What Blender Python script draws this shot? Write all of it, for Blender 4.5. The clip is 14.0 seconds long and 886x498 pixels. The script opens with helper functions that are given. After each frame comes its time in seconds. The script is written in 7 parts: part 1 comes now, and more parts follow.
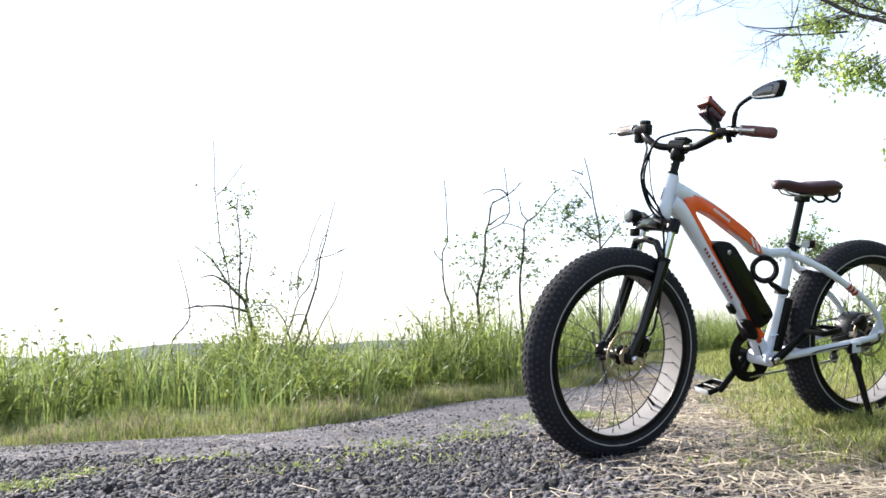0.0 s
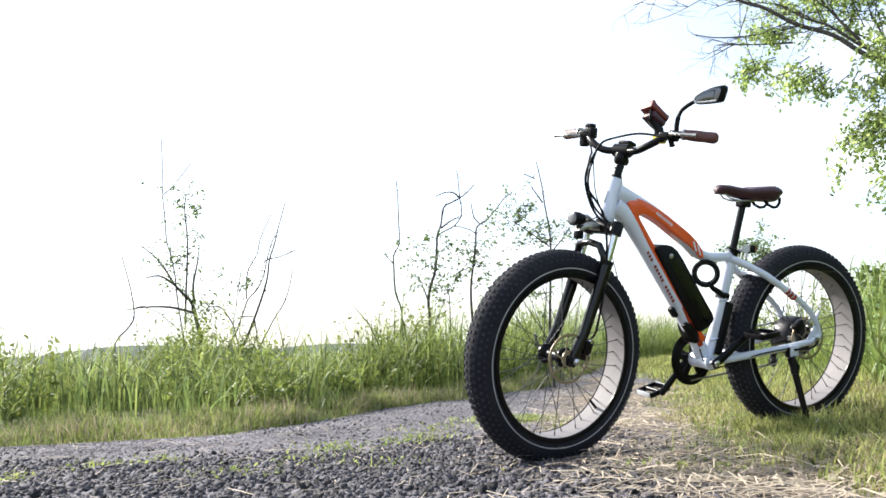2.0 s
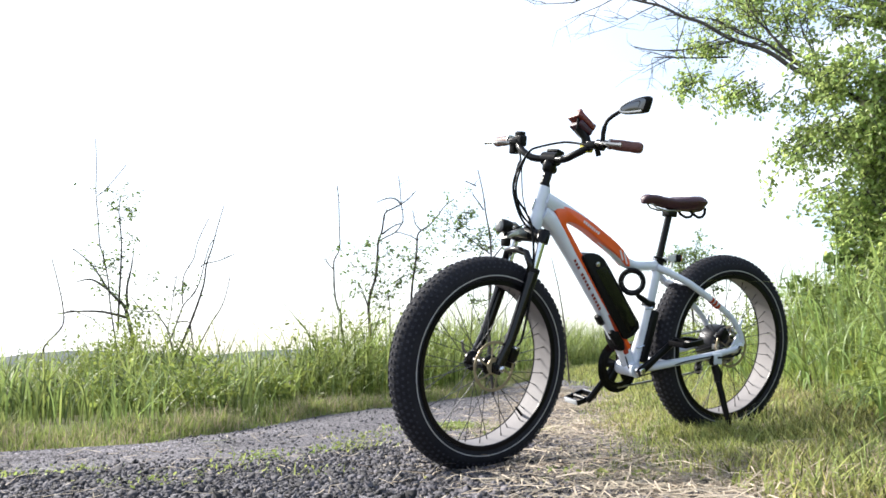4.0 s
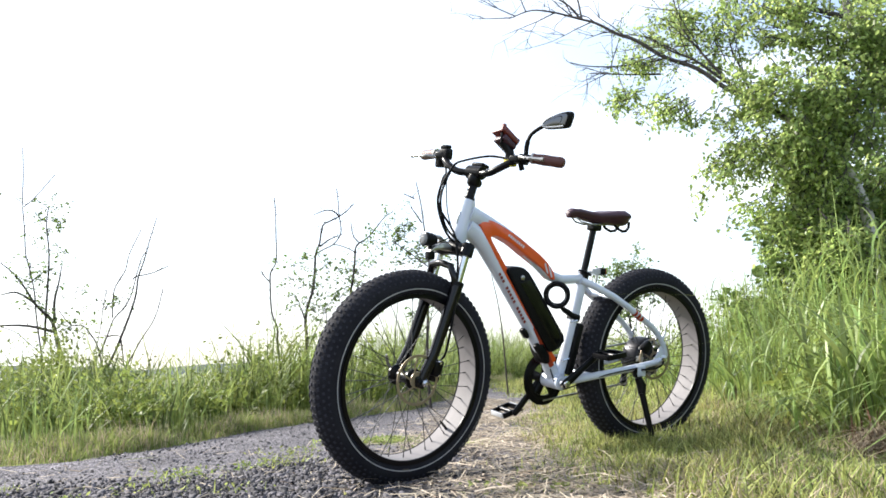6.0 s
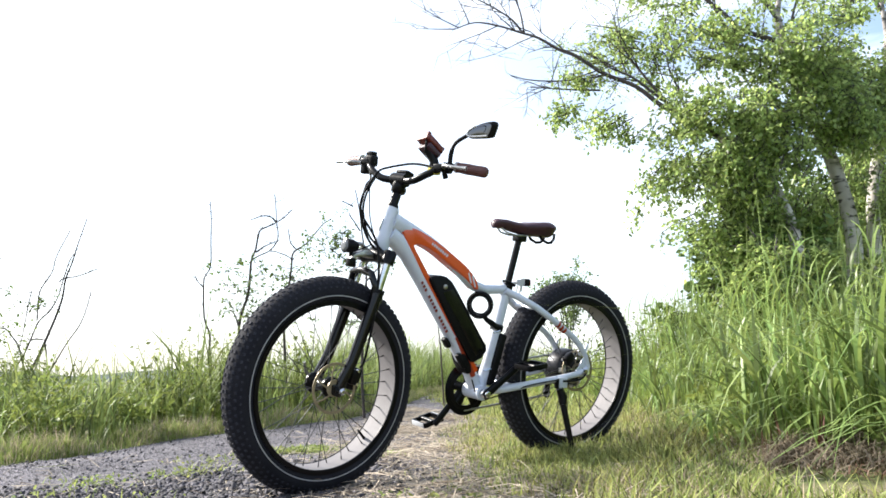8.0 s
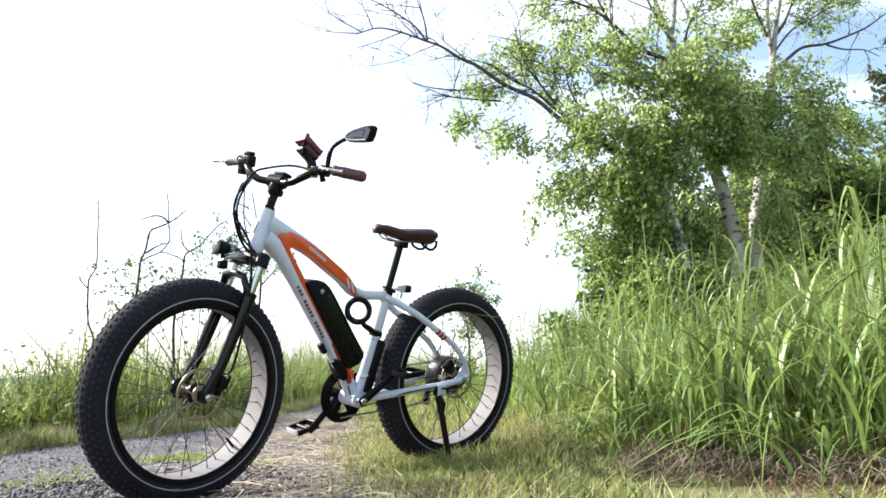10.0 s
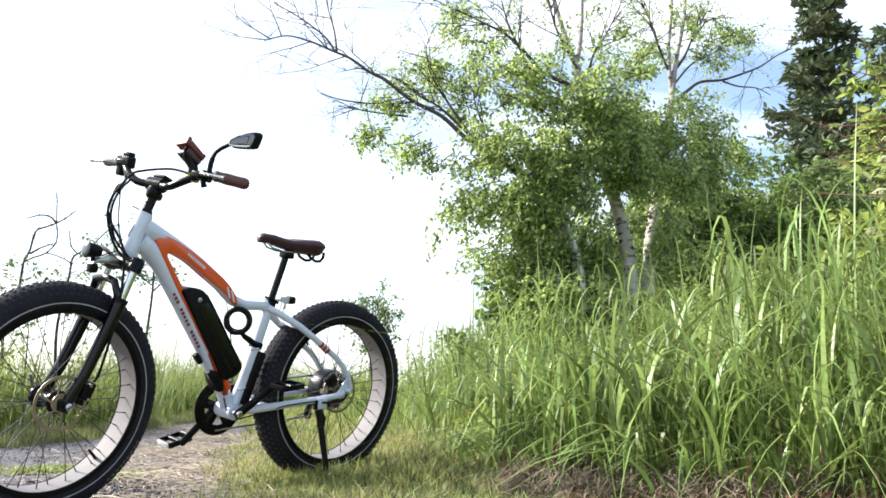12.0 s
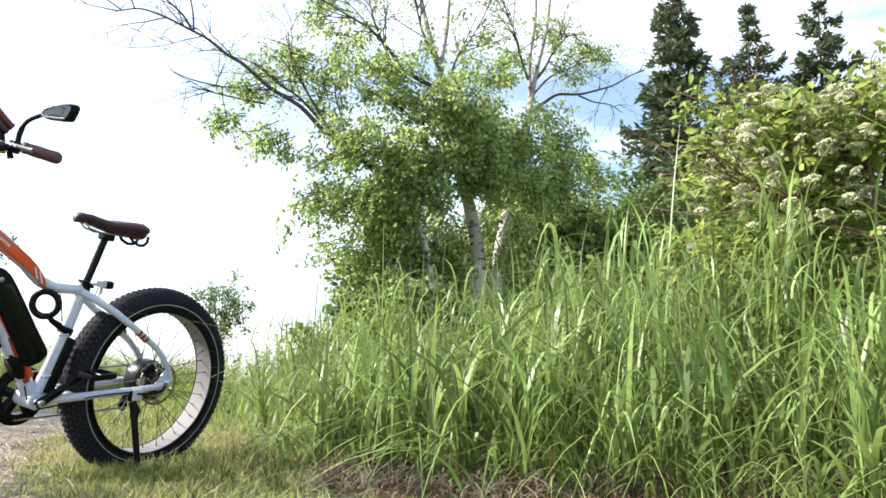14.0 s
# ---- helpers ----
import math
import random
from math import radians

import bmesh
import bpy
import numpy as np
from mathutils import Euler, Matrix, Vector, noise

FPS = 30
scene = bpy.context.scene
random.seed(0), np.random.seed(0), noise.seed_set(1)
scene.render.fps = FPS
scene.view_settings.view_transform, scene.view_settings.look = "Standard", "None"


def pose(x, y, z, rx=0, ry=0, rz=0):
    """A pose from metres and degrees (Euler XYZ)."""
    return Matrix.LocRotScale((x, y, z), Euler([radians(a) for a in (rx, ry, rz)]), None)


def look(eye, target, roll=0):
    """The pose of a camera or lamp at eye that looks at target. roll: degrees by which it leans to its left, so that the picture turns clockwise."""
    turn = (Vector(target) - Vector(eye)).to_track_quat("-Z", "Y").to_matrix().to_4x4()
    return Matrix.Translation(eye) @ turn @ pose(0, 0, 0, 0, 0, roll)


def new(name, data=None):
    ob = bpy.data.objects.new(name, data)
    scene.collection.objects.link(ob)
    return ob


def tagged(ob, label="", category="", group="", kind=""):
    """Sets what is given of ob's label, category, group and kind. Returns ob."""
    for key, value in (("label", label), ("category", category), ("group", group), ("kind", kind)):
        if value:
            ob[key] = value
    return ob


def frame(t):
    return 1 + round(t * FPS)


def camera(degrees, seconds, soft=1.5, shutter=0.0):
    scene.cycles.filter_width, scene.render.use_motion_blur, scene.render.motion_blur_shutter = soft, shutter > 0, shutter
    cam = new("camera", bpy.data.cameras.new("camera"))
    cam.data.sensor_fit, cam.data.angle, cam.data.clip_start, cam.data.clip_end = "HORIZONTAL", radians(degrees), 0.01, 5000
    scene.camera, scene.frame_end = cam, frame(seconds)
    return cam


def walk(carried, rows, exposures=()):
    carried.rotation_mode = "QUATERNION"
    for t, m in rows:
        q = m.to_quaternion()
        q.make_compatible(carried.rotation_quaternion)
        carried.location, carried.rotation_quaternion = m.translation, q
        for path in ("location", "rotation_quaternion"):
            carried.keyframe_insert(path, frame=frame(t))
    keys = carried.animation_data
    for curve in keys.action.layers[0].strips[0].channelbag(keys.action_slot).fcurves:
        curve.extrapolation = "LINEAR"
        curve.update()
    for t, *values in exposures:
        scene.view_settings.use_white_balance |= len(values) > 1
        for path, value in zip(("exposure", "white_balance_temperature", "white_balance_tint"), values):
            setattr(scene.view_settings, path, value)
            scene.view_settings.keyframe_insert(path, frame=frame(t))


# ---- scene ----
cam = camera(56.0, 14.0, soft=1.65)
METRES, EYE, TILT, LEAN, TURN = 0.5974, 0.408, 6.65, 2.50, 0.0
EXPOSURE = 1.15
SUN_AZIMUTH, SUN_ELEVATION, SUN_STRENGTH = -55.0, 38.0, 5.0
SKY_STRENGTH = 0.142
CLOUD_WHITE = (6.85, 7.15, 7.65, 1)
ROWS = [
    (0.0, 0.0000, 0.0000, 0.0000, 0.00, 0.00, -0.00),
    (0.5, 0.0143, 0.0096, -0.0045, -0.31, -0.03, -0.26),
    (1.0, 0.0317, 0.0161, -0.0100, -0.87, -0.06, -0.52),
    (1.5, 0.0555, 0.0336, -0.0090, -2.05, 0.00, -0.41),
    (2.0, 0.0749, 0.0463, -0.0150, -3.02, 0.26, -0.61),
    (2.5, 0.1110, 0.0614, -0.0109, -4.30, 0.39, -0.66),
    (3.0, 0.1432, 0.0750, -0.0152, -5.11, 0.47, -0.91),
    (5.5, 0.2981, 0.0568, -0.0104, -9.24, 1.43, -1.23),
    (6.0, 0.3317, 0.0650, -0.0058, -10.24, 1.69, -1.25),
    (6.5, 0.3647, 0.0739, -0.0061, -10.98, 2.01, -1.29),
    (7.0, 0.3977, 0.0765, -0.0085, -11.84, 2.20, -1.52),
    (9.5, 0.6393, 0.0529, -0.0172, -18.22, 3.10, -3.48),
    (10.0, 0.6856, 0.0534, -0.0111, -20.08, 3.33, -3.48),
    (10.5, 0.7374, 0.0394, -0.0087, -21.79, 3.63, -4.00),
    (11.0, 0.7791, 0.0231, -0.0039, -23.32, 3.89, -4.62),
    (11.5, 0.8056, 0.0163, -0.0006, -24.49, 4.30, -5.15),
    (12.0, 0.8411, 0.0077, 0.0005, -26.31, 4.82, -5.35),
    (12.5, 0.8751, -0.0137, 0.0016, -27.77, 5.13, -5.99),
    (13.0, 0.9204, -0.0575, 0.0098, -29.91, 5.02, -6.62),
    (13.5, 0.9837, -0.0667, 0.0103, -33.66, 5.34, -7.02),
    (14.0, 1.0363, -0.0607, 0.0191, -35.87, 5.72, -7.71),
]
cam_rows = [(t, pose(0, 0, EYE, TILT, LEAN, TURN) @ pose(METRES * x, METRES * y, METRES * z, 90 + pitch, roll, yaw)) for t, x, y, z, yaw, pitch, roll in ROWS]
walk(cam, cam_rows, exposures=[(0.0, EXPOSURE), (14.0, EXPOSURE)])

# ---- world and sun ----
world = bpy.data.worlds.new("sky")
scene.world = world
world.use_nodes = True
wn, wl = world.node_tree.nodes, world.node_tree.links
sky = wn.new("ShaderNodeTexSky")
sky.sky_type = "NISHITA"
sky.sun_disc = False
sky.sun_elevation = radians(SUN_ELEVATION)
sky.sun_rotation = radians(SUN_AZIMUTH)
sky.air_density, sky.dust_density, sky.ozone_density = 1.0, 1.6, 1.5
coord = wn.new("ShaderNodeTexCoord")
stretch = wn.new("ShaderNodeMapping")
stretch.inputs["Scale"].default_value = (1.6, 1.6, 9.0)
cloud = wn.new("ShaderNodeTexNoise")
cloud.inputs["Scale"].default_value = 1.7
cloud.inputs["Detail"].default_value = 6.0
cloud.inputs["Roughness"].default_value = 0.55
cover = wn.new("ShaderNodeMapRange")
cover.inputs["From Min"].default_value, cover.inputs["From Max"].default_value = 0.44, 0.72
cover.inputs["To Min"].default_value, cover.inputs["To Max"].default_value = 0.03, 0.75
veil = wn.new("ShaderNodeMix")
veil.data_type = "RGBA"
veil.inputs["B"].default_value = CLOUD_WHITE
wl.new(coord.outputs["Generated"], stretch.inputs["Vector"])
wl.new(stretch.outputs["Vector"], cloud.inputs["Vector"])
wl.new(cloud.outputs["Fac"], cover.inputs["Value"])
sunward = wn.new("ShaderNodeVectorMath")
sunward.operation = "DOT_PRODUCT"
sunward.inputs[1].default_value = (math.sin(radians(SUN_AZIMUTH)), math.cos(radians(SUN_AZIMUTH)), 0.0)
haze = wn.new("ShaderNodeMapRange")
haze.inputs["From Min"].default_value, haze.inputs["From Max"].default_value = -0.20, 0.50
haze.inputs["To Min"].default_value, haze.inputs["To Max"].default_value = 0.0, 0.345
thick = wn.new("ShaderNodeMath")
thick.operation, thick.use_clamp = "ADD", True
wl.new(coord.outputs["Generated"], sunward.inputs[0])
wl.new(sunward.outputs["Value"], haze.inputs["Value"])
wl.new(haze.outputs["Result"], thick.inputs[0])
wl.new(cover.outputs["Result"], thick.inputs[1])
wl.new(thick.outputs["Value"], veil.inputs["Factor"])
wl.new(sky.outputs["Color"], veil.inputs["A"])
back = wn["Background"]
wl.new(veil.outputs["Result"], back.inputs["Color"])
back.inputs["Strength"].default_value = SKY_STRENGTH

sun = new("sun", bpy.data.lights.new("sun", "SUN"))
sun.data.energy, sun.data.angle, sun.data.color = SUN_STRENGTH, radians(1.5), (1.0, 0.95, 0.87)
azimuth, elevation = radians(SUN_AZIMUTH), radians(SUN_ELEVATION)
to_sun = Vector((math.sin(azimuth) * math.cos(elevation), math.cos(azimuth) * math.cos(elevation), math.sin(elevation)))
sun.matrix_world = look(to_sun * 30, (0, 0, 0))


# ---- materials ----
def material(name, colour, rough=0.6, metal=0.0, vary=0.15, scale=8.0, fine=90.0, bump=0.15, bump_scale=120.0, other=None, coat=0.0,
             island=0.0, object_random=0.0, translucent=0.0, spec=0.5):
    """A surface with grain at two scales; other: a second colour that blotches into the first."""
    m = bpy.data.materials.new(name)
    m.use_nodes = True
    n, l = m.node_tree.nodes, m.node_tree.links
    b = n["Principled BSDF"]
    b.inputs["Roughness"].default_value, b.inputs["Metallic"].default_value = rough, metal
    b.inputs["Specular IOR Level"].default_value = spec
    b.inputs["Coat Weight"].default_value = coat
    b.inputs["Coat Roughness"].default_value = 0.12
    tc = n.new("ShaderNodeTexCoord")
    big = n.new("ShaderNodeTexNoise")
    big.inputs["Scale"].default_value, big.inputs["Detail"].default_value = scale, 4.0
    small = n.new("ShaderNodeTexNoise")
    small.inputs["Scale"].default_value, small.inputs["Detail"].default_value = fine, 3.0
    for t in (big, small):
        l.new(tc.outputs["Object"], t.inputs["Vector"])
    blotch = n.new("ShaderNodeMapRange")
    blotch.inputs["From Min"].default_value, blotch.inputs["From Max"].default_value = 0.35, 0.65
    l.new(big.outputs["Fac"], blotch.inputs["Value"])
    mix = n.new("ShaderNodeMix")
    mix.data_type = "RGBA"
    mix.inputs["A"].default_value = (*colour, 1)
    mix.inputs["B"].default_value = (*(other or [c * (1 - vary) for c in colour]), 1)
    l.new(blotch.outputs["Result"], mix.inputs["Factor"])
    hsv = n.new("ShaderNodeHueSaturation")
    l.new(mix.outputs["Result"], hsv.inputs["Color"])
    value = n.new("ShaderNodeMapRange")
    value.inputs["To Min"].default_value, value.inputs["To Max"].default_value = 1 - vary, 1 + vary
    l.new(small.outputs["Fac"], value.inputs["Value"])
    if island or object_random:
        source = n.new("ShaderNodeNewGeometry").outputs["Random Per Island"] if island else n.new("ShaderNodeObjectInfo").outputs["Random"]
        amount = island or object_random
        bright = n.new("ShaderNodeMapRange")
        bright.inputs["To Min"].default_value, bright.inputs["To Max"].default_value = 1 - amount, 1 + amount
        l.new(source, bright.inputs["Value"])
        both = n.new("ShaderNodeMath")
        both.operation = "MULTIPLY"
        l.new(bright.outputs["Result"], both.inputs[0])
        l.new(value.outputs["Result"], both.inputs[1])
        l.new(both.outputs["Value"], hsv.inputs["Value"])
        wander = n.new("ShaderNodeMath")
        wander.operation = "MULTIPLY_ADD"
        wander.inputs[1].default_value, wander.inputs[2].default_value = -7.13, 3.0
        l.new(source, wander.inputs[0])
        turn = n.new("ShaderNodeMath")
        turn.operation = "FRACT"
        l.new(wander.outputs["Value"], turn.inputs[0])
        hue = n.new("ShaderNodeMapRange")
        hue.inputs["To Min"].default_value, hue.inputs["To Max"].default_value = 0.5 - 0.028 * amount, 0.5 + 0.020 * amount
        l.new(turn.outputs["Value"], hue.inputs["Value"])
        l.new(hue.outputs["Result"], hsv.inputs["Hue"])
    else:
        l.new(value.outputs["Result"], hsv.inputs["Value"])
    l.new(hsv.outputs["Color"], b.inputs["Base Color"])
    if bump:
        grain = n.new("ShaderNodeTexNoise")
        grain.inputs["Scale"].default_value, grain.inputs["Detail"].default_value = bump_scale, 4.0
        l.new(tc.outputs["Object"], grain.inputs["Vector"])
        relief = n.new("ShaderNodeBump")
        relief.inputs["Strength"].default_value, relief.inputs["Distance"].default_value = bump, 0.01
        l.new(grain.outputs["Fac"], relief.inputs["Height"])
        l.new(relief.outputs["Normal"], b.inputs["Normal"])
    if translucent:
        thin = n.new("ShaderNodeBsdfTranslucent")
        warm = n.new("ShaderNodeHueSaturation")
        warm.inputs["Hue"].default_value, warm.inputs["Value"].default_value = 0.485, 1.25
        l.new(hsv.outputs["Color"], warm.inputs["Color"])
        l.new(warm.outputs["Color"], thin.inputs["Color"])
        blend = n.new("ShaderNodeMixShader")
        blend.inputs["Fac"].default_value = translucent
        l.new(b.outputs["BSDF"], blend.inputs[1])
        l.new(thin.outputs["BSDF"], blend.inputs[2])
        l.new(blend.outputs["Shader"], n["Material Output"].inputs["Surface"])
    return m


SOIL = material("soil_and_thatch", (0.15, 0.13, 0.066), 0.95, vary=0.35, scale=2.5, fine=60, bump=0.6, bump_scale=40, other=(0.10, 0.13, 0.035))
STONE = material("stone_chip", (0.118, 0.111, 0.122), 0.85, vary=0.2, scale=20, bump=0.3, island=0.9)
COARSE = material("dark_stone_chip", (0.062, 0.058, 0.066), 0.85, vary=0.25, scale=20, bump=0.3, island=0.95)
STRAW = material("dry_straw", (0.41, 0.35, 0.265), 0.8, vary=0.2, scale=15, bump=0, island=0.45, translucent=0.2)
GRASS_TALL = material("reed_grass", (0.162, 0.245, 0.064), 0.40, vary=0.15, scale=3, bump=0, island=0.6, translucent=0.36, other=(0.212, 0.288, 0.092), spec=0.42)
GRASS_BANK = material("bank_grass", (0.200, 0.280, 0.066), 0.46, vary=0.15, scale=3, bump=0, island=0.5, translucent=0.40, other=(0.245, 0.310, 0.090), spec=0.3)
GRASS_SHORT = material("short_grass", (0.285, 0.29, 0.10), 0.55, vary=0.2, scale=2.2, bump=0, island=0.8, translucent=0.35, other=(0.20, 0.255, 0.075), spec=0.25)
VERGE = material("verge_grass", (0.195, 0.265, 0.075), 0.55, vary=0.2, scale=2.2, bump=0, island=0.45, translucent=0.4, other=(0.265, 0.305, 0.105), spec=0.25)
GRASS_MEADOW = material("meadow_grass", (0.143, 0.202, 0.064), 0.5, vary=0.2, scale=0.9, bump=0, island=0.62, translucent=0.42, other=(0.187, 0.240, 0.078), spec=0.25)
DEAD = material("dead_grass_blade", (0.20, 0.162, 0.112), 0.8, vary=0.25, scale=6, bump=0, island=0.55, translucent=0.2)
REED_BASE = material("red_brown_stalk", (0.14, 0.068, 0.042), 0.8, vary=0.25, scale=6, bump=0, island=0.5, translucent=0.15)
SEED = material("seed_head", (0.44, 0.36, 0.26), 0.8, vary=0.2, scale=5, bump=0, island=0.35, translucent=0.3)
HERB = material("herb_leaf", (0.165, 0.218, 0.052), 0.5, vary=0.2, scale=2, bump=0, island=0.45, translucent=0.42, other=(0.17, 0.225, 0.058), spec=0.28)
BIRCH_LEAF = material("birch_leaf", (0.268, 0.362, 0.118), 0.36, vary=0.15, scale=1.5, bump=0, island=0.55, translucent=0.62, other=(0.285, 0.385, 0.138), spec=0.45)
DARK_LEAF = material("thicket_leaf", (0.145, 0.205, 0.08), 0.5, vary=0.2, scale=1.2, bump=0, island=0.45, translucent=0.35, other=(0.11, 0.18, 0.04), spec=0.3)
ELDER_LEAF = material("elder_leaf", (0.225, 0.305, 0.085), 0.42, vary=0.15, scale=2, bump=0, island=0.5, translucent=0.55, other=(0.28, 0.345, 0.095), spec=0.3)
FLOWER = material("cream_flower", (0.57, 0.57, 0.37), 0.8, vary=0.12, scale=20, bump=0, island=0.15, translucent=0.25)
NEEDLE = material("spruce_needle", (0.095, 0.145, 0.075), 0.6, vary=0.25, scale=1.5, bump=0, island=0.5, translucent=0.12, other=(0.125, 0.140, 0.082))
BARK = material("grey_bark", (0.075, 0.062, 0.06), 0.9, vary=0.3, scale=12, fine=60, bump=0.5, bump_scale=60)
ELDER_TWIG = material("red_brown_twig", (0.13, 0.058, 0.040), 0.8, vary=0.3, scale=15, bump=0.2)
TWIG = material("brown_twig", (0.062, 0.048, 0.043), 0.85, vary=0.3, scale=15, bump=0.2)
HILL = material("far_hill", (0.050, 0.066, 0.070), 1.0, vary=0.12, scale=0.01, fine=0.2, bump=0)
FRAME_WHITE = material("pale_blue_white_paint", (0.56, 0.605, 0.695), 0.32, vary=0.04, scale=6, fine=50, bump=0.02, coat=0.5)
ORANGE = material("orange_paint", (0.65, 0.072, 0.004), 0.36, vary=0.07, scale=8, bump=0.02, coat=0.4)
# own dark red of bands and lens; on the battery rail, orange painted as shaded
RAIL = material("dark_red_and_shaded_orange", (0.30, 0.030, 0.008), 0.45, vary=0.1, scale=12, bump=0.02)
BLACK = material("satin_black_metal", (0.004, 0.004, 0.005), 0.28, vary=0.3, scale=10, fine=200, bump=0.05, spec=0.15)
GLOSS_BLACK = material("gloss_black_fork", (0.004, 0.004, 0.005), 0.13, vary=0.3, scale=10, bump=0.02, coat=0.08, spec=0.24)
PLASTIC = material("black_plastic", (0.004, 0.004, 0.005), 0.42, vary=0.25, scale=30, fine=400, bump=0.15, bump_scale=600, spec=0.13)
RUBBER = material("black_tyre_rubber", (0.0105, 0.0105, 0.0145), 0.82, vary=0.35, scale=9, fine=150, bump=0.3, bump_scale=250, other=(0.017, 0.017, 0.021), spec=0.17)
TREAD = material("dusty_tread_rubber", (0.017, 0.018, 0.026), 0.80, vary=0.35, scale=12, fine=180, bump=0.3, bump_scale=250, other=(0.031, 0.031, 0.040), spec=0.25)
STRIPE = material("grey_reflective_stripe", (0.34, 0.34, 0.34), 0.5, vary=0.2, scale=25, bump=0)
RIM_WHITE = material("chalk_white_rim_bed", (0.19, 0.179, 0.182), 0.7, vary=0.08, scale=14, fine=80, bump=0.05)
CHROME = material("polished_steel", (0.62, 0.64, 0.67), 0.18, metal=1.0, vary=0.1, scale=20, bump=0.02)
STEEL = material("brushed_steel", (0.42, 0.41, 0.39), 0.35, metal=1.0, vary=0.2, scale=40, bump=0.1)
MOTOR = material("dark_cast_metal", (0.020, 0.020, 0.023), 0.32, metal=0.7, vary=0.25, scale=30, bump=0.1)
SPOKE = material("dark_spoke_wire", (0.06, 0.06, 0.062), 0.4, metal=0.6, vary=0.2, scale=30, bump=0)
DISC = material("worn_brake_disc", (0.34, 0.285, 0.205), 0.45, metal=0.75, vary=0.2, scale=30, fine=200, bump=0.1)
LEATHER = material("dark_red_brown_leather", (0.044, 0.011, 0.022), 0.45, vary=0.25, scale=18, fine=160, bump=0.25, bump_scale=220)
GRIP = material("red_brown_grip", (0.085, 0.024, 0.019), 0.5, vary=0.25, scale=25, fine=160, bump=0.3, bump_scale=260)
RED_PLASTIC = material("orange_red_silicone", (0.13, 0.018, 0.010), 0.45, vary=0.15, scale=25, bump=0.08)
YELLOW = material("yellow_tab", (0.62, 0.52, 0.03), 0.5, vary=0.1, bump=0)
LENS = material("clear_lens", (0.15, 0.155, 0.16), 0.12, metal=0.3, vary=0.1, scale=40, bump=0.3, bump_scale=200)
FACE = material("dark_mirror_face", (0.10, 0.105, 0.118), 0.07, metal=1.0, vary=0.02, bump=0)
PRINT = material("dark_red_print", (0.19, 0.020, 0.015), 0.5, vary=0.1, scale=30, bump=0)
MARK = material("worn_grey_print", (0.10, 0.10, 0.10), 0.6, vary=0.4, scale=60, bump=0)
SILVER = material("silver_paint", (0.50, 0.51, 0.53), 0.4, vary=0.12, scale=40, bump=0.03)
MIRROR = material("mirror_glass", (0.82, 0.84, 0.86), 0.03, metal=1.0, vary=0.01, bump=0)


def birch_bark(name, colour, other):
    """Pale bark with short dark bands that run round the trunk."""
    m = material(name, colour, 0.75, vary=0.15, scale=5, fine=40, bump=0.3, bump_scale=50, other=other)
    n, l = m.node_tree.nodes, m.node_tree.links
    tc = n.new("ShaderNodeTexCoord")
    squash = n.new("ShaderNodeMapping")
    squash.inputs["Scale"].default_value = (9, 9, 24)
    l.new(tc.outputs["Object"], squash.inputs["Vector"])
    band = n.new("ShaderNodeTexNoise")
    band.inputs["Scale"].default_value, band.inputs["Detail"].default_value = 1.0, 5.0
    l.new(squash.outputs["Vector"], band.inputs["Vector"])
    step = n.new("ShaderNodeMapRange")
    step.inputs["From Min"].default_value, step.inputs["From Max"].default_value = 0.55, 0.66
    l.new(band.outputs["Fac"], step.inputs["Value"])
    mix = n.new("ShaderNodeMix")
    mix.data_type = "RGBA"
    mix.inputs["B"].default_value = (0.055, 0.045, 0.04, 1)
    b = n["Principled BSDF"]
    l.new(b.inputs["Base Color"].links[0].from_socket, mix.inputs["A"])
    l.new(step.outputs["Result"], mix.inputs["Factor"])
    l.new(mix.outputs["Result"], b.inputs["Base Color"])
    return m


BIRCH_BARK = birch_bark("birch_bark", (0.66, 0.62, 0.58), (0.36, 0.33, 0.29))
GREY_BIRCH = birch_bark("grey_birch_bark", (0.40, 0.36, 0.35), (0.20, 0.175, 0.17))


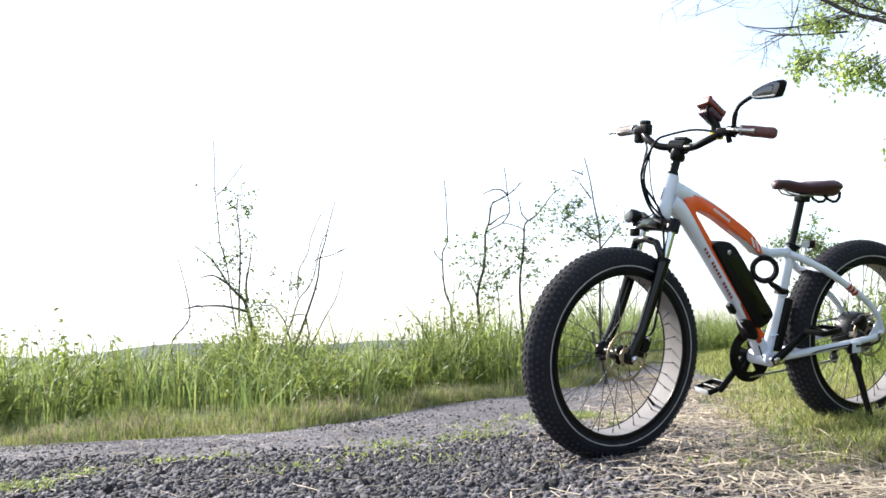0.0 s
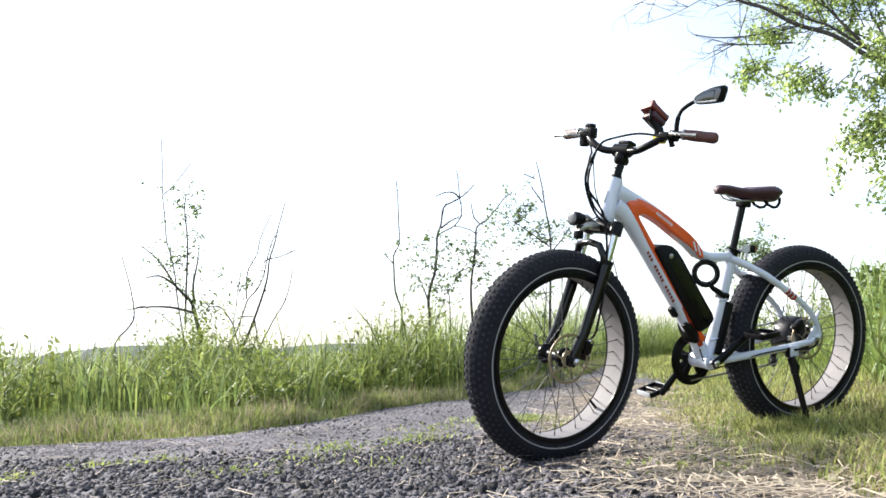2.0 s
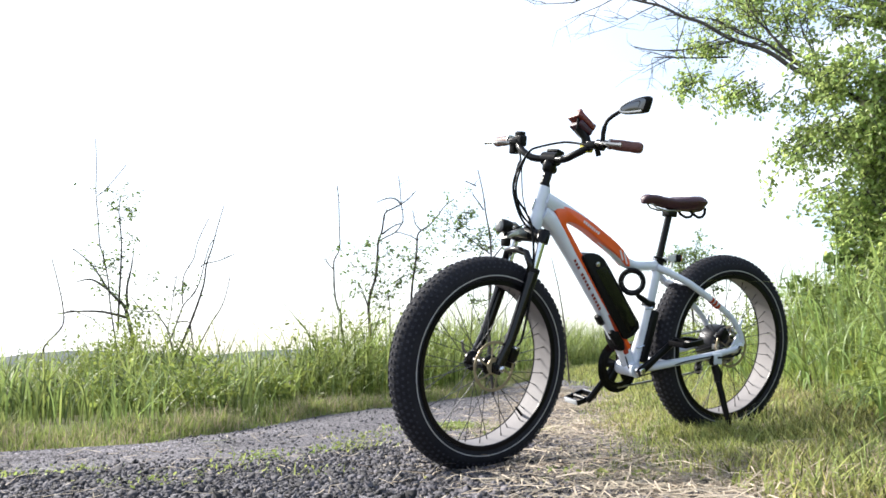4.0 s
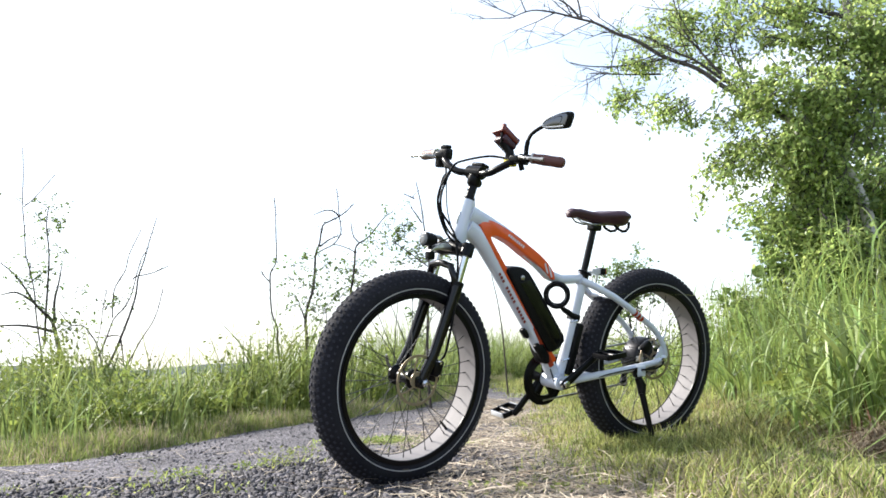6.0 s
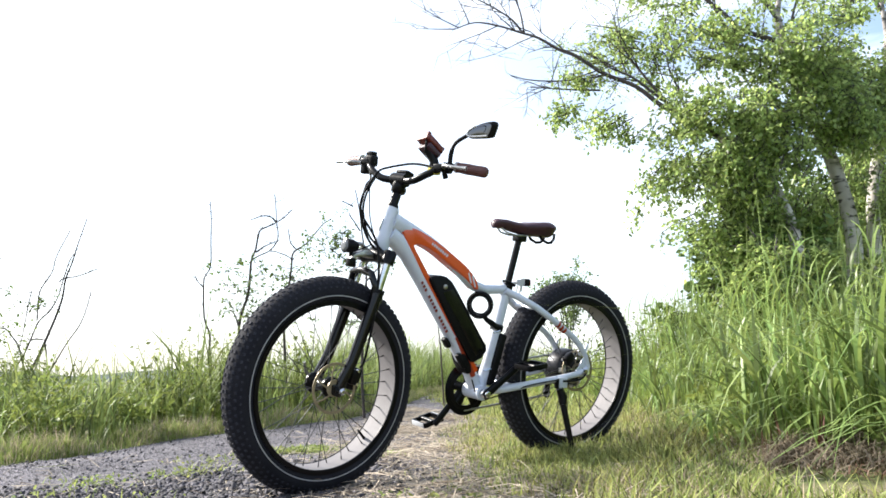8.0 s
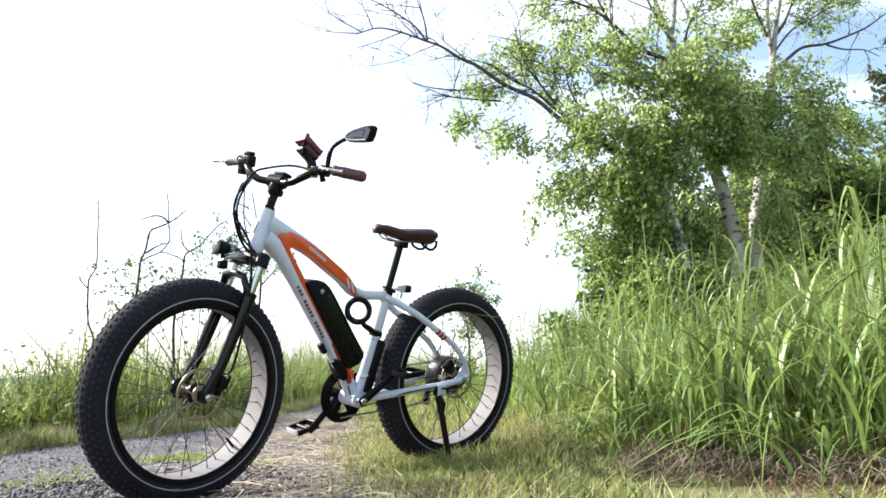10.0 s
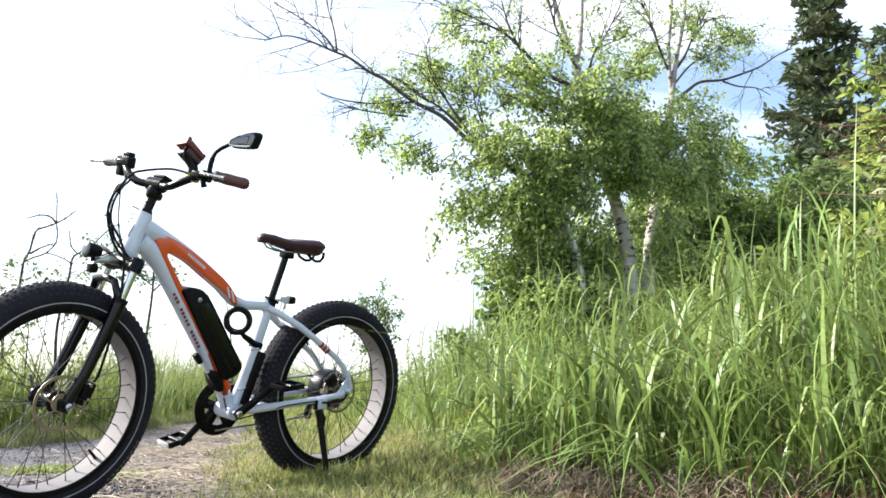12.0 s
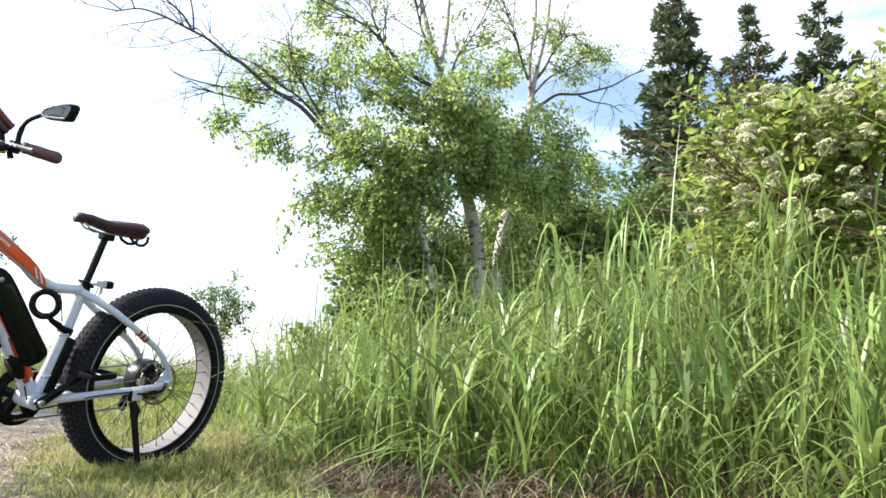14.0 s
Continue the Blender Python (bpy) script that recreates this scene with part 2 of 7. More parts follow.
def gravel():
    """Crushed stone: chips of many greys at two sizes, in relief."""
    m = material("crushed_stone", (0.128, 0.120, 0.132), 0.92, vary=0.3, scale=1.6, fine=85, bump=0, other=(0.082, 0.077, 0.086))
    n, l = m.node_tree.nodes, m.node_tree.links
    b = n["Principled BSDF"]
    tc = n.new("ShaderNodeTexCoord")
    last, heights = b.inputs["Base Color"].links[0].from_socket, []
    for scale, lo, hi in ((80.0, 0.42, 1.75), (190.0, 0.40, 1.9)):
        cell = n.new("ShaderNodeTexVoronoi")
        cell.inputs["Scale"].default_value = scale
        l.new(tc.outputs["Object"], cell.inputs["Vector"])
        grey = n.new("ShaderNodeSeparateColor")
        l.new(cell.outputs["Color"], grey.inputs["Color"])
        tone = n.new("ShaderNodeMapRange")
        tone.inputs["To Min"].default_value, tone.inputs["To Max"].default_value = lo, hi
        l.new(grey.outputs["Red"], tone.inputs["Value"])
        shade = n.new("ShaderNodeHueSaturation")
        l.new(last, shade.inputs["Color"])
        l.new(tone.outputs["Result"], shade.inputs["Value"])
        last = shade.outputs["Color"]
        heights.append((cell, grey))
    l.new(last, b.inputs["Base Color"])
    normal = None
    for (cell, grey), dist in zip(heights, (0.012, 0.006)):
        rise = n.new("ShaderNodeMath")
        rise.operation = "SUBTRACT"
        l.new(grey.outputs["Green"], rise.inputs[0])
        l.new(cell.outputs["Distance"], rise.inputs[1])
        relief = n.new("ShaderNodeBump")
        relief.inputs["Strength"].default_value, relief.inputs["Distance"].default_value = 0.8, dist
        l.new(rise.outputs["Value"], relief.inputs["Height"])
        if normal is not None:
            l.new(normal, relief.inputs["Normal"])
        normal = relief.outputs["Normal"]
    l.new(normal, b.inputs["Normal"])
    return m


GRAVEL = gravel()


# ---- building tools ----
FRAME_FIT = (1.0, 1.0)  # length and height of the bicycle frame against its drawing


class Build:
    """Collects vertices and faces of one part."""

    def __init__(self):
        self.v, self.f = [], []

    def add(self, verts, faces, m=None):
        k = len(self.v)
        self.v += [tuple(m @ Vector(p)) if m else tuple(p) for p in verts]
        self.f += [tuple(i + k for i in f) for f in faces]
        return self

    def tube(self, points, radii, seg=12, flat=1.0, closed=False, arc=None, up=(0, 1, 0)):
        """A tube along points; flat: its depth along up over its width; arc: (from, to) degrees for a part of the way round."""
        pts = [Vector(p) for p in points]
        n = len(pts)
        if not isinstance(radii, (list, tuple)):
            radii = [radii] * n
        ring = seg if arc is None else seg + 1
        verts, faces = [], []
        for i, p in enumerate(pts):
            d = (pts[(i + 1) % n] - pts[i - 1]) if closed else (pts[min(i + 1, n - 1)] - pts[max(i - 1, 0)])
            d.normalize()
            side = Vector(up) - d * d.dot(Vector(up))
            if side.length < 0.05:
                side = Vector((1, 0, 0)) - d * d.x
            side.normalize()
            other = d.cross(side)
            for k in range(ring):
                a = 2 * math.pi * k / seg if arc is None else radians(arc[0] + (arc[1] - arc[0]) * k / seg)
                verts.append(p + radii[i] * (math.cos(a) * side * flat + math.sin(a) * other))
        for i in range(n if closed else n - 1):
            a, b = i * ring, ((i + 1) % n) * ring
            for k in range(ring if arc is None else seg):
                j = (k + 1) % ring
                faces.append((a + k, a + j, b + j, b + k))
        if not closed and arc is None:
            faces += [tuple(range(ring))[::-1], tuple(range((n - 1) * ring, n * ring))]
        return self.add(verts, faces)

    def lathe(self, profile, centre=(0, 0, 0), seg=48, closed=False, m=None):
        """A profile of (radius, y) turned about the y axis through centre."""
        n = len(profile)
        verts = [(centre[0] + r * math.cos(2 * math.pi * k / seg), centre[1] + y, centre[2] + r * math.sin(2 * math.pi * k / seg)) for k in range(seg) for r, y in profile]
        faces = []
        for k in range(seg):
            a, b = k * n, ((k + 1) % seg) * n
            faces += [(a + i, a + (i + 1) % n, b + (i + 1) % n, b + i) for i in range(n if closed else n - 1)]
        if not closed:
            faces += [tuple(k * n for k in range(seg)), tuple(k * n + n - 1 for k in range(seg))[::-1]]
        return self.add(verts, faces, m)

    def rbox(self, size, m, bevel=0.004, seg=2):
        """A box with rounded edges."""
        bm = bmesh.new()
        bmesh.ops.create_cube(bm, size=1, matrix=Matrix.Diagonal((*size, 1)))
        bmesh.ops.bevel(bm, geom=bm.edges[:], offset=bevel, segments=seg, affect="EDGES", profile=0.5)
        bm.verts.index_update()
        self.add([v.co for v in bm.verts], [[v.index for v in f.verts] for f in bm.faces], m)
        bm.free()
        return self

    def prism(self, outline, y0, y1, bevel=0.0, m=None):
        """An outline of (x, z) drawn out from y0 to y1."""
        bm = bmesh.new()
        f = bm.faces.new([bm.verts.new((x, y0, z)) for x, z in outline])
        g = bmesh.ops.extrude_face_region(bm, geom=[f])
        bmesh.ops.translate(bm, verts=[e for e in g["geom"] if isinstance(e, bmesh.types.BMVert)], vec=(0, y1 - y0, 0))
        bmesh.ops.recalc_face_normals(bm, faces=bm.faces[:])
        if bevel:
            bmesh.ops.bevel(bm, geom=bm.edges[:], offset=bevel, segments=3, affect="EDGES", profile=0.5)
        bm.verts.index_update()
        self.add([v.co for v in bm.verts], [[v.index for v in q.verts] for q in bm.faces], m)
        bm.free()
        return self

    def mesh(self, name, mat, sharp=40):
        me = bpy.data.meshes.new(name)
        me.from_pydata(self.v, [], self.f)
        me.materials.append(mat)
        me.shade_smooth()
        me.set_sharp_from_angle(angle=radians(sharp))
        return me

    def put(self, name, mat, parent=None, label="", sharp=40, m=None):
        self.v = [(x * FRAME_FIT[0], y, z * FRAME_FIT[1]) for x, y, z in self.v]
        ob = new(name, self.mesh(name, mat, sharp))
        ob.parent = parent
        if m is not None:
            ob.matrix_basis = m
        return tagged(ob, label)


def sheet_mesh(name, verts, faces, mat, smooth=True):
    """A mesh from numpy arrays; faces all of one size."""
    me = bpy.data.meshes.new(name)
    verts, faces = np.asarray(verts, np.float32), np.asarray(faces, np.int32)
    me.vertices.add(len(verts))
    me.vertices.foreach_set("co", verts.ravel())
    k = faces.shape[1]
    me.loops.add(faces.size)
    me.loops.foreach_set("vertex_index", faces.ravel())
    me.polygons.add(len(faces))
    me.polygons.foreach_set("loop_start", np.arange(0, faces.size, k, dtype=np.int32))
    me.update(calc_edges=True)
    me.materials.append(mat)
    if smooth:
        me.shade_smooth()
    return me


rng = np.random.default_rng(7)


def blades(base, height, width, lean, droop, rows=5, heading=None, sharp=1.0):
    """Ribbon blades: arrays of base points, heights, widths, lean (metres at the tip, per metre of height) and droop."""
    n = len(base)
    a = rng.uniform(0, 2 * np.pi, n) if heading is None else heading
    way = np.stack([np.cos(a), np.sin(a), np.zeros(n)], 1)
    b = a + np.pi / 2 + rng.normal(0, 0.5, n)
    side = np.stack([np.cos(b), np.sin(b), np.zeros(n)], 1)
    out = []
    for i in range(rows):
        s = i / (rows - 1)
        rise = height * (s - droop * s ** 3)
        spread = height * lean * s ** 2
        c = base + way * spread[:, None]
        c[:, 2] += rise
        w = width * min(1.0, 0.55 + 1.6 * s) * (1 - s ** (1.6 * sharp)) * 0.5 + 0.0002
        out += [c - side * w[:, None], c + side * w[:, None]]
    v = np.stack(out, 1).reshape(-1, 3)
    k = np.arange(n)[:, None] * rows * 2
    f = np.concatenate([np.stack([k + 2 * i, k + 2 * i + 1, k + 2 * i + 3, k + 2 * i + 2], 2) for i in range(rows - 1)], 1).reshape(-1, 4)
    return v, f


def leaves(at, size, flat=0.6, ratio=0.62, hang=0.3):
    """Pointed oval leaves, folded along the midrib, at random turns about the places given."""
    n = len(at)
    d = rng.normal(0, 1, (n, 3))
    d[:, 2] = d[:, 2] * 0.6 - hang
    d /= np.linalg.norm(d, axis=1)[:, None]
    up = rng.normal(0, flat, (n, 3)) + np.array([0, 0, 1.0])
    s = np.cross(d, up)
    s /= np.linalg.norm(s, axis=1)[:, None] + 1e-9
    u = np.cross(s, d)
    L = size[:, None]
    w = L * ratio * 0.5
    p = [at, at + d * L * 0.35 - s * w + u * w * 0.3, at + d * L * 0.75 - s * w * 0.7 + u * w * 0.2, at + d * L,
         at + d * L * 0.75 + s * w * 0.7 + u * w * 0.2, at + d * L * 0.35 + s * w + u * w * 0.3]
    v = np.stack(p, 1).reshape(-1, 3)
    k = np.arange(n)[:, None] * 6
    f = np.concatenate([np.stack([k, k + 1, k + 2, k + 3], 2), np.stack([k, k + 3, k + 4, k + 5], 2)], 1).reshape(-1, 4)
    return v, f


def join(pieces):
    v, f, k = [], [], 0
    for a, b in pieces:
        v.append(a)
        f.append(b + k)
        k += len(a)
    return np.concatenate(v), np.concatenate(f)


def stuff(name, pieces, mat, label, category, parent=None):
    v, f = join(pieces)
    ob = new(name, sheet_mesh(name, v, f, mat))
    ob.parent = parent
    return tagged(ob, label, category, kind="stuff") if parent is None else ob


# ---- ground ----
LEFT_X = np.array([-60, -8, -2.4, -1.16, -0.63, 0.05, 0.58, 1.22, 2.6, 3.5, 5.0, 9.0, 30.0])
LEFT_Y = np.array([3.0, 4.2, 4.5, 4.55, 5.0, 6.0, 6.6, 7.4, 11.0, 14.0, 16.6, 19.5, 26.0])
RIGHT_Y = np.array([-60, 0.0, 2.9, 4.3, 7.6, 13.0, 15.0, 17.0, 19.0, 24.0, 26.0])
RIGHT_X = np.array([1.0, 1.1, 1.28, 1.5, 2.45, 3.35, 4.6, 8.0, 14.0, 30.0, 60.0])
TALL_Y = np.array([-60, 0.0, 1.3, 1.8, 2.1, 2.5, 3.0, 3.9, 4.8, 8.0, 13.0, 15.0, 17.0, 19.0, 24.0])
TALL_X = np.array([3.6, 3.3, 2.78, 2.46, 2.30, 2.20, 2.18, 2.36, 2.80, 3.50, 4.3, 5.6, 9.0, 15.0, 32.0])


def left_y(x):
    return np.interp(x, LEFT_X, LEFT_Y)


def right_x(y):
    return np.interp(y, RIGHT_Y, RIGHT_X)


def tall_x(y):
    return np.interp(y, TALL_Y, TALL_X)


def ease(t):
    t = np.clip(t, 0, 1)
    return t * t * (3 - 2 * t)


def height(x, y):
    """The ground: a level path, a low verge on the seaward side, a bank on the other."""
    x, y = np.asarray(x, float), np.asarray(y, float)
    bank = x - right_x(y)
    z = 0.055 * ease((bank + 0.35) / 1.0) + 0.04 * ease((bank - 0.5) / 0.9) + 0.42 * ease((bank - 1.3) / 5.0)
    out = y - left_y(x)
    z = z + 0.03 * ease(out / 0.5) - 1.6 * ease((out - 1.5) / 30.0)
    z = z - 0.03 * ease((0.6 - x) / 1.5) * (out < 0.5)
    near = np.exp(-((x - 1) ** 2 + (y - 4) ** 2) / 120)
    return z + near * 0.012 * (np.sin(3.1 * x + 1.3 * y) * np.sin(2.3 * y - 0.7 * x) + 0.5 * np.sin(7.7 * x) * np.sin(6.9 * y + 1))


def axis(dense_a, dense_b, step, far):
    core = np.arange(dense_a, dense_b, step)
    grow = np.geomspace(step, far, 34)
    return np.concatenate([dense_a - grow[::-1], core, dense_b + grow])


gx, gy = axis(-5.0, 9.0, 0.11, 2500.0), axis(-1.5, 15.0, 0.11, 2500.0)
GX, GY = np.meshgrid(gx, gy, indexing="ij")
GZ = height(GX, GY)
ny = len(gy)
gi = (np.arange(len(gx) - 1)[:, None] * ny + np.arange(ny - 1)[None, :]).ravel()
ground = new("ground", sheet_mesh("ground", np.stack([GX, GY, GZ], 2).reshape(-1, 3), np.stack([gi, gi + ny, gi + ny + 1, gi + 1], 1), SOIL))
tagged(ground, "grassy soil with dry thatch, level beside a path", "ground", kind="structure")

# the gravel path, a strip between its two ragged edges
PV = []
ts = np.concatenate([np.arange(-30.0, -1.0, 0.6), np.arange(-1.0, 14.0, 0.09), np.arange(14.0, 24.0, 0.25)])
cols = 44
for i, t in enumerate(ts):
    xr = right_x(t) + 0.06 * math.sin(5.1 * t) + 0.05 * math.sin(11.3 * t + 1)
    lx = float(np.interp(t, [-30.0, -2.0, 1.5, 3.5, 4.3], [-4.2, -3.4, -3.9, -6.0, -9.0])) if t < 4.3 else float(np.interp(t, LEFT_Y, LEFT_X))
    lx += 0.05 * math.sin(4.3 * t) + 0.04 * math.sin(9.7 * t)
    for k in range(cols):
        s = (k / (cols - 1)) ** 0.7
        PV.append((lx + (xr - lx) * s, t))
PV = np.array(PV)
PZ = height(PV[:, 0], PV[:, 1]) + 0.006
gi = (np.arange(len(ts) - 1)[:, None] * cols + np.arange(cols - 1)[None, :]).ravel()
path = new("path", sheet_mesh("path", np.column_stack([PV, PZ]), np.stack([gi, gi + 1, gi + cols + 1, gi + cols], 1), GRAVEL))
tagged(path, "grey crushed-stone path with scattered straw and weeds", "path", kind="structure")

hill = Build()
ridge = [(-2200 + 90 * i, 16 + 9 * math.sin(i * 0.9) + 6 * math.sin(i * 0.37 + 1) + (14 if 8 < i < 20 else 0)) for i in range(34)]
hill.add([(x, 2300, -5) for x, z in ridge] + [(x, 2420, z) for x, z in ridge] + [(x, 2600, z * 0.6) for x, z in ridge],
         [(i, i + 1, 35 + i, 34 + i) for i in range(33)] + [(34 + i, 35 + i, 69 + i, 68 + i) for i in range(33)])
tagged(hill.put("backdrop", HILL), "low blue-grey wooded hill on the horizon", "hill", kind="structure")


# ---- the bicycle: x forward from the rear axle, y to its left, z up in its own leaning plane ----
REAR, FRONT = Vector((1.657, 3.340, 0.391)), Vector((0.598, 2.923, 0.354))
TYRE_W, TYRE_H = 0.0535, 0.0475
bike = new("electric_bicycle")
tagged(bike, "pale white fat-tyre electric bicycle leaning on its kickstand", "bicycle")
forward = (FRONT - REAR).normalized()
BASE = (FRONT - REAR).length
lean_way = Vector((math.cos(radians(-68.5)) * math.cos(radians(9.5)), math.sin(radians(-68.5)) * math.cos(radians(9.5)), -math.sin(radians(9.5))))
leftward = (lean_way - forward * lean_way.dot(forward)).normalized()
upward = forward.cross(leftward)
bike.matrix_basis = Matrix.Translation(REAR) @ Matrix((forward, leftward, upward)).transposed().to_4x4()

STEER = 7.0
HEAD_WAY = Vector((-0.313, 0, 0.950)).normalized()
HEAD_FOOT = Vector((BASE - 0.034, 0, 0.0))
steer = Matrix.Translation(HEAD_FOOT) @ Matrix.Rotation(radians(STEER), 4, HEAD_WAY) @ Matrix.Translation(-HEAD_FOOT)


def on_head(z, ahead=0.0, y=0.0):
    """A point at the height z on the steering axis, moved ahead of it and to its left."""
    return HEAD_FOOT + HEAD_WAY * (z / HEAD_WAY.z) + Vector((HEAD_WAY.z, 0, -HEAD_WAY.x)) * ahead + Vector((0, y, 0))


def spline(points, n=4):
    """More points along a smooth curve through those given."""
    p = [Vector(points[0])] + [Vector(q) for q in points] + [Vector(points[-1])]
    out = []
    for i in range(1, len(p) - 2):
        for k in range(n):
            t = k / n
            out.append(0.5 * (2 * p[i] + (p[i + 1] - p[i - 1]) * t + (2 * p[i - 1] - 5 * p[i] + 4 * p[i + 1] - p[i + 2]) * t * t + (3 * p[i] - p[i - 1] - 3 * p[i + 1] + p[i + 2]) * t ** 3))
    return out + [p[-1]]


def wheel(m, motor):
    """A spoked wheel about the y axis: white rim bed, fat knobbly tyre, hub, brake disc."""
    rim = Build()
    rim.lathe([(0.2655, -0.042), (0.2648, -0.020), (0.2645, 0.0), (0.2648, 0.020), (0.2655, 0.042), (0.270, 0.042), (0.269, 0.0), (0.270, -0.042)], seg=72, closed=True)
    rim_ob = rim.put("wheel", RIM_WHITE, bike, "white-bedded rim wheel with a fat black tyre", 35, m @ Matrix.Scale(1.04, 4))
    edge = Build()
    for s in (-1, 1):
        edge.lathe([(0.2645, s * 0.0422), (0.2640, s * 0.046), (0.2665, s * 0.0485), (0.280, s * 0.0485), (0.280, s * 0.0422)], seg=72, closed=True)
    edge.put("rim_flange", BLACK, rim_ob, "black rim edge", 35)
    tyre = Build()
    prof = []
    for k in range(15):
        a = radians(-128 + 256 * k / 14)
        prof.append((0.306 + TYRE_H * math.cos(a), TYRE_W * math.sin(a)))
    tyre.lathe(prof + [(0.272, 0.034), (0.272, -0.034)], seg=96, closed=True)
    tyre.put("tyre", RUBBER, rim_ob, "", 50)
    knobs = Build()
    count = 92
    for k in range(count):
        for row in (-4, -3, -2, -1, 1, 2, 3, 4):
            a = 2 * math.pi * (k + (0.5 if row % 2 else 0.0)) / count
            tip = {1: 11, 2: 32, 3: 52, 4: 70}[abs(row)] * (1 if row > 0 else -1)
            t = radians(tip)
            w, l = (0.0105, 0.0130) if abs(row) < 3 else (0.0095, 0.010) if abs(row) < 4 else (0.007, 0.008)
            spot = Matrix.Rotation(-a, 4, "Y") @ Matrix.Translation((0.306, 0, 0)) @ Matrix.Rotation(t, 4, "Z") @ Matrix.Translation((TYRE_H + (TYRE_W - TYRE_H) * abs(math.sin(t)) ** 2 - 0.0022, 0, 0)) @ Matrix.Rotation(radians(12 if row > 0 else -12), 4, "X")
            h = 0.0044
            c = [(-0.003, -w / 2, -l / 2), (-0.003, w / 2, -l / 2), (-0.003, w / 2, l / 2), (-0.003, -w / 2, l / 2)]
            c += [(h, y * 0.78, z * 0.8) for _, y, z in c]
            knobs.add(c, [(4, 5, 6, 7), (0, 1, 5, 4), (1, 2, 6, 5), (2, 3, 7, 6), (3, 0, 4, 7)], spot)
    knobs.put("tread", TREAD, rim_ob, "blocky tread knobs", 20)
    line = Build()
    a = radians(102)
    r0, y0 = 0.306 + TYRE_H * math.cos(a), TYRE_W * math.sin(a)
    for s in (-1, 1):
        line.lathe([(r0 - 0.0018, s * (y0 + 0.0006)), (r0 + 0.0018, s * (y0 + 0.0006)), (r0 + 0.0016, s * (y0 + 0.0016)), (r0 - 0.0016, s * (y0 + 0.0016))], seg=96, closed=True)
    line.put("reflective_stripe", STRIPE, rim_ob, "thin grey reflective line on the sidewall")
    marks = Build()
    for k in range(9):
        marks.rbox((0.010, 0.0012, 0.013), Matrix.Rotation(radians(128 + 3.1 * k), 4, "Y") @ Matrix.Translation((0.323, 0.0508, 0)) @ Matrix.Rotation(radians(-22), 4, "Z"), 0.0004, 1)
    marks.put("sidewall_mark", MARK, rim_ob, "worn grey sidewall marks that cannot be read")
    hub = Build()
    if motor:
        hub.lathe([(0.02, -0.075), (0.045, -0.066), (0.066, -0.058), (0.076, -0.050), (0.078, -0.040), (0.078, 0.014), (0.074, 0.022), (0.064, 0.030), (0.052, 0.034), (0.040, 0.046), (0.018, 0.050), (0.012, 0.088)], seg=48)
        hub.put("hub_motor", MOTOR, rim_ob, "round dark metal hub motor", 30)
        rh, dy = 0.075, 0.052
        cover = Build()
        cover.lathe([(0.030, 0.0335), (0.056, 0.0325), (0.056, 0.0345), (0.030, 0.0420)], seg=40, closed=True)
        for k in range(6):
            a = 2 * math.pi * k / 6
            cover.lathe([(0.0065, 0.030), (0.0065, 0.037), (0.004, 0.039)], (0.048 * math.cos(a), 0, 0.048 * math.sin(a)), 10)
        cover.put("motor_cover", STEEL, rim_ob, "dull metal motor cover with bolts")
        cog = Build()
        for k in range(6):
            cog.lathe([(0.026, -0.064 - 0.0045 * k), (0.060 - 0.0055 * k, -0.064 - 0.0045 * k), (0.060 - 0.0055 * k, -0.066 - 0.0045 * k), (0.026, -0.066 - 0.0045 * k)], seg=30, closed=True)
        cog.put("freewheel", STEEL, rim_ob, "stacked steel gear sprockets")
    else:
        hub.lathe([(0.008, -0.075), (0.014, -0.062), (0.034, -0.058), (0.034, -0.052), (0.019, -0.044), (0.019, 0.030), (0.034, 0.036), (0.034, 0.043), (0.014, 0.050), (0.008, 0.075)], seg=28)
        hub.put("hub", BLACK, rim_ob)
        rh, dy = 0.033, 0.062
    disc = Build()
    disc.lathe([(0.074, dy - 0.001), (0.0835, dy - 0.001), (0.0835, dy + 0.001), (0.074, dy + 0.001)], seg=60, closed=True)
    for k in range(6):
        a = 2 * math.pi * k / 6
        Build().tube([(0.022 * math.cos(a), dy, 0.022 * math.sin(a)), (0.052 * math.cos(a + 0.35), dy, 0.052 * math.sin(a + 0.35)), (0.075 * math.cos(a + 0.5), dy, 0.075 * math.sin(a + 0.5))], 0.0032, 6, 0.3).put("disc_arm", DISC, rim_ob)
    Build().lathe([(0.012, dy - 0.002), (0.028, dy - 0.002), (0.028, dy + 0.002), (0.012, dy + 0.002)], seg=30, closed=True).put("disc_hub", DISC, rim_ob)
    disc.put("brake_disc", DISC, rim_ob, "spidered steel brake disc")
    if motor:
        for k in range(9):
            m = Matrix.Rotation(2 * math.pi * k / 9, 4, "Y") @ Matrix.Translation((0.066, 0.029, 0)) @ Matrix.Rotation(radians(-38), 4, "Z")
            Build().rbox((0.018, 0.006, 0.020), m, 0.002, 2).put("hub_facet", STEEL, rim_ob, "silver facet on the hub cover")
    spoke_mesh = Build().tube([(rh, 0, 0), (0.265, 0, 0)], 0.0014, 6)
    spoke_mesh.tube([(0.252, 0, 0), (0.266, 0, 0)], 0.0022, 6)
    me = spoke_mesh.mesh("spoke", SPOKE)
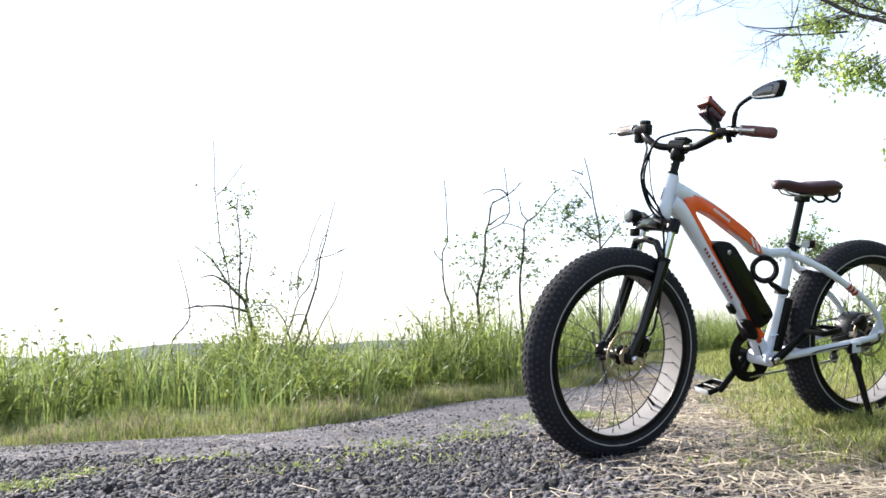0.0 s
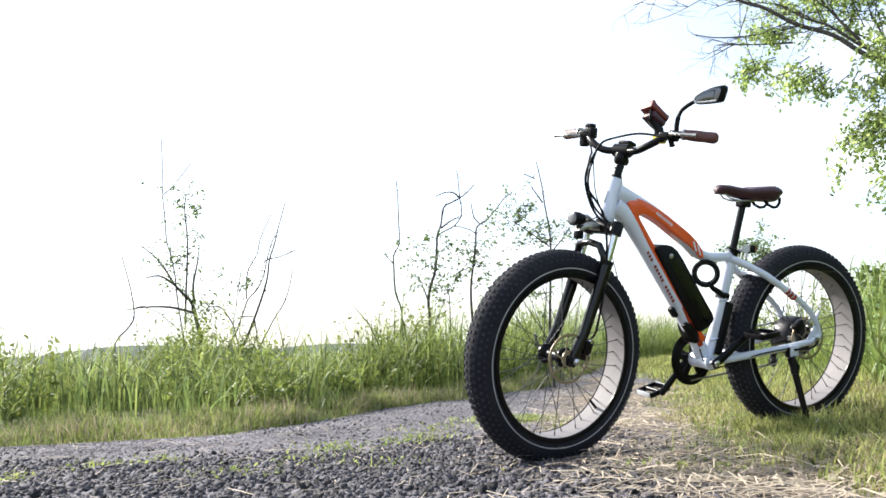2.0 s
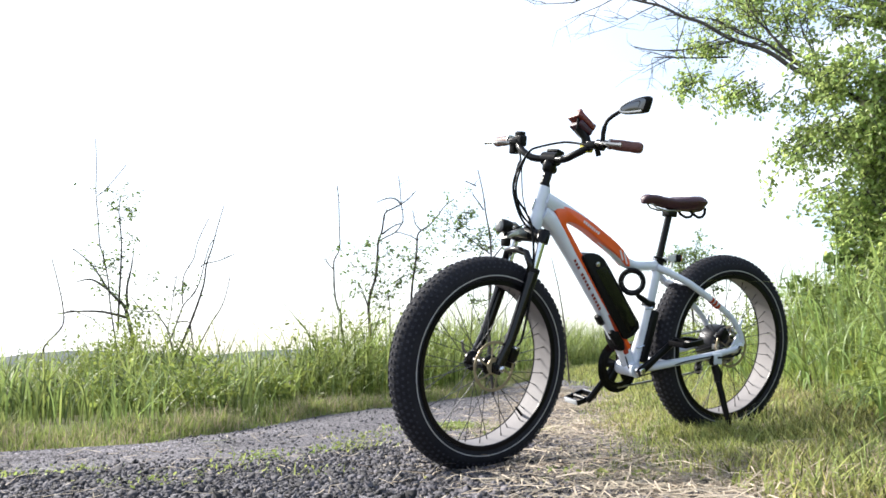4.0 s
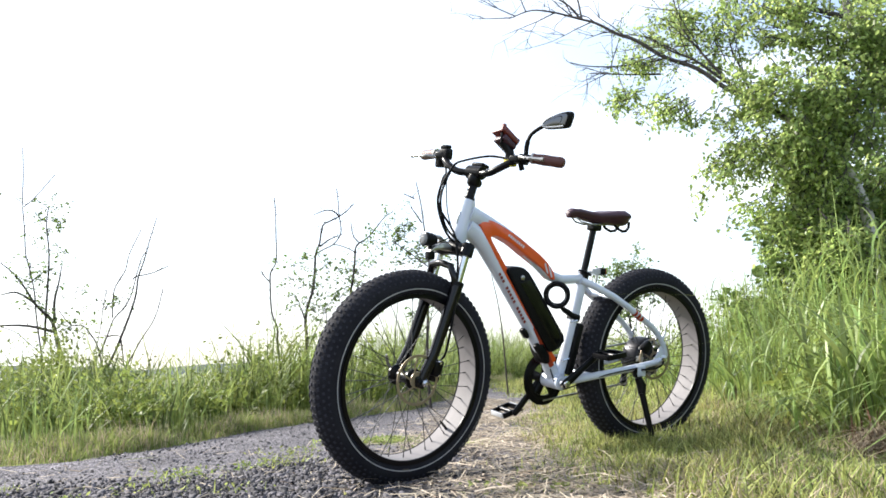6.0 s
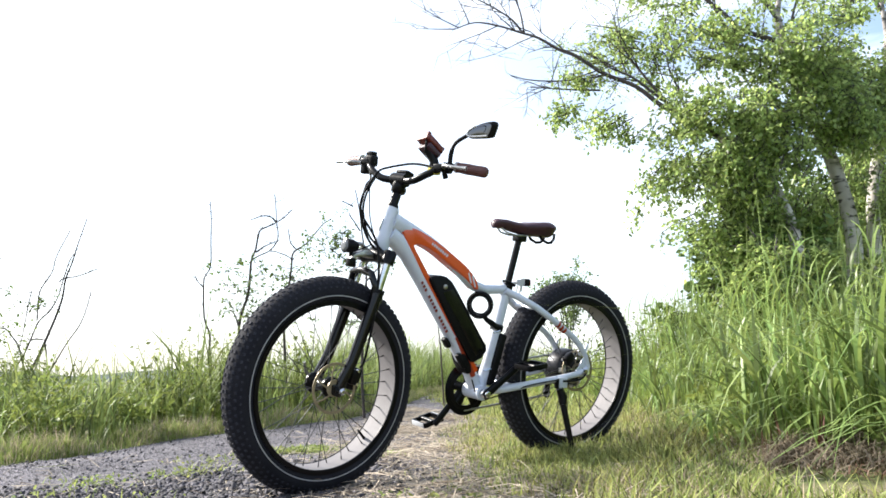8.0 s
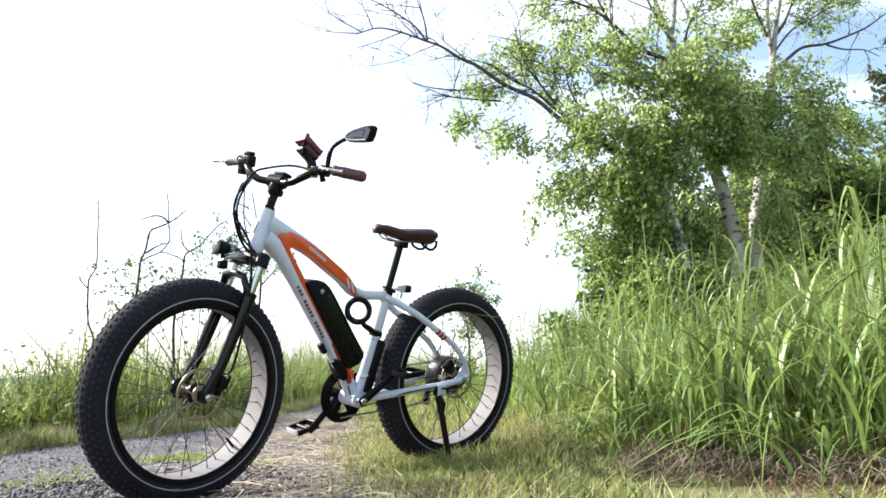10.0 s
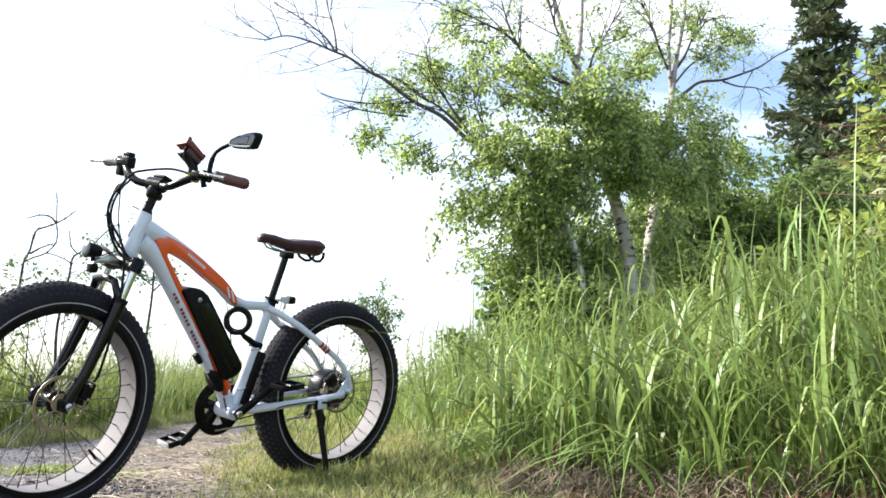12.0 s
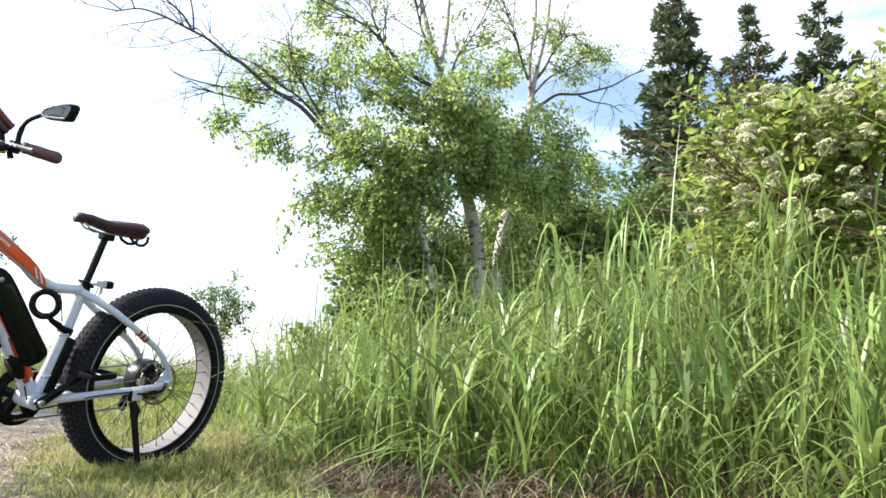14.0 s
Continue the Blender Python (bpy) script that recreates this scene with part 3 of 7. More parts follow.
    for k in range(36):
        s = 1 if k % 2 else -1
        a = 2 * math.pi * (k + 0.25) / 36
        twist = (0.42 if (k // 2) % 2 else -0.42) * (0.45 if motor else 1.15)
        p = Vector((rh * math.cos(a + twist), s * (0.030 if motor else 0.046), rh * math.sin(a + twist)))
        q = Vector((0.262 * math.cos(a), s * 0.010, 0.262 * math.sin(a)))
        ob = new("spoke", me)
        ob.parent = rim_ob
        d = (q - p)
        rot = d.to_track_quat("X", "Z").to_matrix().to_4x4()
        k_len = d.length / (0.262 - rh)
        ob.matrix_basis = Matrix.Translation(p) @ rot @ Matrix.Diagonal((k_len, 1, 1, 1)) @ Matrix.Translation((-rh, 0, 0))
    valve = Build().tube([(0.264, 0, 0), (0.240, 0, 0), (0.222, 0, 0)], [0.0055, 0.005, 0.0035], 8)
    valve.v = [tuple(Matrix.Rotation(radians(132 if not motor else -52), 4, "Y") @ Vector(p)) for p in valve.v]
    valve.put("valve", BLACK, rim_ob)
    return rim_ob


wheel(Matrix.Identity(4), True)
wheel(steer @ Matrix.Translation((BASE + 0.013, 0.004, 0.006)) @ Matrix.Rotation(radians(1.4), 4, "X"), False)

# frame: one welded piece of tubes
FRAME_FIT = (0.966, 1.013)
TOP = [(0.936, 0, 0.566), (0.905, 0, 0.556), (0.835, 0, 0.529), (0.768, 0, 0.499), (0.701, 0, 0.462), (0.634, 0, 0.417), (0.572, 0, 0.365), (0.538, 0, 0.341), (0.487, 0, 0.326), (0.400, 0, 0.326), (0.364, 0, 0.334)]
TOP_R = [0.036, 0.032, 0.027, 0.0245, 0.0235, 0.023, 0.022, 0.0205, 0.019, 0.018, 0.019]
DOWN = [(0.945, 0, 0.520), (0.908, 0, 0.498), (0.862, 0, 0.453), (0.802, 0, 0.373), (0.760, 0, 0.317), (0.704, 0, 0.242), (0.646, 0, 0.165), (0.592, 0, 0.086), (0.537, 0, 0.008), (0.512, 0, -0.042)]
DOWN_R = [0.036, 0.034, 0.029, 0.0268, 0.0265, 0.0265, 0.0265, 0.0265, 0.026, 0.026]
frame_part = Build()
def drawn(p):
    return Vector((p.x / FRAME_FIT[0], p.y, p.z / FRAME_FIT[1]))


h0, h1 = drawn(on_head(0.470)), drawn(on_head(0.620))
frame_part.tube([h0, h0.lerp(h1, 0.08), h0.lerp(h1, 0.3), h0.lerp(h1, 0.7), h0.lerp(h1, 0.92), h1], [0.031, 0.034, 0.031, 0.027, 0.029, 0.026], 24)
frame_part.tube(TOP, TOP_R, 18, 1.0)
frame_part.tube(DOWN, DOWN_R, 20, 1.03)
frame_part.tube([(0.362, 0, 0.352), (0.376, 0, 0.300), (0.411, 0, 0.172), (0.447, 0, 0.050), (0.488, 0, -0.052)], [0.022, 0.0215, 0.0215, 0.0215, 0.024], 16)
frame_part.tube([(0.508, -0.048, -0.061), (0.508, 0.048, -0.061)], 0.028, 24)
for s in (-1, 1):
    stay = [(0.385, s * 0.014, 0.322), (0.335, s * 0.040, 0.299), (0.262, s * 0.070, 0.260), (0.185, s * 0.078, 0.216), (0.118, s * 0.080, 0.176), (0.060, s * 0.082, 0.140), (0.018, s * 0.084, 0.103), (-0.014, s * 0.086, 0.060), (-0.030, s * 0.087, 0.018)]
    frame_part.tube(stay, [0.014, 0.014, 0.0135, 0.013, 0.0125, 0.012, 0.012, 0.011, 0.010], 12)
    chain_stay = [(0.494, s * 0.030, -0.058), (0.440, s * 0.060, -0.050), (0.370, s * 0.076, -0.042), (0.250, s * 0.080, -0.032), (0.120, s * 0.084, -0.020), (0.030, s * 0.087, -0.009), (-0.024, s * 0.088, 0.010)]
    frame_part.tube(chain_stay, [0.017, 0.016, 0.0145, 0.0135, 0.013, 0.012, 0.011], 12)
    frame_part.prism([(-0.030, -0.016), (0.022, -0.022), (0.046, -0.006), (0.022, 0.020), (0.004, 0.050), (-0.012, 0.060), (-0.034, 0.046), (-0.044, 0.018)], s * 0.084 - 0.004, s * 0.084 + 0.004, 0.0015)
    frame_part.tube([(-0.006, s * 0.086, 0.080), (-0.022, s * 0.088, 0.112)], [0.008, 0.005], 8)
    frame_part.tube([(0.395, 0, 0.318), (0.335, s * 0.040, 0.299)], 0.012, 10)
frame_part.tube([(0.262, -0.072, 0.258), (0.262, 0.072, 0.258)], 0.009, 10)
frame_part.tube([(0.375, -0.074, -0.041), (0.375, 0.074, -0.041)], 0.011, 10)
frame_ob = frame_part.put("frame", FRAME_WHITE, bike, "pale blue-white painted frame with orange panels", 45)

# orange panels lie on the tubes, a hair proud of them
ARCH_OUT = [(0.534, 0.326), (0.543, 0.358), (0.588, 0.405), (0.658, 0.451), (0.739, 0.498), (0.817, 0.534), (0.860, 0.545), (0.884, 0.540), (0.898, 0.527)]
ARCH_DOWN = [(0.868, 0.476), (0.829, 0.419), (0.788, 0.361), (0.737, 0.291), (0.688, 0.220), (0.621, 0.132), (0.562, 0.052), (0.537, 0.010)]
ARCH_IN = [(0.519, 0.026), (0.572, 0.100), (0.626, 0.180), (0.684, 0.257), (0.740, 0.332), (0.781, 0.389), (0.822, 0.446), (0.842, 0.474), (0.842, 0.487), (0.813, 0.487), (0.748, 0.461), (0.680, 0.420), (0.597, 0.369), (0.545, 0.327)]
arch_line = [(p.x, p.z) for part in (ARCH_OUT, ARCH_DOWN, ARCH_IN) for p in spline([(x, 0, z) for x, z in part], 3)]
Build().prism(arch_line, -0.0285, 0.0285, 0.003).put("orange_panel", ORANGE, frame_ob, "orange painted panel arching over both main tubes")
for line in (((0.590, 0.388), (0.584, 0.390), (0.570, 0.352), (0.576, 0.350)), ((0.570, 0.378), (0.564, 0.380), (0.549, 0.338), (0.555, 0.336))):
    for y0, y1 in ((0.0284, 0.0298), (-0.0298, -0.0284)):
        Build().prism(line, y0, y1).put("tube_band", FRAME_WHITE, frame_ob, "white band across the orange panel")
for k in range(3):
    x = 0.118 + 0.017 * k
    p0, p1 = Vector((x - 0.006, 0.0803, 0.1725 + (x - 0.118) * 0.66 - 0.004)), Vector((x + 0.003, 0.0803, 0.1725 + (x - 0.118) * 0.66 + 0.002))
    for s in (-1, 1):
        a, b = p0.copy(), p1.copy()
        a.y *= s
        b.y *= s
        Build().tube([a, b], 0.0142, 12).put("stay_band", RAIL, frame_ob, "dark red band round the stay")

def lettering(points, radius, words, size, mat, label):
    """Short bars in a row along a tube's near side, for brand lettering."""
    pts = [Vector(p) for p in points]
    b = Build()
    slots = "_".join("x" * k for k in words)
    n = len(slots)
    for k, slot in enumerate(slots):
        if slot == "_":
            continue
        p = pts[0].lerp(pts[1], (k + 0.5) / n)
        d = (pts[1] - pts[0]).normalized()
        m = Matrix((d, Vector((0, 1, 0)), d.cross(Vector((0, 1, 0))))).transposed().to_4x4()
        gap = (pts[1] - pts[0]).length / n
        b.rbox((gap * 0.66, 0.0016, size * (1 if k % 3 else 0.86)), Matrix.Translation(p + Vector((0, radius, 0))) @ m, 0.0003, 1)
    b.put("lettering_bar", mat, frame_ob, label)


lettering([(0.768, 0, 0.494), (0.690, 0, 0.448)], 0.0288, (8,), 0.010, FRAME_WHITE, "pale bars of lettering on the top tube")
lettering([(0.806, 0, 0.357), (0.676, 0, 0.168)], 0.0264, (3, 5, 5), 0.0118, PRINT, "dark red bars of lettering on the down tube")
badge = Build().rbox((0.006, 0.026, 0.045), Matrix.Translation(drawn(on_head(0.55, 0.029))) @ Matrix.Rotation(radians(-20), 4, "Y"), 0.0025, 2)
badge.put("head_badge", CHROME, frame_ob, "small metal badge on the head tube")

# battery on the down tube
battery = Build().prism([(0.777, 0.362), (0.770, 0.372), (0.756, 0.378), (0.728, 0.380), (0.698, 0.374), (0.672, 0.357), (0.645, 0.324), (0.606, 0.271), (0.539, 0.178), (0.492, 0.116), (0.488, 0.096), (0.511, 0.070), (0.552, 0.054), (0.568, 0.060), (0.641, 0.163)], -0.043, 0.043, 0.008)
batt = battery.put("battery", PLASTIC, bike, "black plastic battery case on the down tube", 50)
Build().prism([(0.718, 0.318), (0.672, 0.330), (0.640, 0.292), (0.520, 0.124), (0.516, 0.100), (0.545, 0.078)], 0.0432, 0.0450, 0.0008).put("side_panel", GLOSS_BLACK, batt, "darker side panel")
Build().lathe([(0.009, 0.042), (0.009, 0.047), (0.006, 0.049)], (0.708, 0, 0.338), 20).put("key_lock", STEEL, batt, "round key lock")
# the rail's dark red puts the battery's shade into orange paint
Build().prism([(0.640, 0.150), (0.618, 0.146), (0.560, 0.058), (0.530, 0.004), (0.548, -0.004), (0.590, 0.066)], -0.030, 0.030, 0.003).put("battery_rail", RAIL, batt, "orange mounting rail with its shade painted in as dark red")
Build().prism([(0.612, 0.086), (0.590, 0.090), (0.558, 0.048), (0.552, 0.016), (0.574, 0.010), (0.600, 0.050)], -0.033, 0.033, 0.006).put("battery_base", PLASTIC, batt, "black battery base under the case")
clamp_box = Build().rbox((0.044, 0.030, 0.020), Matrix.Translation((0.672, 0.016, 0.131)) @ Matrix.Rotation(radians(-53), 4, "Y"), 0.008, 3)
clamp_box.put("connector", PLASTIC, bike, "small black connector box under the down tube")
Build().rbox((0.064, 0.022, 0.024), Matrix.Translation((0.602, 0.022, 0.062)) @ Matrix.Rotation(radians(-53), 4, "Y"), 0.006, 3).put("connector", PLASTIC, bike, "small black connector box under the down tube")

# controller box behind the seat tube
Build().rbox((0.036, 0.066, 0.205), Matrix.Translation((0.424, 0, 0.058)) @ Matrix.Rotation(radians(-17), 4, "Y"), 0.008, 3).put("controller_box", PLASTIC, bike, "black controller box behind the seat tube")
for z in (0.165, 0.02):
    x = 0.376 + (0.300 - z) * 0.285
    Build().tube([(x + 0.03, 0.022, z - 0.002), (x - 0.004, 0.024, z + 0.004)], 0.0035, 8).put("bottle_bolt", CHROME, frame_ob, "chrome bolt")

# coiled cable lock
lock = Build()
coil = []
face_on, across = Vector((0.68, 0.73, 0.0)), Vector((0.73, -0.68, 0.0))
for k in range(97):
    a = 2 * math.pi * k / 24
    r = 0.042 + 0.003 * math.sin(a * 0.37)
    coil.append(Vector((0.526, 0.030, 0.270)) + across * (r * math.cos(a)) + face_on * (0.044 * k / 96 - 0.022) + Vector((0, 0, r * math.sin(a))))
lock.tube(coil, 0.0082, 8)
lock_ob = lock.put("cable_lock", PLASTIC, bike, "coiled black cable lock by the seat tube")
Build().tube([(0.512, 0.034, 0.232), (0.492, 0.034, 0.214), (0.466, 0.030, 0.202), (0.438, 0.024, 0.186), (0.404, 0.020, 0.178)], [0.008, 0.010, 0.012, 0.012, 0.010], 10).put("lock_clamp", PLASTIC, lock_ob)
Build().tube([(0.413, 0, 0.168), (0.406, 0, 0.190)], 0.0265, 16).put("clamp_collar", PLASTIC, lock_ob, "black collar round the seat tube")

# seat post and saddle
post = Build().tube([(0.366, 0, 0.330), (0.312, 0, 0.522)], 0.0138, 16)
post_ob = post.put("seat_post", BLACK, bike, "black seat post")
Build().tube([(0.3685, 0, 0.322), (0.3595, 0, 0.356)], [0.0235, 0.0235], 18).put("seat_collar", BLACK, post_ob)
Build().tube([(0.345, 0.024, 0.342), (0.378, 0.028, 0.356), (0.410, 0.026, 0.362)], [0.006, 0.005, 0.004], 8).put("quick_release", BLACK, post_ob)
Build().rbox((0.050, 0.040, 0.026), Matrix.Translation((0.308, 0, 0.527)) @ Matrix.Rotation(radians(-4), 4, "Y"), 0.006).put("saddle_clamp", BLACK, post_ob)
saddle = Build()
SECTION = [(0.452, 0.006, 0.574, 0.012), (0.446, 0.018, 0.580, 0.019), (0.425, 0.024, 0.585, 0.024), (0.385, 0.028, 0.584, 0.026), (0.335, 0.034, 0.576, 0.027), (0.285, 0.048, 0.570, 0.028), (0.240, 0.068, 0.571, 0.031), (0.200, 0.083, 0.574, 0.034), (0.160, 0.086, 0.574, 0.035), (0.132, 0.076, 0.569, 0.032), (0.117, 0.052, 0.563, 0.024), (0.113, 0.020, 0.560, 0.014)]
sv, sf = [], []
for x, w, z, h in SECTION:
    x = 0.455 - (0.452 - x) * 0.87
    h *= 1.18 if x < 0.30 else 1.0
    for k in range(20):
        a = 2 * math.pi * k / 20
        c, s = math.cos(a), math.sin(a)
        yy = w * math.copysign(abs(c) ** 0.75, c)
        zz = z + (h * 0.62 * abs(s) ** 0.8 if s > 0 else -h * 0.95 * abs(s) ** 0.9)
        if s > 0 and abs(c) < 0.45 and 0.16 < x < 0.40:
            zz -= 0.004
        if s < 0:
            yy *= 0.86
        sv.append((x, yy, zz))
for i in range(len(SECTION) - 1):
    for k in range(20):
        j = (k + 1) % 20
        sf.append((i * 20 + k, i * 20 + j, (i + 1) * 20 + j, (i + 1) * 20 + k))
sf += [tuple(range(20))[::-1], tuple(range(220, 240))]
saddle_ob = saddle.add(sv, sf).put("saddle", LEATHER, bike, "dark red-brown padded saddle", 60)
rails = Build()
for s in (-1, 1):
    rails.tube([(0.420, s * 0.012, 0.566), (0.395, s * 0.018, 0.548), (0.350, s * 0.022, 0.539), (0.280, s * 0.022, 0.539), (0.230, s * 0.028, 0.545), (0.185, s * 0.036, 0.556)], 0.0036, 8)
rails.put("saddle_rail", STEEL, saddle_ob, "steel saddle rails")
loop = Build()
loop.tube([(0.235, 0.030, 0.548), (0.215, 0.034, 0.526), (0.185, 0.034, 0.514), (0.162, 0.032, 0.516), (0.146, 0.030, 0.530), (0.144, 0.030, 0.552)], 0.006, 8, up=(0, 1, 0))
loop.tube([(0.235, -0.030, 0.548), (0.215, -0.034, 0.526), (0.185, -0.034, 0.514), (0.162, -0.032, 0.516), (0.146, -0.030, 0.530), (0.144, -0.030, 0.552)], 0.006, 8)
loop.put("saddle_bumper", PLASTIC, saddle_ob, "black bumper loops under the saddle")

# rear light bracket
rear = Build().tube([(0.352, 0.0, 0.346), (0.326, 0.0, 0.352), (0.306, 0.0, 0.352)], 0.006, 8)
rear.prism([(0.322, 0.366), (0.278, 0.366), (0.276, 0.346), (0.290, 0.342), (0.292, 0.318), (0.302, 0.318), (0.304, 0.342), (0.320, 0.346)], 0.006, 0.011, 0.0012)
rear_ob = rear.put("rear_light", SILVER, bike, "small silver rear light on the seat post")
Build().rbox((0.026, 0.034, 0.030), Matrix.Translation((0.266, 0, 0.354)), 0.005).put("light_body", PLASTIC, rear_ob, "black light body")
Build().rbox((0.006, 0.028, 0.024), Matrix.Translation((0.251, 0, 0.354)), 0.002).put("light_lens", RAIL, rear_ob, "dark red lens")
for s in (-1, 1):
    Build().tube([(0.300, s * 0.010, 0.342), (0.306, s * 0.010, 0.312), (0.290, s * 0.010, 0.296)], 0.0032, 6).put("light_stay", CHROME, rear_ob, "bent silver wire stay")

# cranks, chainring, chain, pedals
BB = Vector((0.508, 0, -0.061))
crank_far, crank_near = Vector((0.626, -0.090, -0.190)), Vector((0.352, 0.092, 0.048))
ring = Build()
ring.lathe([(0.064, -0.056), (0.081, -0.056), (0.084, -0.054), (0.081, -0.052), (0.064, -0.052)], tuple(BB), 48, closed=True)
ring.lathe([(0.084, -0.0600), (0.102, -0.0600), (0.104, -0.0580), (0.102, -0.0560), (0.082, -0.0560)], tuple(BB), 48, closed=True)
ring.lathe([(0.010, -0.060), (0.030, -0.058), (0.030, -0.050), (0.010, -0.048)], tuple(BB), 24)
for k in range(5):
    a = 2 * math.pi * k / 5 + 0.3
    ring.tube([BB + Vector((0.02 * math.cos(a), -0.054, 0.02 * math.sin(a))), BB + Vector((0.068 * math.cos(a), -0.054, 0.068 * math.sin(a)))], [0.015, 0.019], 8, 0.3)
crank_ob = ring.put("chainring", BLACK, bike, "black chainring with guard", 35)
for end, y in ((crank_far, -0.074), (crank_near, 0.072)):
    start = BB + Vector((0, y, 0))
    Build().tube([start - (end - start) * 0.08, start, start.lerp(end, 0.5), end, end + (end - start) * 0.06], [0.014, 0.018, 0.0145, 0.0140, 0.009], 12, 0.62).put("crank_arm", BLACK, crank_ob, "black crank arm")
Build().lathe([(0.017, 0.046), (0.017, 0.062), (0.012, 0.084), (0.008, 0.086)], tuple(BB), 20).put("crank_bolt", CHROME, crank_ob, "bright crank bolt")


def pedal(spot, s, tilt, end_mat):
    m = Matrix.Translation(spot + Vector((0, s * 0.055, 0))) @ Matrix.Rotation(radians(tilt), 4, "Y")
    b = Build()
    for y in (-0.042, 0.042):
        b.rbox((0.086, 0.008, 0.020), m @ Matrix.Translation((0, y, 0)), 0.002)
    for x in (-0.044, 0.044):
        b.rbox((0.008, 0.090, 0.020), m @ Matrix.Translation((x, 0, 0)), 0.002)
    b.tube([m @ Vector((0, -0.055, 0)), m @ Vector((0, 0.042, 0))], 0.009, 12)
    ob = b.put("pedal", BLACK, bike, "black metal cage pedal")
    for x in (-0.049, 0.049):
        Build().rbox((0.004, 0.076, 0.018), m @ Matrix.Translation((x, 0, 0.001)), 0.001).put("pedal_reflector", end_mat, ob, "narrow reflector on the pedal's end")


pedal(crank_near, 1, 6, PLASTIC)
pedal(crank_far, -1, 14, SILVER)
chain = Build()
top_a, top_b = Vector((0.500, -0.054, 0.022)), Vector((0.0, -0.070, 0.052))
low_a, low_b = Vector((0.515, -0.054, -0.145)), Vector((0.030, -0.072, -0.118))
chain.tube([top_a, top_b], 0.0042, 6, 0.9)
chain.tube([low_a, low_b], 0.0042, 6, 0.9)
chain.put("chain", STEEL, bike, "greasy steel chain")
mech = Build()
mech.prism([(0.010, -0.030), (0.026, -0.034), (0.056, -0.110), (0.044, -0.128), (0.026, -0.122), (0.004, -0.050)], -0.094, -0.084, 0.002)
mech_ob = mech.put("derailleur", BLACK, bike, "black rear derailleur")
for p in ((0.034, -0.060), (0.044, -0.112)):
    Build().lathe([(0.006, -0.080), (0.020, -0.079), (0.020, -0.074), (0.006, -0.073)], (p[0], 0, p[1]), 18).put("jockey_wheel", PLASTIC, mech_ob)

Build().rbox((0.040, 0.022, 0.050), Matrix.Translation((0.018, -0.094, -0.030)) @ Matrix.Rotation(radians(25), 4, "Y"), 0.006).put("derailleur_body", BLACK, mech_ob)
for y in (-0.092, 0.092):
    Build().tube([(0, y, 0), (0, y + math.copysign(0.016, y), 0)], [0.012, 0.011], 6).put("axle_nut", CHROME, bike, "bright axle nut")
Build().tube(spline([(0.0, 0.104, 0.0), (0.020, 0.112, -0.018), (0.060, 0.108, -0.030), (0.130, 0.104, -0.030)], 5), 0.0042, 8).put("motor_lead", PLASTIC, bike, "thick black motor lead")
for z in (0.010, 0.040):
    Build().tube([(0.050 - z * 0.4, 0.088, z + 0.044), (0.050 - z * 0.4, 0.096, z + 0.044)], 0.005, 8).put("calliper_bolt", CHROME, bike, "small bright bolt")

# kickstand
stand = Build()
stand.rbox((0.050, 0.020, 0.040), Matrix.Translation((0.134, 0.092, -0.040)), 0.005)
stand.tube([(0.140, 0.096, -0.060), (0.126, 0.104, -0.094), (0.133, 0.112, -0.124)], [0.015, 0.020, 0.015], 12)
stand.tube([(0.133, 0.106, -0.100), (0.127, 0.128, -0.175), (0.121, 0.148, -0.245), (0.116, 0.168, -0.312)], [0.0135, 0.0130, 0.012, 0.012], 12)
stand_ob = stand.put("kickstand", BLACK, bike, "black side kickstand standing in the grass")
Build().tube([(0.117, 0.164, -0.300), (0.114, 0.172, -0.326)], [0.013, 0.014], 12).put("stand_foot", PLASTIC, stand_ob)
Build().rbox((0.050, 0.018, 0.044), Matrix.Translation((0.126, 0.094, -0.036)), 0.004).put("stand_plate", FRAME_WHITE, stand_ob, "white stand mount")

# rear brake calliper
Build().rbox((0.050, 0.028, 0.040), Matrix.Translation((0.058, 0.060, 0.050)) @ Matrix.Rotation(radians(35), 4, "Y"), 0.007).put("brake_calliper", BLACK, bike, "black rear brake calliper")

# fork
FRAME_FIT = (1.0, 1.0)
fork = Build()
for s in (-1, 1):
    y = s * 0.071
    fork.tube([on_head(-0.030, 0.030, y), on_head(0.010, 0.028, y), on_head(0.090, 0.012, y), on_head(0.220, 0.004, y), on_head(0.315, 0.0, y), on_head(0.330, 0.0, y)], [0.013, 0.019, 0.0185, 0.0205, 0.0225, 0.0215], 16)
    fork.rbox((0.034, 0.018, 0.036), Matrix.Translation((BASE + 0.008, y, 0.003)), 0.006)
arch = [on_head(0.300, 0.004, -0.071), on_head(0.345, 0.020, -0.070), on_head(0.378, 0.036, -0.052), on_head(0.386, 0.040, 0), on_head(0.378, 0.036, 0.052), on_head(0.345, 0.020, 0.070), on_head(0.300, 0.004, 0.071)]
smooth_arch = []
for i in range(len(arch) - 1):
    smooth_arch += [arch[i], arch[i].lerp(arch[i + 1], 0.5)]
smooth_arch.append(arch[-1])
fork.tube(smooth_arch, 0.0125, 12, up=(0.9, 0, 0.3))
fork_ob = fork.put("fork", GLOSS_BLACK, bike, "gloss black suspension fork", 45, steer)
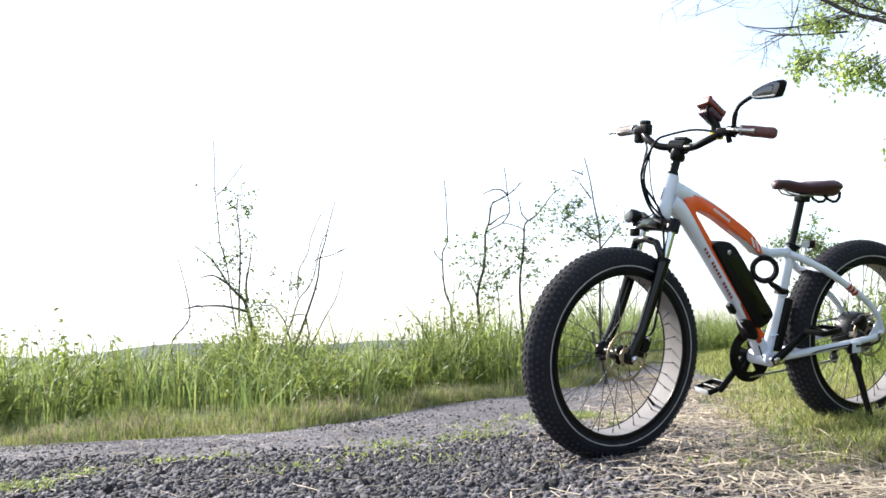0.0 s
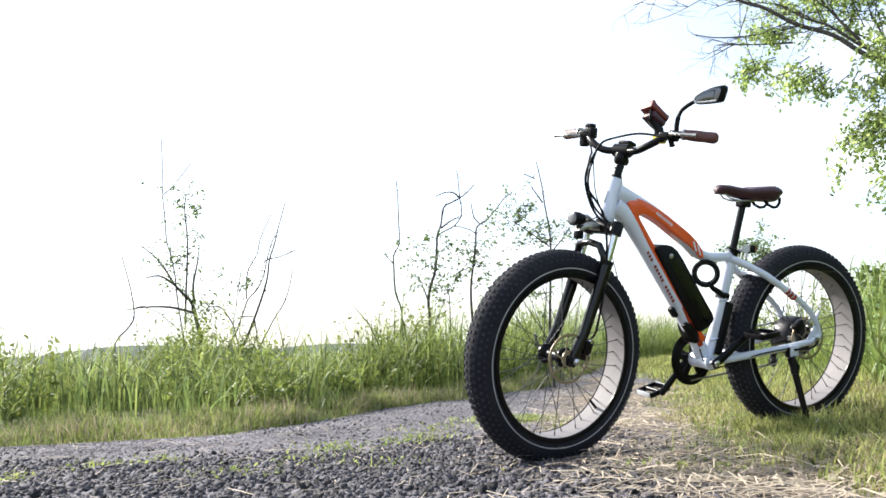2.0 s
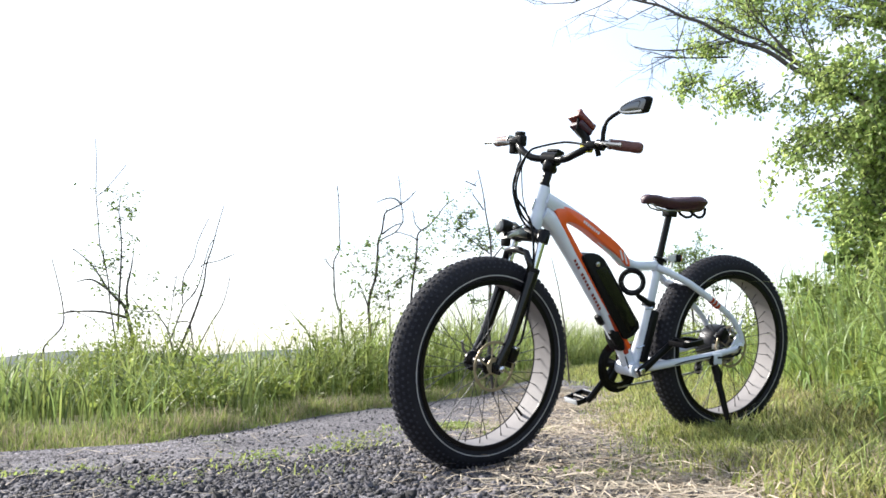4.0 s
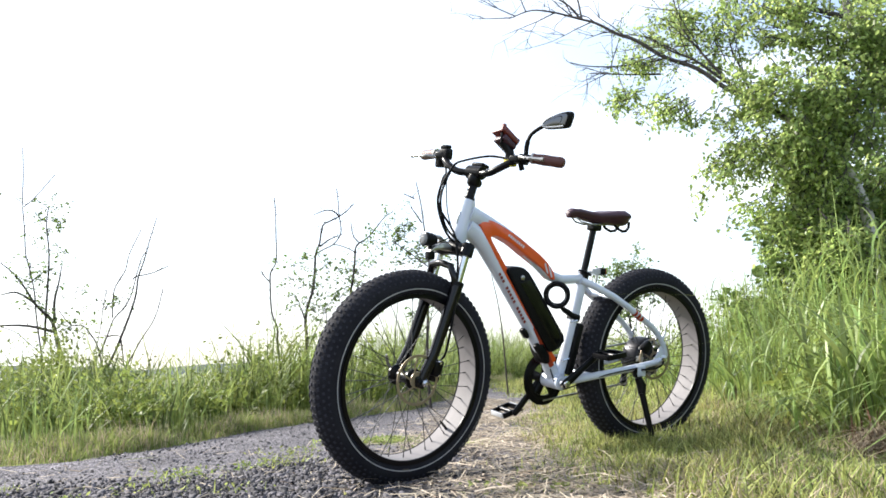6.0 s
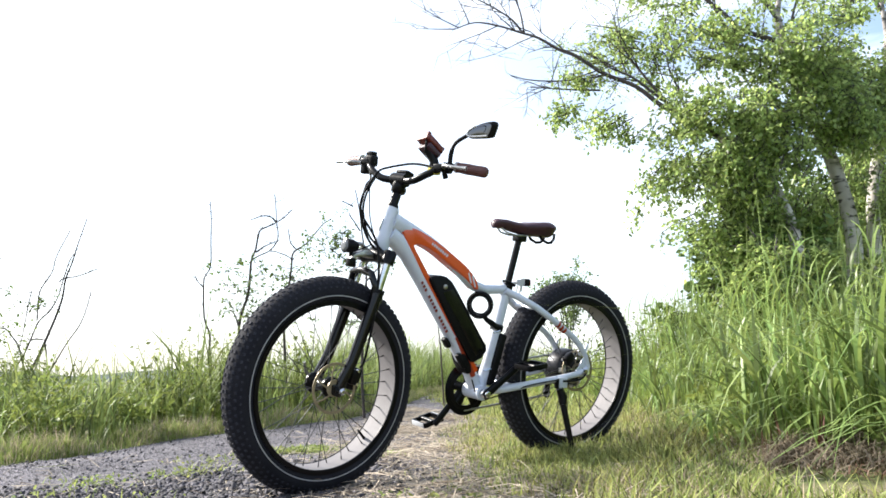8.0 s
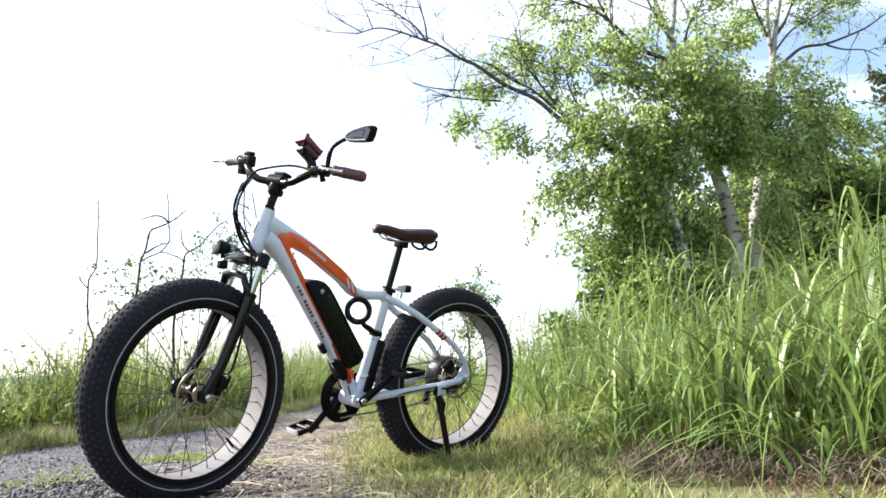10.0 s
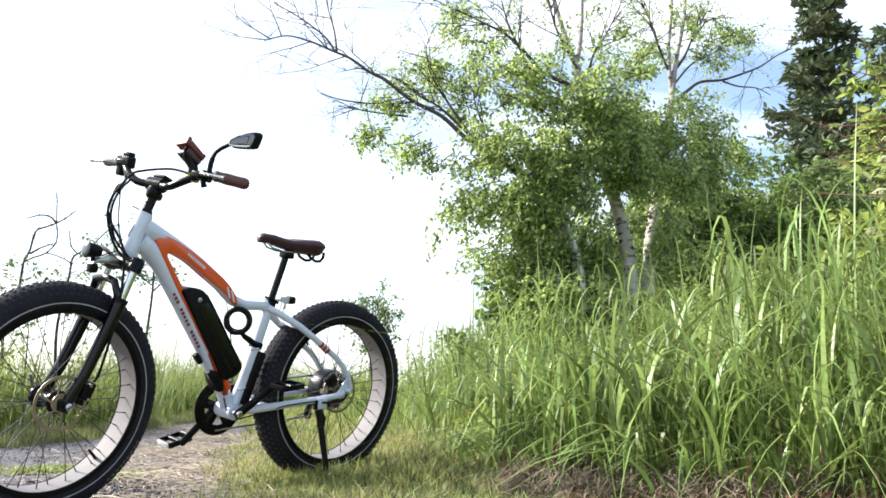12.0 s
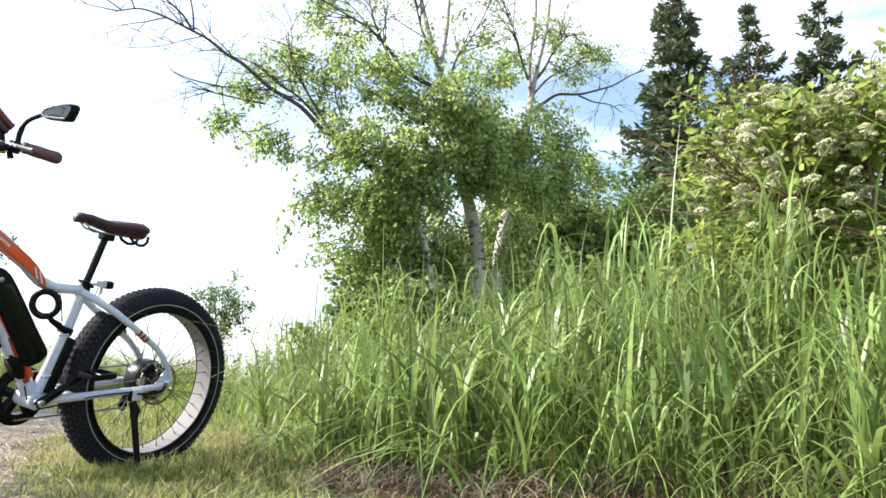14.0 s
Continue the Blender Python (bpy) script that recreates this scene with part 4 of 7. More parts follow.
for s in (-1, 1):
    Build().tube([on_head(0.325, 0, s * 0.071), on_head(0.446, 0, s * 0.071)], 0.0145, 18).put("stanchion", CHROME, fork_ob, "chromed fork stanchion")
    Build().tube([on_head(0.322, 0, s * 0.071), on_head(0.336, 0, s * 0.071)], 0.0235, 18).put("fork_seal", PLASTIC, fork_ob)
    Build().tube([on_head(0.424, 0, s * 0.071), on_head(0.462, 0, s * 0.071), on_head(0.470, 0, s * 0.071)], [0.0235, 0.0235, 0.017], 18).put("fork_cap", BLACK, fork_ob)
crown = Build().tube([on_head(0.438, 0, -0.075), on_head(0.446, 0.004, -0.04), on_head(0.450, 0.006, 0), on_head(0.446, 0.004, 0.04), on_head(0.438, 0, 0.075)], [0.022, 0.024, 0.027, 0.024, 0.022], 14, up=(0.36, 0, 0.94))
crown.put("fork_crown", BLACK, fork_ob, "black fork crown")
Build().rbox((0.044, 0.034, 0.078), Matrix.Translation((BASE - 0.072, 0.052, 0.030)) @ Matrix.Rotation(radians(-20), 4, "Y"), 0.008, 3).put("brake_calliper", BLACK, fork_ob, "black front brake calliper")
Build().rbox((0.030, 0.020, 0.052), Matrix.Translation((BASE - 0.060, 0.076, 0.040)) @ Matrix.Rotation(radians(-20), 4, "Y"), 0.006, 2).put("calliper_adaptor", BLACK, fork_ob)
for z in (0.012, 0.056):
    Build().tube([(BASE - 0.062 - z * 0.1, 0.080, z + 0.006), (BASE - 0.062 - z * 0.1, 0.092, z + 0.006)], 0.0055, 8).put("calliper_bolt", CHROME, fork_ob, "small bright bolt")
Build().tube([(BASE, 0.062, 0), (BASE, 0.098, 0), (BASE, 0.104, 0)], [0.011, 0.012, 0.006], 14).put("axle_nut", CHROME, fork_ob, "bright axle nut")
Build().tube([(BASE, -0.062, 0), (BASE, -0.100, 0)], [0.011, 0.010], 14).put("axle_nut", CHROME, fork_ob, "bright axle nut")
Build().tube([(BASE - 0.005, -0.098, 0.004), (BASE + 0.012, -0.110, 0.034), (BASE + 0.022, -0.106, 0.066)], [0.007, 0.006, 0.005], 8).put("wheel_lever", STEEL, fork_ob)

# head light and its bracket
bracket = Build()
bracket.prism([(0.945, 0.434), (0.970, 0.458), (1.025, 0.470), (1.065, 0.454), (1.080, 0.438), (1.030, 0.446), (0.975, 0.436)], -0.020, 0.020, 0.003)
bracket.tube([on_head(0.448, 0.030), on_head(0.462, 0.080), on_head(0.450, 0.125), on_head(0.452, 0.150)], 0.008, 8)
bracket_ob = bracket.put("light_bracket", STEEL, bike, "grey metal head light bracket", 40, steer)
lamp = Build().lathe([(0.012, -0.040), (0.024, -0.034), (0.031, -0.012), (0.034, 0.022), (0.034, 0.030), (0.030, 0.032)], (0, 0, 0), 28)
lm = Matrix.Translation((1.074, 0.0, 0.480)) @ Matrix.Scale(0.74, 4) @ Matrix.Rotation(radians(-90), 4, "Z") @ Matrix.Rotation(radians(4), 4, "X")
lamp_ob = lamp.put("headlight", PLASTIC, bike, "round black head light", 40, steer @ lm)
Build().lathe([(0.029, 0.0322), (0.026, 0.036), (0.014, 0.039), (0.004, 0.040)], (0, 0, 0), 24).put("lens", LENS, lamp_ob, "clear lens")
Build().tube([(0, -0.01, -0.030), (0, -0.012, -0.055)], [0.009, 0.012], 10).put("lamp_foot", PLASTIC, lamp_ob)
Build().rbox((0.030, 0.024, 0.030), Matrix.Translation((1.066, 0, 0.424)), 0.005).put("lamp_mount", BLACK, bracket_ob)

# stem and bars
turned = Matrix.Translation(HEAD_FOOT) @ Matrix.Rotation(radians(16), 4, HEAD_WAY) @ Matrix.Translation(-HEAD_FOOT)
stem = Build()
stem.tube([on_head(0.616), on_head(0.640), on_head(0.696), on_head(0.706)], [0.019, 0.0165, 0.0175, 0.012], 16)
stem.tube([on_head(0.616), on_head(0.632)], [0.024, 0.020], 16)
stem.tube([on_head(0.672, -0.002), on_head(0.680), on_head(0.698, 0.003), on_head(0.718, 0.006)], [0.017, 0.025, 0.026, 0.021], 16)
stem.rbox((0.040, 0.038, 0.030), Matrix.Translation(on_head(0.688, -0.010)) @ Matrix.Rotation(radians(-18), 4, "Y"), 0.012, 3)
stem.tube([on_head(0.720, 0.006, -0.032), on_head(0.720, 0.006, 0.032)], 0.025, 16)
stem.put("stem", BLACK, bike, "black handlebar stem", 40, turned)
BAR = [(0.02, 0.720), (0.075, 0.723), (0.128, 0.747), (0.178, 0.776), (0.24, 0.783), (0.305, 0.777)]
BACK = [0.006, 0.016, 0.012, -0.012, -0.036, -0.058]


def bar_point(k, s):
    y, z = BAR[k]
    p = on_head(z)
    return Vector((p.x + 0.33 * (z - 0.698) + BACK[k], s * y, z))


bar = Build().tube(spline([bar_point(k, -1) for k in range(5, -1, -1)] + [bar_point(k, 1) for k in range(6)]), 0.0132, 14, up=(0, 0, 1))
bar_ob = bar.put("handlebar", BLACK, bike, "swept black handlebar", 50, turned)
for s in (-1, 1):
    a, b = bar_point(4, s).lerp(bar_point(3, s), 0.05), bar_point(5, s)
    d = (b - a).normalized()
    g = [a + d * t for t in (-0.012, -0.006, 0.0, 0.03, 0.06, 0.085, 0.096, 0.103)]
    Build().tube(g, [0.0135, 0.0185, 0.0175, 0.0195, 0.0185, 0.0195, 0.0185, 0.013], 18, up=(0, 0, 1)).put("grip", GRIP, bar_ob, "red-brown stitched grip")
    Build().tube([a - d * 0.014, a - d * 0.006], 0.0190, 18, up=(0, 0, 1)).put("grip_ring", STEEL, bar_ob, "silver clamp ring")
    c = bar_point(3, s).lerp(bar_point(4, s), 0.30)
    Build().tube([c - d * 0.014, c + d * 0.016], 0.0190, 14, up=(0, 0, 1)).put("lever_clamp", BLACK, bar_ob)
    drop = 0.0 if s > 0 else -0.012
    lever = [c + Vector((0.020, 0, 0.004 + drop)), c + Vector((0.046, s * 0.020, 0.006 + drop)), c + Vector((0.050, s * 0.060, 0.004 + drop)), c + Vector((0.038, s * 0.112, 0.002 + drop))]
    Build().tube(spline(lever, 3), [0.010] + [0.0062] * 8 + [0.0078], 10).put("brake_lever", STEEL, bar_ob, "slim metal brake lever")
    hood = c + Vector((0.016, -s * 0.020, 0.0))
    Build().rbox((0.030, 0.044, 0.026), Matrix.Translation(hood), 0.007, 3).put("lever_body", BLACK, bar_ob)
# thumb shifter and throttle on the far side, yellow tab on the near side
c = bar_point(3, -1)
Build().rbox((0.036, 0.042, 0.042), Matrix.Translation(c + Vector((0.004, 0.020, 0.006))), 0.008, 3).put("shifter", PLASTIC, bar_ob, "black gear shifter")
Build().rbox((0.028, 0.036, 0.018), Matrix.Translation(c + Vector((0.0, 0.014, 0.032))), 0.006, 3).put("shifter_window", BLACK, bar_ob)
Build().rbox((0.034, 0.030, 0.050), Matrix.Translation(c + Vector((0.0, -0.010, -0.020))), 0.008, 3).put("throttle", PLASTIC, bar_ob, "black thumb throttle")
c = bar_point(3, 1)
Build().rbox((0.040, 0.036, 0.030), Matrix.Translation(c + Vector((0.002, -0.032, -0.011))), 0.007).put("bell_tab", YELLOW, bar_ob, "yellow plastic tab under the bar")
Build().tube([c + Vector((0.0, 0.010, -0.008)), c + Vector((-0.010, 0.014, -0.034))], [0.008, 0.010], 10).put("button_pod", PLASTIC, bar_ob)
# display in the middle
disp = Build().rbox((0.042, 0.056, 0.014), Matrix.Translation(on_head(0.750, -0.008)) @ Matrix.Rotation(radians(-16), 4, "Y"), 0.006, 3)
disp.rbox((0.018, 0.044, 0.026), Matrix.Translation(on_head(0.738, -0.006)), 0.007, 3)
disp.put("display", PLASTIC, bike, "black display unit over the stem", 40, turned)
# phone holder
hold = Vector((0.832, 0.118, 0.838))
hm = Matrix.Translation(hold + Vector((0.002, 0.002, -0.002))) @ Matrix.Rotation(radians(-38), 4, "Y") @ Matrix.Rotation(radians(8), 4, "X")
ph = Build()
ph.rbox((0.078, 0.066, 0.022), hm @ Matrix.Translation((0.0, 0, 0.010)), 0.005, 3)
ph.rbox((0.014, 0.060, 0.030), hm @ Matrix.Translation((0.038, 0, 0.012)) @ Matrix.Rotation(radians(10), 4, "Y"), 0.004, 3)
ph.rbox((0.012, 0.060, 0.026), hm @ Matrix.Translation((-0.036, 0, 0.012)), 0.004, 3)
ph_ob = ph.put("phone_holder", RED_PLASTIC, bike, "orange-red silicone phone holder", 40)
Build().rbox((0.064, 0.060, 0.022), hm @ Matrix.Translation((-0.010, 0, -0.012)), 0.006, 3).put("holder_back", LEATHER, ph_ob, "dark red holder back")
Build().tube([hm @ Vector((0.030, 0.016, -0.002)), hm @ Vector((0.024, 0.018, -0.018)), hm @ Vector((0.010, 0.012, -0.030))], 0.0045, 8).put("holder_strap", PLASTIC, ph_ob, "black strap under the holder")
Build().tube([hm @ Vector((0, 0, -0.012)), hold + Vector((-0.010, 0.016, -0.050)), hold + Vector((-0.012, 0.020, -0.084))], [0.018, 0.016, 0.020], 14).put("holder_clamp", BLACK, ph_ob)
# mirror
m0 = turned @ bar_point(3, 1)
arm = Build().tube(spline([m0 + Vector((-0.018, 0.022, 0.004)), m0 + Vector((-0.020, 0.023, 0.048)), m0 + Vector((-0.030, 0.036, 0.088)), m0 + Vector((-0.064, 0.080, 0.122))], 4), [0.0085] * 6 + [0.007] * 7, 10)
arm_ob = arm.put("mirror", PLASTIC, bike, "black bar-mounted rear-view mirror", 40)
long_way = Vector((-0.44, 0.90, 0.0)).normalized()
face_way = Vector((0, 0, 1)).cross(long_way) * -1
mm = Matrix.Translation(m0 + Vector((-0.089, 0.106, 0.132))) @ Matrix((face_way, long_way, face_way.cross(long_way))).transposed().to_4x4() @ Matrix.Scale(0.90, 4)
OUTLINE = spline([(0, u, v) for u, v in ((-0.062, -0.014), (-0.055, -0.002), (-0.031, 0.013), (-0.007, 0.023), (0.021, 0.030), (0.047, 0.032), (0.060, 0.026), (0.061, 0.012), (0.052, -0.016), (0.042, -0.029), (-0.002, -0.032), (-0.045, -0.031), (-0.059, -0.025), (-0.062, -0.014))], 3)[:-1]
no = len(OUTLINE)
shell = [[(dx, p.y * k, p.z * k) for p in OUTLINE] for dx, k in ((0.024, 0.40), (0.020, 0.74), (0.010, 0.94), (0.0, 1.0), (-0.008, 1.0), (-0.010, 0.93))]
mv = Build().add([p for r in shell for p in r], [(i * no + q, i * no + (q + 1) % no, (i + 1) * no + (q + 1) % no, (i + 1) * no + q) for i in range(5) for q in range(no)] + [tuple(range(no))[::-1], tuple(range(5 * no, 6 * no))], mm)
mv.put("mirror_shell", PLASTIC, arm_ob, "glossy black mirror shell", 60)
gl = Build().add([(-0.0108, p.y * 0.90, p.z * 0.88) for p in OUTLINE] + [(-0.0125, p.y * 0.86, p.z * 0.82) for p in OUTLINE],
                 [(q, (q + 1) % no, no + (q + 1) % no, no + q) for q in range(no)] + [tuple(range(no, 2 * no))[::-1]], mm)
gl.put("mirror_glass", MIRROR, arm_ob, "mirror glass", 30)
inset = Build().add([(0.0, 0, 0)] + [(0.0225, p.y * 0.80 - 0.004, p.z * 0.74 - 0.002) for p in OUTLINE] + [(0.0255, 0, 0)],
                    [(no + 1, 1 + q, 1 + (q + 1) % no) for q in range(no)] + [(0, 1 + (q + 1) % no, 1 + q) for q in range(no)], mm)
inset.put("mirror_face", FACE, arm_ob, "dark glossy inset in the mirror shell", 60)
# silver trim, kept thick along the low and left edge as a painted reflection
trim = [mm @ Vector((0.0240, p.y * 0.81 - 0.004, p.z * 0.76 - 0.002)) for p in OUTLINE]
low = [q for q in range(no) if (OUTLINE[q].z < 0.016 and OUTLINE[q].y < 0.045) or OUTLINE[q].y < -0.01]
low = [q for q in low if q > no // 2] + [q for q in low if q <= no // 2]
Build().tube([trim[q] for q in low], 0.0032, 8, up=tuple(face_way)).put("mirror_trim_reflection", SILVER, arm_ob, "silver trim on the inset, thickened low and left to stand for a reflection")

# cables from the bars to the brakes and the frame
far, near = bar_point(3, -1), bar_point(3, 1)
for pts, r in (
    ([far + Vector((0.02, 0.02, 0)), far + Vector((0.040, 0.060, -0.060)), on_head(0.660, 0.108, -0.050), on_head(0.610, 0.122, -0.034), on_head(0.562, 0.114, -0.030), on_head(0.505, 0.080, -0.012), on_head(0.470, 0.046, 0.010), on_head(0.455, 0.012, 0.036)], 0.0043),
    ([far + Vector((0.02, 0.03, -0.01)), far + Vector((0.034, 0.075, -0.050)), on_head(0.664, 0.096, -0.042), on_head(0.612, 0.112, -0.032), on_head(0.560, 0.104, -0.024), on_head(0.500, 0.066, -0.004), on_head(0.466, 0.020, 0.034)], 0.0040),
    ([near + Vector((0.02, -0.02, 0)), near + Vector((0.026, -0.110, 0.006)), on_head(0.738, 0.070, -0.016), on_head(0.712, 0.094, -0.030), on_head(0.660, 0.112, -0.034), on_head(0.608, 0.124, -0.034), on_head(0.556, 0.108, -0.026), on_head(0.470, 0.052, 0.040), on_head(0.300, 0.020, 0.085), on_head(0.120, -0.010, 0.088), on_head(0.080, -0.030, 0.062)], 0.0043),
    ([on_head(0.650, 0.108, -0.030), on_head(0.612, 0.094, -0.026), on_head(0.550, 0.076, -0.010), on_head(0.490, 0.044, 0.016), on_head(0.460, 0.014, 0.036)], 0.0022),
    ([on_head(0.470, 0.055, 0.01), on_head(0.430, 0.110, 0.0), on_head(0.452, 0.118, 0.0)], 0.0024),
):
    Build().tube(spline(pts, 6), r, 8).put("cable", PLASTIC, bike, "thin black control cable", m=turned)
Build().tube(spline([(0.530, 0.028, -0.010), (0.500, 0.040, -0.085), (0.440, 0.052, -0.080), (0.300, 0.095, -0.038), (0.120, 0.100, -0.022)], 5), 0.0026, 8).put("cable", PLASTIC, bike, "thin black control cable")


# ---- trees and shrubs ----
def limb(b, pts, r0, r1, seg=9, n=4):
    p = spline(pts, n)
    k = len(p) - 1
    b.tube(p, [r0 + (r1 - r0) * i / k for i in range(k + 1)], seg, up=(0.31, 0.77, 0.2))
    return p


def grow(rnd, b, p, way, length, r, depth, tips, droop=0.15, spread=0.7, kids=3):
    """A branching twig: adds tubes to b and the leafy stretches to tips."""
    pts = [p]
    d = way.normalized()
    for i in range(3):
        d = (d + Vector((rnd.gauss(0, 0.16), rnd.gauss(0, 0.16), rnd.gauss(0, 0.12) - droop * 0.5))).normalized()
        pts.append(pts[-1] + d * length / 3)
    b.tube(pts, [r, r * 0.8, r * 0.6, r * 0.35], 3 if r < 0.005 else 5, up=(0.3, 0.8, 0.1))
    if depth < 2:
        tips.append((pts[1], pts[2]))
        tips.append((pts[2], pts[3]))
    if depth > 0:
        for k in range(kids):
            i = rnd.choice((1, 2, 2, 3))
            w = (d * 0.8 + Vector((rnd.gauss(0, spread), rnd.gauss(0, spread), rnd.gauss(0, spread * 0.8)))).normalized()
            grow(rnd, b, pts[i], w, length * rnd.uniform(0.5, 0.75), r * 0.6, depth - 1, tips, droop, spread, kids)


def leaf_cloud(tips, per, size, spread=0.05, **kw):
    """Leaves strewn along twig stretches."""
    a = np.array([t[0] for t in tips])
    c = np.array([t[1] for t in tips])
    i = rng.integers(0, len(a), len(a) * per)
    at = a[i] + (c[i] - a[i]) * rng.random((len(i), 1)) + rng.normal(0, spread, (len(i), 3))
    return leaves(at, size * rng.uniform(0.6, 1.25, len(i)), **kw)


def fill(rnd, b, centre, radii, count, root, length, tips, thin=0.006, depth=1, droop=0.2, kids=3):
    """Sprays in clumps through an egg-shaped part of a crown, leading away from root."""
    for _ in range(max(2, count // 3)):
        while True:
            q = Vector((rnd.uniform(-1, 1), rnd.uniform(-1, 1), rnd.uniform(-1, 1)))
            if 0.15 < q.length < 1:
                break
        q = q * (0.90 + 0.55 * noise.noise(q * 1.9 + Vector(centre) * 3.0)) * rnd.uniform(0.8, 1.12)
        p = Vector((centre[0] + q.x * radii[0], centre[1] + q.y * radii[1], centre[2] + q.z * radii[2]))
        for _ in range(3):
            at = p + Vector((rnd.gauss(0, 0.09), rnd.gauss(0, 0.09), rnd.gauss(0, 0.07)))
            grow(rnd, b, at, (p - Vector(root)).normalized() + Vector((rnd.gauss(0, 0.4), rnd.gauss(0, 0.4), -0.25)), length * rnd.uniform(0.7, 1.3), thin, depth, tips, droop, kids=kids)


def tree(name, label, category, bark, twig_mat, leaf_mat, trunks, bare, eggs, leaf, per, seed, group="", ratio=0.62, hang=0.3, kids=3, upper=None):
    """trunks: (points, r0, r1), the second and later ones its upper stems; bare: leafless limbs; eggs: (centre, radii, count, root, length)."""
    rnd = random.Random(seed)
    top = new(name)
    base = trunks[0][0][0]
    top.matrix_basis = Matrix.Translation(base)
    tagged(top, label, category, group)
    back = Matrix.Translation(-Vector(base))
    for k, (pts, r0, r1) in enumerate(trunks):
        b = Build()
        limb(b, pts, r0, r1, 14, 5)
        b.put("stem" if k and upper else "trunk", upper if k and upper else bark, top, m=back, sharp=80)
    twigs, tips = Build(), []
    airy = []
    for pts, r0, r1, side_twigs, leafy in bare:
        p = limb(twigs, pts, r0, r1, 8)
        for k in range(side_twigs):
            q = p[rnd.randrange(len(p) // 3, len(p))]
            d = (p[-1] - p[0]).normalized() + Vector((rnd.gauss(0, 0.6), rnd.gauss(0, 0.6), rnd.gauss(0.1, 0.5)))
            grow(rnd, twigs, q, d, rnd.uniform(0.25, 0.6), r1 * 0.9 + 0.002, 2, airy if leafy else [], 0.05, 0.55, 3)
    for centre, radii, count, root, length in eggs:
        fill(rnd, twigs, centre, radii, count, root, length, tips, kids=kids)
    tagged(twigs.put("branch", twig_mat, top, m=back, sharp=80), kind="stuff")
    if tips:
        clouds = [leaf_cloud(tips, per, leaf, 0.036, ratio=ratio, hang=hang)]
        if airy:
            clouds.append(leaf_cloud([t for t in airy if rnd.random() < 0.75], 4, leaf * 0.62, 0.035, ratio=ratio, hang=hang))
        v, f = join(clouds)
        crown = new("crown", sheet_mesh("crown", v, f, leaf_mat))
        crown.parent = top
        crown.matrix_basis = back
    return top


def hz(x, y):
    return float(height(x, y))


